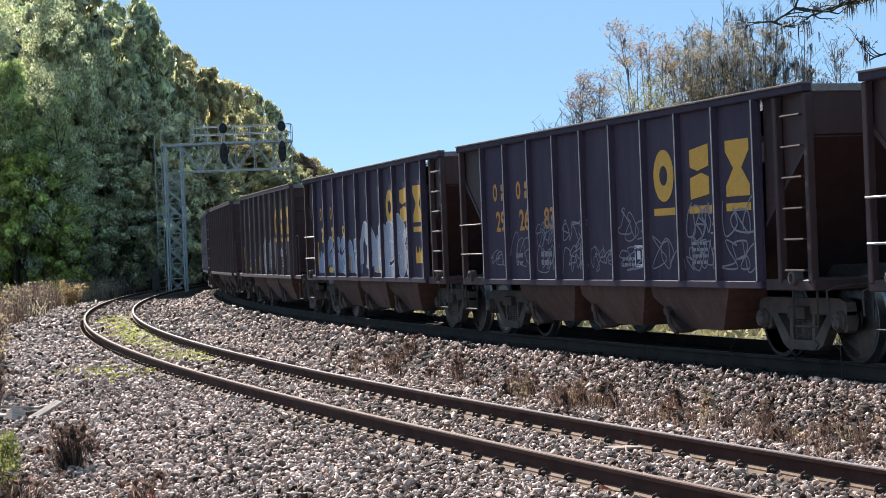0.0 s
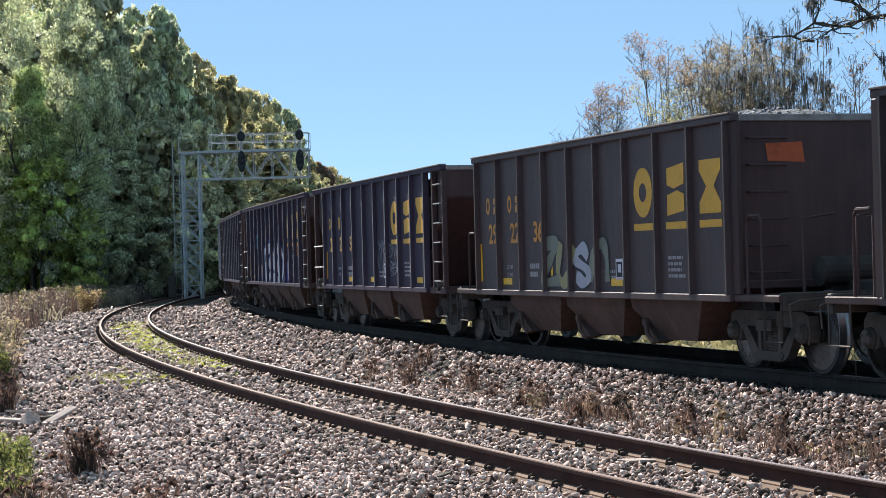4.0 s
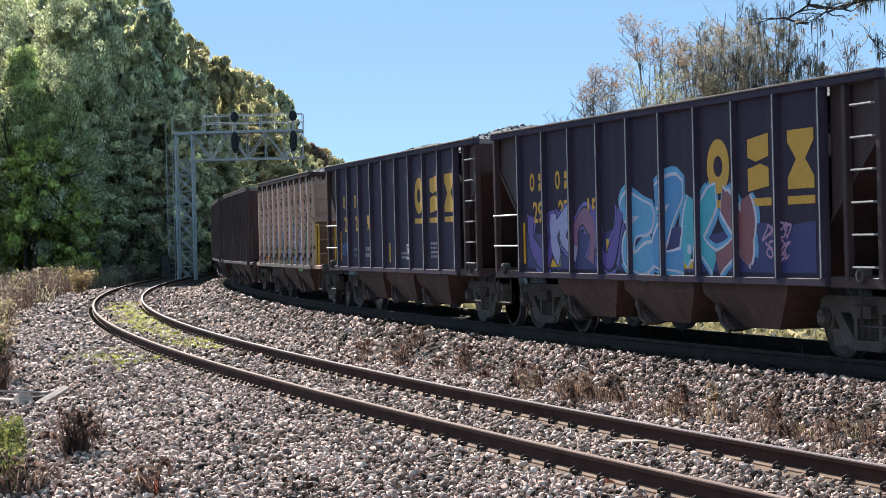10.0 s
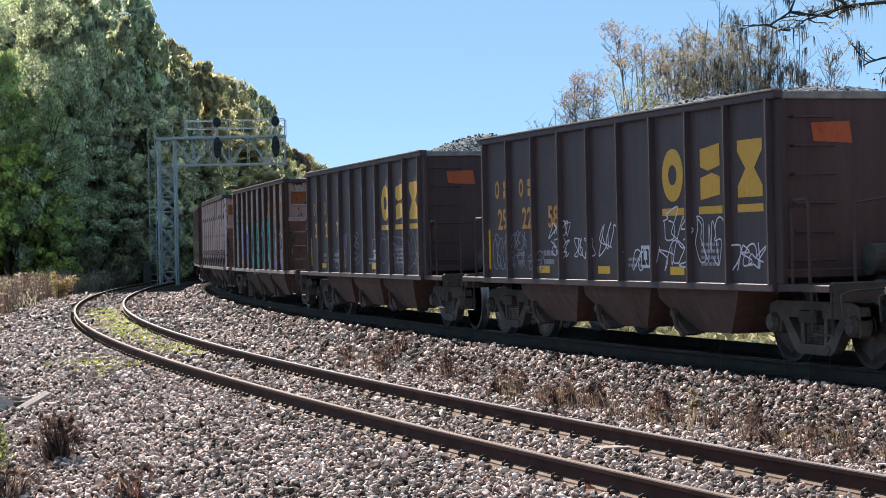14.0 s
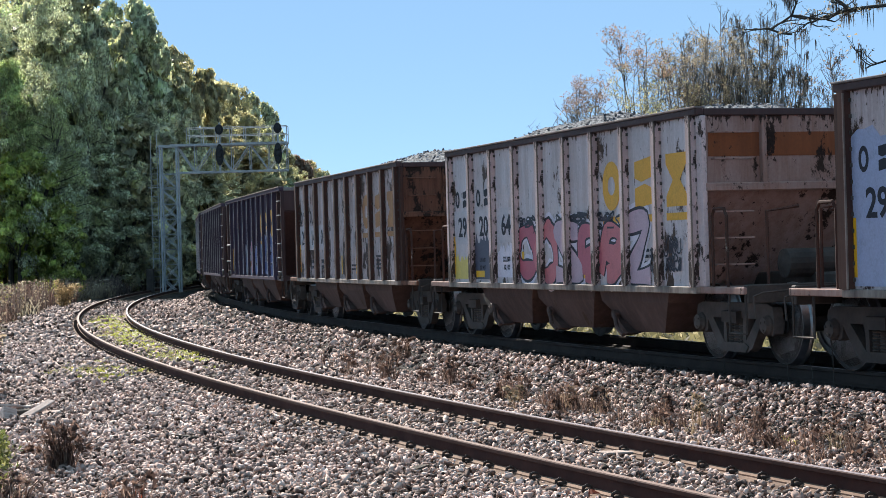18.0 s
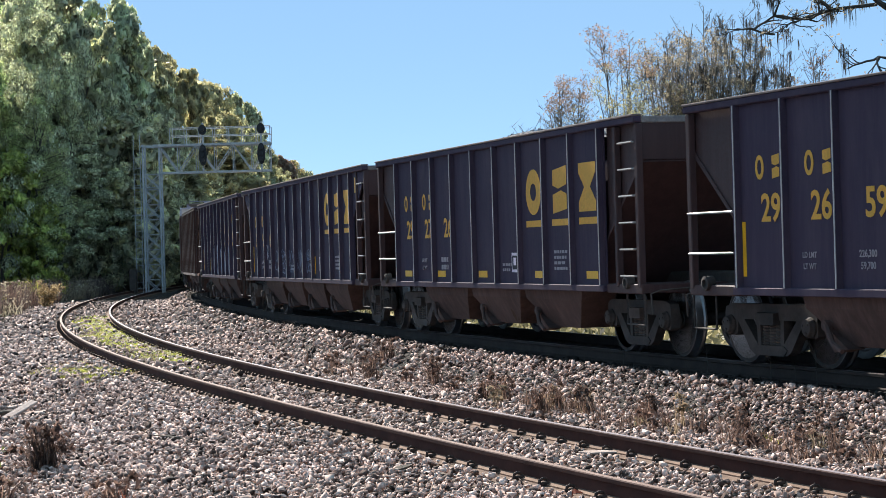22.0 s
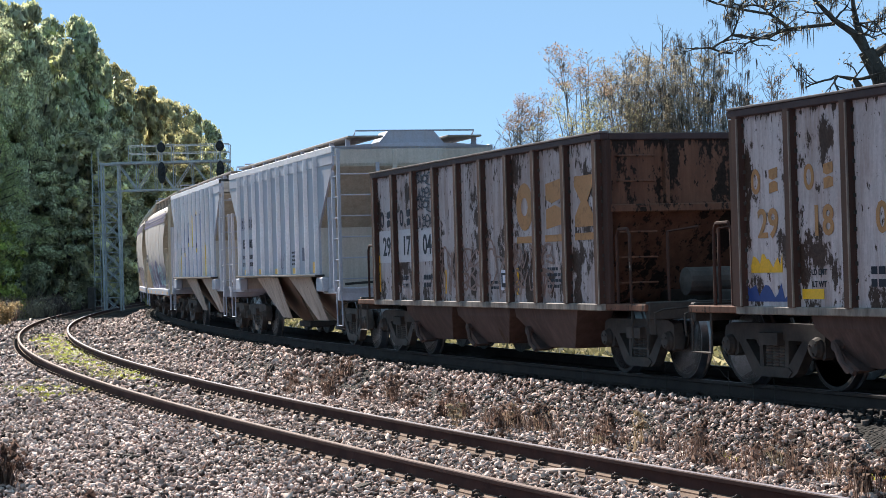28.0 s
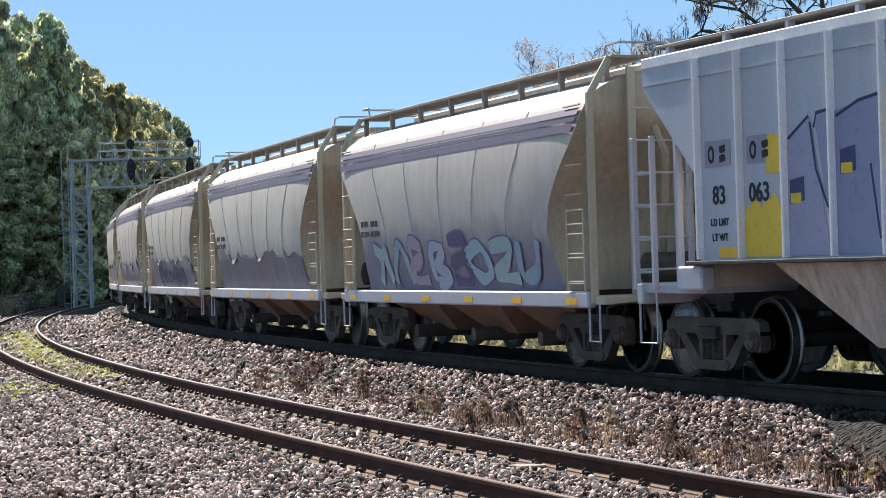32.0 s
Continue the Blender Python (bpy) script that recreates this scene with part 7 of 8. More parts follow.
def tree(kind, height, width, material, label, x, y, z, turn, seed, lean=0.0, count=9000, size=0.34, category="tree"):
    """Trunk with limbs, and a crown of leaf clumps with gaps between them."""
    key = (kind, seed)
    if key not in TREES:
        rng, nr = random.Random(seed), np.random.default_rng(seed)
        trunk, cs, sp = Shape(), [], []
        if kind == "pine":
            trunk.tube([(0.006 * math.sin(i * 0.7 + seed), 0.006 * math.cos(i * 0.9), -0.02 + i / 8.1) for i in range(9)], 0.02, 8, 0.004)
            for i in range(58):
                h = 0.22 + 0.76 * (i + rng.random()) / 58
                r = (0.40 * (1 - h) ** 0.65 + 0.03) * rng.uniform(0.55, 1.0)
                a = i * 2.4 + rng.uniform(-0.4, 0.4)
                e = (r * math.cos(a), r * math.sin(a), h + 0.015)
                trunk.tube([(0, 0, h - 0.03), (e[0] * 0.5, e[1] * 0.5, h - 0.01), e], 0.004, 4, 0.001)
                for f, q in ((1.0, 0.052), (0.72, 0.062), (0.42, 0.06)):
                    cs.append((e[0] * f + rng.uniform(-0.02, 0.02), e[1] * f + rng.uniform(-0.02, 0.02), h + 0.02 - (1 - f) * 0.03))
                    sp.append(q * rng.uniform(0.7, 1.15))
            v, f = puffs(nr, cs, sp, count, size / height, 0.5, 0.5)
        else:
            ends = []
            branch(trunk, (0, 0, -0.02), (rng.uniform(-0.1, 0.1), rng.uniform(-0.1, 0.1), 1), 0.36, 0.024, rng, 3, ends, 0.16, 8)
            lobes = [(rng.uniform(0, 6.28), rng.uniform(0.75, 1.25)) for _ in range(5)]
            for i in range(190):
                a, h = rng.uniform(0, 6.28), 0.1 + 0.87 * rng.random() ** 0.85
                bulge = sum(k * math.exp(-((a - b + 3.14) % 6.28 - 3.14) ** 2) for b, k in lobes) / 1.9
                r = 0.40 * math.sqrt(max(0.04, 1 - ((h - 0.42) / 0.58) ** 2)) * rng.uniform(0.5, 1.0) * (0.7 + 0.3 * min(1.5, bulge))
                cs.append((r * math.cos(a), r * math.sin(a), h))
                sp.append(rng.choice((0.022, 0.03, 0.04, 0.055)) * rng.uniform(0.85, 1.2))
            for e in ends[::2]:
                cs.append(tuple(e))
                sp.append(rng.uniform(0.02, 0.035))
            top = max(c[2] for c in cs)
            cs = [(c[0], c[1], c[2] / top) for c in cs]
            v, f = puffs(nr, cs, sp, count, size / height)
        TREES[key] = (trunk.mesh("trunk", True), quick_mesh("crown", v, f))
    t, c = TREES[key]
    ob = tagged(new(category.replace(" ", "_")), label, category, "trees beside the line")
    ob.matrix_basis = Matrix.Translation((x, y, z)) @ Matrix.Rotation(turn, 4, "Z") @ Matrix.Rotation(lean, 4, "X")
    sc = Matrix.Diagonal((width, width, height, 1))
    part("trunk", t, BARK, ob, m=sc)
    part("crown", c, material, ob, m=sc)
    return ob


def left_wood():
    rng = random.Random(21)
    o = "dark green live oak in a dense wood beside the line"
    p = "tall pine with light green needles at the wood's edge"
    g = "yellow-green broadleaf tree turning with autumn"
    d = "gold-green autumn tree in the wood beyond the signal"
    # kind, middle, top (share of the distance to the side and upwards), distance, width, leaves, label
    rows = [
        ("oak", -0.236, 0.150, 86, 11, LEAF_OAK, o), ("pine", -0.222, 0.1345, 98, 10, LEAF_PINE, p), ("pine", -0.205, 0.126, 94, 8, LEAF_PINE, p),
        ("oak", -0.232, 0.078, 124, 7, LEAF_LIGHT, g), ("oak", -0.213, 0.066, 126, 6, LEAF_LIGHT, g), ("oak", -0.2, 0.05, 128, 6, LEAF_LIGHT, g), ("pine", -0.192, 0.086, 100, 8, LEAF_PINE, p), ("oak", -0.19, 0.034, 130, 6, LEAF_LIGHT, g),
        ("oak", -0.186, 0.118, 122, 9, LEAF_GREY, o), ("oak", -0.170, 0.121, 130, 10, LEAF_GREY, o), ("oak", -0.155, 0.122, 134, 10, LEAF_GREY, o), ("oak", -0.142, 0.106, 136, 9, LEAF_GREY, o),
        ("oak", -0.160, 0.085, 128, 10, LEAF_GREY, o), ("oak", -0.150, 0.068, 126, 10, LEAF_GREY, o), ("oak", -0.176, 0.055, 122, 10, LEAF_OAK, o), ("oak", -0.138, 0.075, 132, 9, LEAF_GREY, o),
        ("oak", -0.132, 0.1, 140, 9, LEAF_GOLD, d), ("oak", -0.124, 0.095, 146, 9, LEAF_GOLD, d), ("oak", -0.116, 0.089, 156, 10, LEAF_GOLD, d), ("oak", -0.108, 0.082, 164, 9, LEAF_GOLD, d),
        ("oak", -0.102, 0.082, 176, 10, LEAF_GOLD, d), ("oak", -0.094, 0.077, 190, 10, LEAF_OAK, o), ("oak", -0.088, 0.072, 200, 9, LEAF_OAK, o), ("oak", -0.082, 0.062, 214, 9, LEAF_GOLD, d),
        ("oak", -0.076, 0.052, 236, 10, LEAF_GOLD, d), ("oak", -0.07, 0.047, 250, 9, LEAF_RUST, d), ("oak", -0.064, 0.045, 262, 10, LEAF_GOLD, d), ("oak", -0.058, 0.04, 280, 12, LEAF_OAK, o), ("oak", -0.05, 0.036, 300, 14, LEAF_GOLD, d),
        ("oak", -0.128, 0.05, 136, 11, LEAF_GOLD, d), ("oak", -0.116, 0.045, 144, 11, LEAF_OAK, o), ("oak", -0.104, 0.055, 156, 11, LEAF_GOLD, d), ("oak", -0.094, 0.042, 172, 11, LEAF_OAK, o), ("oak", -0.085, 0.038, 190, 11, LEAF_OAK, o), ("oak", -0.077, 0.036, 210, 12, LEAF_OAK, o),
        ("oak", -0.226, 0.085, 106, 11, LEAF_OAK, o), ("oak", -0.205, 0.075, 108, 11, LEAF_OAK, o), ("oak", -0.19, 0.07, 112, 9, LEAF_OAK, o), ("oak", -0.262, 0.15, 84, 13, LEAF_OAK, o), ("oak", -0.25, 0.06, 122, 9, LEAF_LIGHT, g), ("pine", -0.25, 0.14, 90, 10, LEAF_PINE, p), ("oak", -0.29, 0.15, 80, 14, LEAF_OAK, o),
        ("oak", -0.25, 0.11, 118, 16, LEAF_OAK, o), ("oak", -0.21, 0.11, 128, 16, LEAF_OAK, o), ("oak", -0.18, 0.09, 140, 16, LEAF_OAK, o), ("oak", -0.155, 0.075, 152, 16, LEAF_OAK, o), ("oak", -0.13, 0.06, 180, 18, LEAF_OAK, o),
    ]
    rows += [("oak", -0.214, 0.15, 110, 12, LEAF_OAK, o), ("oak", -0.2, 0.142, 118, 11, LEAF_OAK, o), ("oak", -0.176, 0.13, 126, 10, LEAF_OAK, o)]
    rows += [("pine", -0.187, 0.082, 117.5, 6, LEAF_PINE, p), ("pine", -0.209, 0.098, 118, 6, LEAF_PINE, p), ("oak", -0.205, 0.052, 116.5, 7, LEAF_LIGHT, g), ("oak", -0.189, 0.03, 117, 4.5, LEAF_LIGHT, g)]
    for i, (kind, share, up, y, wd, m, lab) in enumerate(rows):
        if y < 116:
            y, wd = y * 2.0, wd * 1.9
        elif y > 165:
            wd, up = wd * 0.9, up * 1.0
        h = 1.774 + 0.9 + up * y
        tree(kind, h, wd * 1.15 if kind == "oak" else wd * 1.6, m, lab, share * y, y, -0.9, rng.uniform(0, 6.28), (200 if kind == "pine" else 300) + i % 6, count=27000, size=0.26 if i % 6 < 3 else 0.3)


def right_trees():
    """Winter trees in the field beyond the train: bare crowns with hanging moss and a few russet leaves."""
    def winter_tree(label, x, y, top, half, stems, crown, seed, moss=0, sway=0.0, dense=1.0, low=0.35):
        """Stems that fan out from one root, twigs and twiglets on them, leaves at the tips. crown: leaf material, number, lowest height share."""
        rng, nr = random.Random(seed), np.random.default_rng(seed)
        ob = tagged(new("tree"), label, "tree", "trees beyond the train")
        ob.matrix_basis = Matrix.Translation((x, y, -0.5))
        h = top + 0.5
        sh, tips, hang = Shape(), [], []
        for k in range(stems):
            a = 6.28 * k / stems + rng.uniform(-0.3, 0.3)
            ex, ey = half * rng.uniform(0.3, 1.2) * math.cos(a), half * rng.uniform(0.3, 1.2) * math.sin(a)
            eh = h * rng.uniform(0.86, 1.03) * (1 - 0.16 * (ex * ex + ey * ey) / (half * half))
            knots = []
            for i in range(9):
                f = i / 8
                knots.append(Vector((ex * f ** 1.5 + sway * f * f + rng.uniform(-0.09, 0.09) * (i > 0), ey * f ** 1.5 + rng.uniform(-0.09, 0.09), eh * f)))
            sh.tube(knots, 0.0065 * h, 5, 0.012)
            for i in range(int(30 * dense)):
                f = rng.uniform(low, 0.99)
                p = knots[int(f * 8)].lerp(knots[min(8, int(f * 8) + 1)], f * 8 % 1)
                b = rng.uniform(0, 6.28)
                d = Vector((math.cos(b), math.sin(b), rng.uniform(0.35, 1.6))).normalized()
                n = rng.uniform(0.5, 1.5) * (1.2 - 0.5 * f)
                bend_ = Vector((rng.uniform(-1, 1), rng.uniform(-1, 1), rng.uniform(0.0, 0.8))) * 0.22 * n
                q, e = p + d * n * 0.5, p + d * n + bend_
                sh.tube([p, q, e], 0.013, 3, 0.006)
                hang += [q, e]
                tips.append(e)
                for u in range(5):
                    g = p.lerp(e, rng.uniform(0.3, 0.95))
                    w = g + Vector((rng.uniform(-1, 1), rng.uniform(-1, 1), rng.uniform(0.0, 1.2))) * rng.uniform(0.12, 0.34)
                    sh.tube([g, w], 0.007, 3, 0.004)
                    tips.append(w)
            hang += knots[4:]
        part("trunk", sh, TWIG, ob)
        for m, n, lo, hi in crown:
            cs = [tuple(e) for e in tips if lo * h <= e.z <= hi * h] or [tuple(tips[0])]
            nest = [cs[q] for q in nr.integers(0, len(cs), max(6, len(cs) // 3))]
            v, f = leaves(nr, nest, 0.26, n * 3, 0.075)
            part("crown", quick_mesh("crown", v, f), m, ob)
        if moss:
            v, f = strands(nr, [tuple(e) for e in hang if e.z > 0.5 * h], moss, 0.6, 0.02)
            part("hanging_moss", quick_mesh("hanging_moss", v, f), MOSS, ob, "grey moss hanging from the twigs")["kind"] = "stuff"
        return ob
    winter_tree("bare slender tree beyond the train", 4.73, 80, 7.75, 0.85, 6, (), 70, dense=0.8)
    winter_tree("half-bare tree with a russet top beyond the train", 5.86, 80, 8.77, 0.9, 8, ((LEAF_RUST, 520, 0.82, 1.0), (LEAF_OLIVE, 380, 0.5, 0.85)), 71, dense=0.9)
    winter_tree("tall half-bare tree with russet leaf clumps", 8.32, 82, 11.2, 1.15, 8, ((LEAF_RUST, 620, 0.78, 1.0), (LEAF_GOLD, 500, 0.5, 0.82)), 72, 60, dense=0.75)
    winter_tree("low tree with yellow-green autumn leaves", 7.85, 80, 8.57, 1.3, 9, ((LEAF_GOLD, 2300, 0.45, 1.0),), 73, dense=0.9)
    winter_tree("twiggy olive tree hung with grey moss", 10.5, 84, 11.5, 1.5, 16, ((LEAF_OLIVE, 4200, 0.4, 0.92), (LEAF_GOLD, 700, 0.4, 0.75)), 74, 500)
    winter_tree("twiggy olive tree hung with grey moss", 12.1, 86, 12.0, 1.6, 18, ((LEAF_OLIVE, 5200, 0.4, 0.9),), 75, 800)
    winter_tree("twiggy grey tree heavy with hanging moss", 13.3, 83, 12.0, 1.3, 14, ((LEAF_OLIVE, 3200, 0.4, 0.85),), 76, 1300)
    winter_tree("twiggy grey tree heavy with hanging moss", 14.44, 82, 10.7, 0.9, 9, ((LEAF_OLIVE, 500, 0.4, 0.8),), 77, 1300, dense=0.8)
    winter_tree("thin leaning tree with arching twigs and bits of moss", 14.6, 74, 9.45, 1.3, 6, ((LEAF_RUST, 160, 0.6, 1.0),), 79, 260, -0.7, 0.6, 0.55)
    # the large oak: leaning trunk, long level limb, hanging moss
    rng, nr = random.Random(78), np.random.default_rng(78)
    ob = tagged(new("tree"), "large bare live oak hung with grey moss", "tree", "trees beyond the train")
    ob.matrix_basis = Matrix.Translation((15.3, 60, -0.5))
    sh, ends = Shape(), []
    sh.tube([(0.3, 0, -0.2), (0.1, 0, 4.0), (-0.3, 0, 7.5), (-0.73, 0, 8.36)], 0.36, 9, 0.24)
    limbs = (((-0.73, 0, 8.36), (-1.07, 0.1, 8.9), (-1.6, 0.2, 9.3), (-2.3, 0.3, 10.1), (-2.7, 0.2, 11.0)), ((-0.73, 0, 8.36), (-0.9, 0.4, 9.2), (-1.0, 0.6, 10.3), (-0.7, 0.8, 11.4)),
             ((-0.5, 0, 8.2), (0.1, -0.3, 8.6), (0.7, -0.5, 9.2), (1.6, -0.8, 10.0)), ((-1.6, 0.2, 9.2), (-2.9, 0.4, 9.1), (-3.8, 0.5, 8.85), (-4.6, 0.6, 8.98), (-5.2, 0.7, 8.6)),
             ((-2.9, 0.4, 9.1), (-3.4, 0.8, 9.6), (-4.3, 1.0, 9.8), (-4.9, 1.2, 10.0)), ((-0.75, 0, 6.9), (-1.15, -0.2, 7.5), (-1.7, -0.3, 7.6)))
    for pts in limbs:
        sh.tube(pts, 0.14 if pts[0][0] > -1 else 0.06, 7, 0.024)
        for p in pts[1:]:
            for k in range(3):
                a = rng.uniform(0, 6.28)
                branch(sh, Vector(p), (math.cos(a), math.sin(a), rng.uniform(-0.35, 0.7)), rng.uniform(0.5, 1.1), 0.04, rng, 2, ends, 0.3, 5, -0.05, 0.009)
    part("trunk", sh, BARK, ob, smooth=True)
    v, f = leaves(nr, [tuple(e) for e in ends], 0.3, 1100, 0.1)
    part("crown", quick_mesh("crown", v, f), LEAF_OLIVE, ob)
    v, f = strands(nr, [tuple(e) for e in rng.sample(ends, 120)], 1500, 0.55, 0.018)
    part("hanging_moss", quick_mesh("hanging_moss", v, f), MOSS, ob, "grey moss hanging from the twigs")["kind"] = "stuff"
    for i, (x, y, h) in enumerate(((3.0, 96, 4.2), (1.0, 110, 4.4), (30, 96, 12))):
        tree("oak", h, h * 0.85, LEAF_OLIVE if i % 2 else LEAF_OAK, "low scrubby tree at the field's far side", x, y, -0.7, i * 1.3, 300 + i % 6, count=9000, size=0.5)
    rng = random.Random(9)
    for i in range(26):
        x, y = -60 + i * 9 + rng.uniform(-3, 3), 330 + rng.uniform(-30, 60)
        tree("oak", rng.uniform(9, 13), 16, LEAF_OAK, "far tree of the wood on the skyline", x, y, -0.9, rng.uniform(0, 6), 300 + i % 6, count=9000, size=0.5)


def tuft(name, label, x, y, z, material, blades, height, spread, seed, width=0.012, heads=None, group="weeds on the ballast"):
    """A clump of thin bent blades from one root."""
    rng = np.random.default_rng(seed)
    n = blades
    a, r = rng.uniform(0, 6.28, n), spread * np.sqrt(rng.uniform(0, 1, n)) * 0.45
    root = np.stack([r * np.cos(a), r * np.sin(a), np.full(n, -0.03)], 1)
    h = height * rng.uniform(0.45, 1.0, n)
    lean = rng.normal(0, 0.3, (n, 2)) * spread * 1.2
    mid = root + np.stack([lean[:, 0] * 0.35, lean[:, 1] * 0.35, h * 0.6], 1)
    tip = root + np.stack([lean[:, 0], lean[:, 1], h], 1)
    b = rng.uniform(0, 6.28, n)
    side = np.stack([np.cos(b), np.sin(b), np.zeros(n)], 1) * width
    v = np.stack([root - side, root + side, mid + side * 0.8, mid - side * 0.8, tip + side * 0.15, tip - side * 0.15], 1).reshape(-1, 3)
    k = np.arange(n)[:, None] * 6
    f = np.concatenate([k + np.array([0, 1, 2, 3]), k + np.array([3, 2, 4, 5])])
    ob = tagged(new(name), label, "weed", group)
    ob.matrix_basis = Matrix.Translation((x, y, z))
    part("foliage", quick_mesh("foliage", v, f), material, ob)["kind"] = "stuff"
    if heads:
        hv, hf = leaves(rng, tip[rng.integers(0, n, max(4, n // 3))], 0.03, n * 2, 0.07)
        part("seed_fluff", quick_mesh("seed_fluff", hv, hf), heads, ob)["kind"] = "stuff"
    return ob


def leafy_weed(label, x, y, z, height, width, count, material, seed):
    """Branching stems with many small leaves."""
    rng, nr = random.Random(seed), np.random.default_rng(seed)
    sh, tips = Shape(), []
    for i in range(9):
        a, r = rng.uniform(0, 6.28), width * 0.5 * rng.uniform(0.2, 1.0)
        e = (r * math.cos(a), r * math.sin(a), height * rng.uniform(0.6, 1.0))
        sh.tube([(e[0] * 0.1, e[1] * 0.1, -0.03), (e[0] * 0.4, e[1] * 0.4, e[2] * 0.55), e], 0.006, 4, 0.003)
        tips += [tuple(c * (0.35 + 0.65 * f) if j < 2 else c * (0.3 + 0.7 * f) for j, c in enumerate(e)) for f in (0.0, 0.3, 0.6, 0.85, 1.0)]
    ob = tagged(new("leafy_weed"), label, "weed", "weeds on the ballast")
    ob.matrix_basis = Matrix.Translation((x, y, z))
    part("stalk", sh, BARK, ob)["kind"] = "stuff"
    v, f = leaves(nr, tips, 0.08 + 0.06 * width, int(count * 1.5), 0.036 + 0.035 * width)
    part("foliage", quick_mesh("foliage", v, f), material, ob)["kind"] = "stuff"


def spot(s, o):
    p = at(s, o)
    return p.x, p.y, float(ground_z(o))


def here(x, y):
    s, o = along(np.array([x]), np.array([y]))
    return x, y, float(ground_z(o[0]))


# stretch centres and spreads of the green patches in the nearer track
CLUMPS = ((42, 5.0), (42, 5.0), (40, 4.0), (33, 2.2), (33, 2.2), (28, 2.5), (20.5, 2.0))


def weeds():
    rng = random.Random(31)
    k = 900
    # brown dead clumps on the open ballast
    for x, y, h, n in ((-3.72, 19.9, 0.5, 190), (-2.5, 16.6, 0.3, 60), (-6.4, 28.6, 0.55, 120)):
        k += 1
        tuft("dead_weed", "brown dead weed clump on the ballast", *here(x, y), GRASS_BROWN, n, h, 0.3, k, 0.007, GRASS_BROWN)
    # dry fringe along the foot of the far bed
    for i in range(150):
        s = rng.uniform(-13, 4) if i < 138 else rng.uniform(4, 14)
        o = rng.gauss(2.15, 0.26)
        k += 1
        dry = rng.random()
        m = GRASS_BROWN if dry < 0.8 else GRASS_DRY if dry < 0.93 else GRASS_GREEN
        if m is GRASS_GREEN and s > -2:
            m = GRASS_BROWN
        lab = "dry brown weed tuft between the tracks" if m is not GRASS_GREEN else "green weed tuft between the tracks"
        tuft("weed_tuft", lab, *spot(s, o), m, rng.randint(16, 44), rng.uniform(0.14, 0.46), rng.uniform(0.08, 0.24), k, 0.0045, m if rng.random() < 0.4 else None)
    for s, o in ((7.6, 2.6), (11.6, 3.0), (8.9, 2.0), (10.2, 2.3)):
        k += 1
        tuft("weed_tuft", "dry brown weed tuft between the tracks", *spot(s, o), GRASS_BROWN, 60, 0.42, 0.26, k, 0.007, GRASS_BROWN)
    # green patches between the rails of the nearer track and beside it
    for i in range(300):
        c = rng.choice(CLUMPS)
        s, o = rng.gauss(c[0], c[1]), rng.gauss(0.3, 0.22)
        if abs(o) > 0.62:
            continue
        k += 1
        tuft("green_weed", "low green weed between the rails", *spot(s, o), GRASS_GREEN if rng.random() < 0.78 else GRASS_DRY, 60, rng.uniform(0.05, 0.13), 0.5, k, 0.011, None, "green weeds in the track")
    for i in range(60):
        s, o = rng.gauss(14.8, 1.2), rng.gauss(-1.65, 0.3)
        k += 1
        tuft("green_weed", "low green weed beside the track", *spot(s, o), GRASS_GREEN if rng.random() < 0.7 else GRASS_DRY, 40, 0.11, 0.34, k, 0.011, None, "green weeds in the track")
    # weeds at the verge beside the stance
    for x, y, m, h, n in ((-3.8, 17.3, GRASS_DRY, 0.25, 60), (-3.62, 16.9, GRASS_BROWN, 0.4, 70), (-4.6, 18.6, GRASS_BROWN, 0.35, 60), (-6.75, 29.9, GRASS_BROWN, 0.6, 150), (-6.95, 30.6, GRASS_BROWN, 0.7, 120), (-7.4, 31.5, GRASS_MAUVE, 1.0, 120)):
        k += 1
        tuft("verge_weed", "dry weed at the ballast's edge", *here(x, y), m, n, h, 0.4, k, 0.009, m)
    for x, y, h, wd, n, m in ((-4.0, 17.9, 0.6, 0.4, 420, WEED_LEAF), (-3.82, 17.2, 0.42, 0.3, 260, WEED_LEAF), (-4.05, 18.5, 0.55, 0.4, 360, WEED_LEAF), (-4.3, 19.5, 0.5, 0.4, 300, WEED_LEAF), (-6.8, 30.4, 1.0, 0.5, 500, WEED_LEAF), (-6.9, 31.0, 1.35, 0.6, 520, LEAF_OLIVE), (-7.3, 32.2, 1.3, 0.7, 520, LEAF_OLIVE), (-15.9, 86.0, 1.25, 1.5, 900, LEAF_YELLOW), (-17.6, 84.0, 1.1, 1.2, 600, LEAF_OLIVE)):
        k += 1
        leafy_weed("leafy green weed at the ballast's edge" if m is WEED_LEAF else "low leafy bush at the wood's edge", *here(x, y), h, wd, n, m, k)
    # tall dry grass along the wood's edge
    for i in range(330):
        s = 26 + 84 * rng.random() ** 1.2
        o = float(verge(s)) - 0.3 - rng.random() ** 1.4 * 6
        k += 1
        pick = rng.random()
        m = GRASS_MAUVE if pick < 0.45 else GRASS_DRY if pick < 0.52 else GRASS_BROWN if pick < 0.9 else GRASS_GREEN
        tuft("tall_grass", "tall dry grass with mauve seed heads along the wood", *spot(s, o), m, rng.randint(30, 65), rng.uniform(0.45, 1.25), rng.uniform(0.5, 1.0), k, 0.014, PLUME if rng.random() < 0.16 else m, "tall grass along the wood")
    for i in range(150):
        s = rng.uniform(52, 112)
        o = float(verge(s)) - 0.15 - rng.random() * 2.2
        k += 1
        pick = rng.random()
        m = GRASS_MAUVE if pick < 0.45 else GRASS_BROWN if pick < 0.75 else GRASS_DRY if pick < 0.9 else PLUME
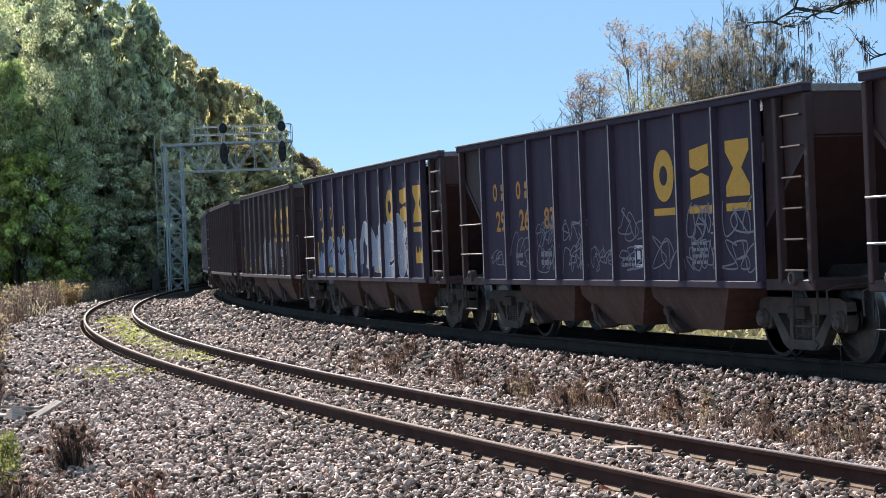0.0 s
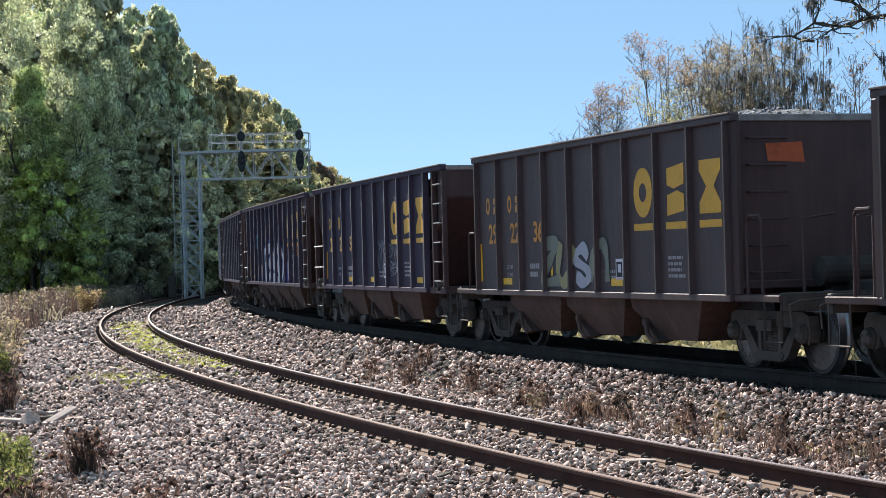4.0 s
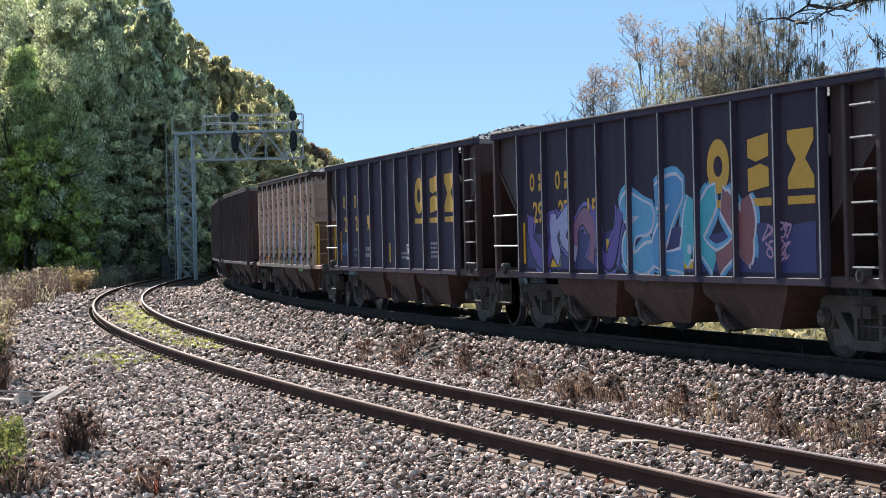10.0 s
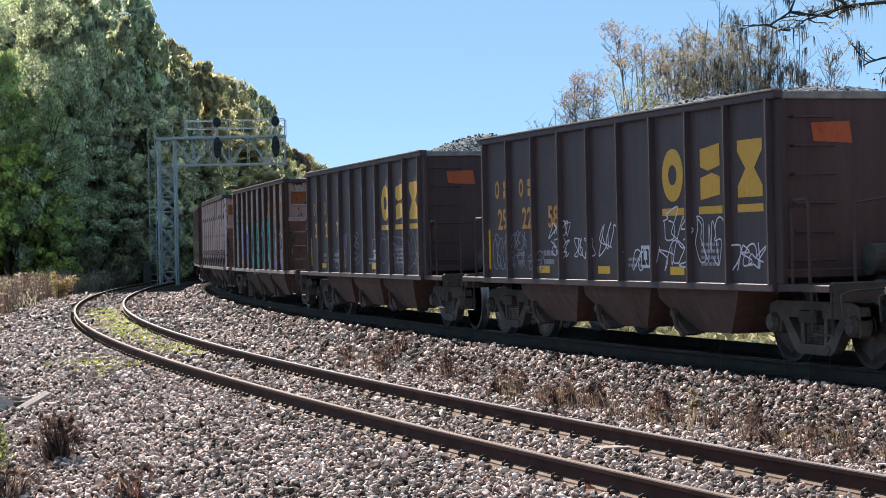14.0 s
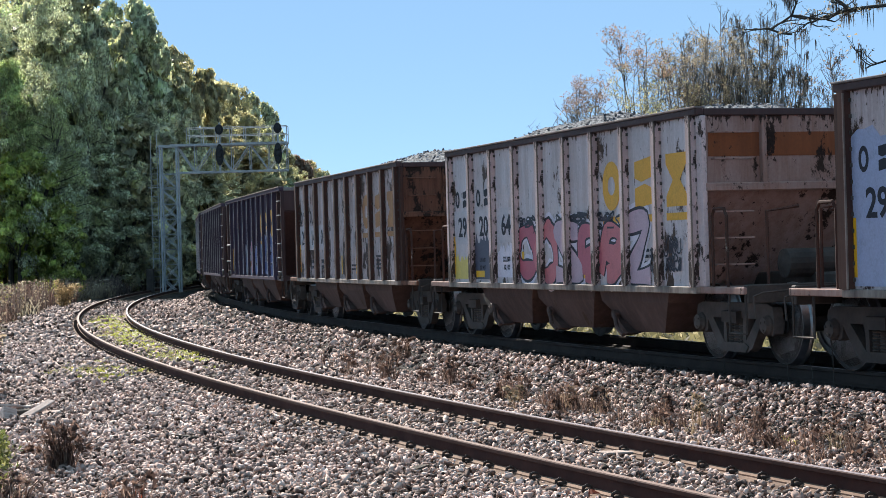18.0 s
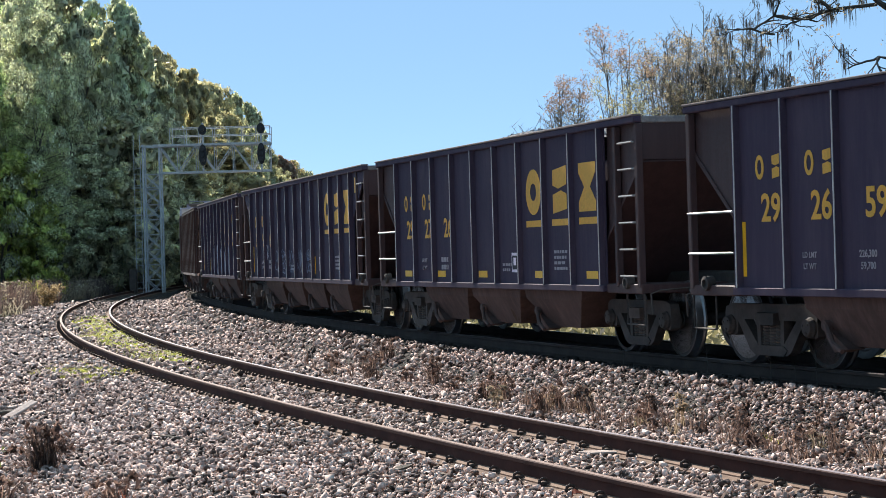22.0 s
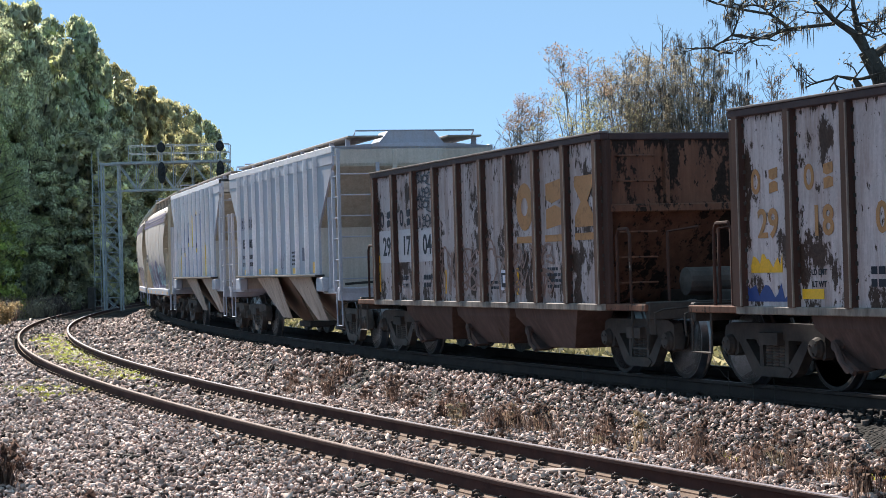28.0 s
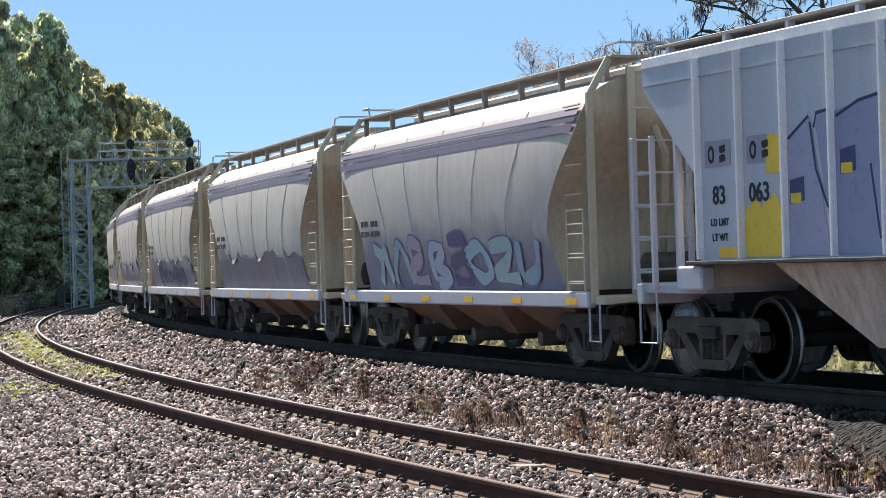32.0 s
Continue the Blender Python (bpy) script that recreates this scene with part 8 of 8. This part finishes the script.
        tuft("tall_grass", "tall dry grass with pale plumes along the wood", *spot(s, o), m, rng.randint(30, 60), rng.uniform(0.6, 1.4), rng.uniform(0.5, 0.9), k, 0.017, PLUME if rng.random() < 0.3 else m, "tall grass along the wood")
    for i in range(130):
        s = rng.uniform(82, 146)
        o = -2.15 - rng.random() * 1.6
        k += 1
        pick = rng.random()
        m = GRASS_MAUVE if pick < 0.4 else GRASS_DRY if pick < 0.65 else GRASS_BROWN if pick < 0.9 else PLUME
        tuft("tall_grass", "tall dry grass with pale plumes beside the curve", *spot(s, o), m, rng.randint(30, 60), rng.uniform(0.5, 1.25), rng.uniform(0.5, 0.9), k, 0.018, PLUME if rng.random() < 0.3 else m, "tall grass along the wood")
    # thin leafless stems in the shade at the foot of the far track
    for x, y, h, n in ((4.26, 22.05, 0.68, 9), (3.42, 24.6, 0.3, 2), (3.95, 23.1, 0.34, 2), (4.12, 22.6, 0.26, 1), (2.6, 26.6, 0.25, 1)):
        k += 1
        r = random.Random(k)
        sh, ends = Shape(), []
        sh.tube([(0, 0, -0.05), (r.uniform(-0.03, 0.03), 0, h * 0.5), (r.uniform(-0.05, 0.05), 0.02, h)], 0.007, 5, 0.003)
        for i in range(n):
            z, a = h * r.uniform(0.45, 0.9), r.uniform(0, 6.28)
            sh.tube([(0, 0, z), (0.06 * math.cos(a), 0.06 * math.sin(a), z + 0.05), (0.11 * math.cos(a), 0.11 * math.sin(a), z + 0.12)], 0.004, 4, 0.002)
        ob = tagged(new("dry_stem"), "thin grey leafless stem beside the far track", "weed", "weeds on the ballast")
        ob.matrix_basis = Matrix.Translation(here(x, y))
        part("stalk", sh, BARK, ob)["kind"] = "stuff"
    # rough grass beyond the train, in one piece
    nr = np.random.default_rng(77)
    n = 26000
    s, o = nr.uniform(-25, 75, n), 8.8 + nr.uniform(0, 1, n) ** 1.4 * 22
    px = np.interp(s, LINE_S, LINE_X) + o * np.cos(np.interp(s, LINE_S, HEAD))
    py = np.interp(s, LINE_S, LINE_Y) + o * np.sin(np.interp(s, LINE_S, HEAD))
    v, f = leaves(nr, np.stack([px, py, ground_z(o) + 0.12], 1), 0.12, n, 0.26, -1.5)
    ob = new("field_grass", quick_mesh("field_grass", v, f))
    ob.data.materials.append(leaf("field grass", (0.12, 0.12, 0.075), (0.22, 0.2, 0.135), (0.4, 0.35, 0.27)))
    tagged(ob, "rough yellow-green grass in the field beyond the train", "grass", kind="stuff")


left_wood()
right_trees()
weeds()


# ---- signal bridge: lattice mast with a cantilever over the tracks ----
def signal_bridge():
    px, py = -15.85, 118.0
    ob = tagged(new("signal_gantry"), "galvanised lattice signal gantry reaching over the tracks", "signal gantry")
    ob.matrix_basis = Matrix.Translation((px, py, -0.6)) @ Matrix.Rotation(0.0, 4, "Z")
    h = 8.95
    for x in (0.0, 0.95):
        for y in (-0.5, 0.5):
            part("mast_leg", Shape().box(x - 0.05, x + 0.05, y - 0.05, y + 0.05, 0, h, 0.012), STEEL, ob)
    n = 8
    for i in range(n):
        z0, z1 = 0.3 + (h - 2.0) * i / n, 0.3 + (h - 2.0) * (i + 1) / n
        for y in (-0.5, 0.5):
            a, b = ((0, 0.95) if i % 2 else (0.95, 0))
            part("lattice_bar", Shape().tube([(a, y, z0), (b, y, z1)], 0.03, 4), STEEL, ob)
            part("lattice_bar", Shape().tube([(b, y, z0), (a, y, z1)], 0.028, 4), STEEL, ob)
            part("lattice_bar", Shape().tube([(0, y, z1), (0.95, y, z1)], 0.028, 4), STEEL, ob)
    zt, zb, x1 = h - 0.1, h - 1.65, 7.35
    for y in (-0.55, 0.55):
        for z in (zt, zb):
            part("arm_chord", Shape().box(-0.1 if z == zt else 0.9, x1, y - 0.05, y + 0.05, z - 0.05, z + 0.05, 0.012), STEEL, ob)
        for i in range(6):
            a, b = 0.95 + 1.06 * i, 0.95 + 1.06 * (i + 1)
            part("lattice_bar", Shape().tube([(a, y, zb if i % 2 else zt), (b, y, zt if i % 2 else zb)], 0.04, 4), STEEL, ob)
            part("lattice_bar", Shape().tube([(b, y, zb), (b, y, zt)], 0.03, 4), STEEL, ob)
    part("walkway", Shape().box(0.6, x1, -0.5, 0.5, zt + 0.06, zt + 0.1, 0.01), STEEL, ob)
    for y in (-0.6, 0.6):
        for z in (zt + 0.55, zt + 1.0):
            part("walkway_rail", Shape().tube([(1.6, y, z), (x1, y, z)], 0.025, 5), STEEL, ob)
        for i in range(8):
            x = 1.6 + (x1 - 1.6) * i / 7
            part("rail_post", Shape().tube([(x, y, zt), (x, y, zt + 1.0)], 0.025, 5), STEEL, ob)
    # ladder behind the mast
    for x in (-0.62, -0.25):
        part("ladder_stile", Shape().tube([(x, 0.2, 0.4), (x, 0.2, h + 0.6)], 0.025, 5), STEEL, ob)
    for i in range(24):
        part("rung", Shape().tube([(-0.62, 0.2, 0.7 + i * 0.33), (-0.25, 0.2, 0.7 + i * 0.33)], 0.018, 4), STEEL, ob)
    for z in (2.4, 4.9, 6.5):
        part("ladder_bracket", Shape().tube([(-0.8, 0.2, z), (1.0, 0.2, z)], 0.03, 4), STEEL, ob)
    for x in (3.5, 6.85):
        part("signal_mast", Shape().tube([(x, -0.75, zb - 0.1), (x, -0.75, zt + 1.25)], 0.06, 8), STEEL, ob)
        for z, hh in ((zb + 0.95, 0.62), (zt + 0.85, 0.3)):
            out = [(x + 0.23 * math.cos(t), z + hh * math.sin(t)) for t in (2 * math.pi * i / 20 for i in range(20))]
            head = part("signal_head", Shape().prism(out, -0.92, -0.86), BLACK, ob, "black oval signal backboard")
            for dz in ((-0.32, 0, 0.32) if hh > 0.4 else (0,)):
                part("hood", Shape().lathe([(-1.15, 0.11), (-0.92, 0.12), (-0.9, 0.12)], 12, (x, 0, z + dz)), BLACK, head)
    part("control_cabinet", Shape().box(-1.0, -0.6, -0.25, 0.25, -0.1, 1.8, 0.03), TRUCK, ob, "dark weathered cabinet")
    part("footing", Shape().box(-0.4, 1.45, -0.8, 0.8, -0.4, 0.25, 0.03), two_tone("footing concrete", (0.3, 0.29, 0.28), (0.42, 0.41, 0.39)), ob)


signal_bridge()


# ---- litter on the ballast: broken boards, tie splinters and a dark block for shade ----
def litter():
    x, y, z = here(-5.62, 26.4)
    for dx, dy, dz, l, wd, t, rx, ry, rz in ((-0.3, 0.15, 0.09, 0.6, 0.17, 0.035, 4, 5, 8), (-0.12, 0.45, 0.17, 0.55, 0.13, 0.03, -5, 3, -6), (0.38, 0.1, 0.13, 0.52, 0.15, 0.035, 8, -22, 48), (0.56, 0.2, 0.08, 0.27, 0.12, 0.03, 8, -4, 6), (0.12, 0.5, 0.14, 0.34, 0.12, 0.03, 6, -4, -30), (-0.42, -0.1, 0.05, 0.4, 0.14, 0.03, -4, 3, 16)):
        ob = part("broken_board", Shape().box(-l / 2, l / 2, -wd / 2, wd / 2, -t / 2, t / 2, 0.008), PLANK, m=pose(x + dx, y + dy, z + dz, rx, ry, rz))
        tagged(ob, "bleached broken board lying on the ballast", "board", "broken boards")
    ob = part("box_end", Shape().box(-0.13, 0.13, -0.015, 0.015, -0.14, 0.14, 0.004).box(-0.13, -0.1, 0.015, 0.3, -0.14, 0.14, 0.004).box(0.1, 0.13, 0.015, 0.22, -0.14, 0.1, 0.004), PLANK, m=pose(x + 0.09, y - 0.2, z + 0.1, -34, 16, 30) @ Matrix.Scale(0.72, 4))
    tagged(ob, "broken corner of a wooden box on the ballast", "box", "broken boards")
    # dark block stands in for the shade under the propped boards
    ob = part("tie_stub", Shape().box(-0.2, 0.2, -0.09, 0.09, -0.06, 0.06, 0.015), TIE, m=pose(x + 0.17, y + 0.3, z + 0.06, 3, -2, 12))
    tagged(ob, "dark wooden block added under the boards as their shade", "tie stub")
    rng = random.Random(8)
    for i in range(10):
        s, o = rng.uniform(-12, 6), rng.choice((-1.6, -1.9, -2.4, -1.45)) + rng.uniform(-0.2, 0.2)
        p = spot(s, o)
        l = rng.uniform(0.15, 0.4)
        ob = part("wood_splinter", Shape().prism([(-l / 2, -0.02), (-l * 0.2, -0.045), (l / 2, -0.015), (l * 0.4, 0.03), (-l * 0.1, 0.045)], -0.02, 0.02, "z"), TIE, m=pose(p[0], p[1], p[2] + 0.05, rng.uniform(-8, 8), rng.uniform(-8, 8), rng.uniform(-30, 60)))
        tagged(ob, "dark splinter of an old tie on the ballast", "splinter", "tie splinters")
    s = here(1.66, 19.05)
    ob = part("flat_slab", Shape().box(-0.24, 0.24, -0.09, 0.09, 0, 0.022, 0.006), PLANK, m=pose(s[0], s[1], s[2] + 0.02, 2, 3, 40))
    tagged(ob, "pale flat slab of wood between the rails", "slab")

    q = here(1.14, 15.66)
    ob = part("fallen_leaf", Shape().add([(-0.07, 0, 0), (0, 0.06, 0.03), (0.08, 0.01, 0.01), (0.01, -0.06, 0.02), (0, 0, 0.05)], [(0, 4, 1), (1, 4, 2), (2, 4, 3), (3, 4, 0)]), LEAF_RED, m=pose(q[0], q[1], q[2] + 0.05))
    tagged(ob, "curled red fallen leaf beside the rail", "leaf")
    tuft("red_weed", "thin reddish weed stem on the ballast", *here(-2.45, 16.5), LEAF_RED, 6, 0.34, 0.08, 4801, 0.005)


litter()

build_track("near_track", 0.0, 0.0, RAIL_DULL, "nearer curved railway track with rusted rails on wooden ties", True)
build_track("far_track", SPACING, LIFT, RAIL_HEAD, "farther curved railway track on a raised ballast bed", False)

WAGONS, MIDS = build_train()
motions()
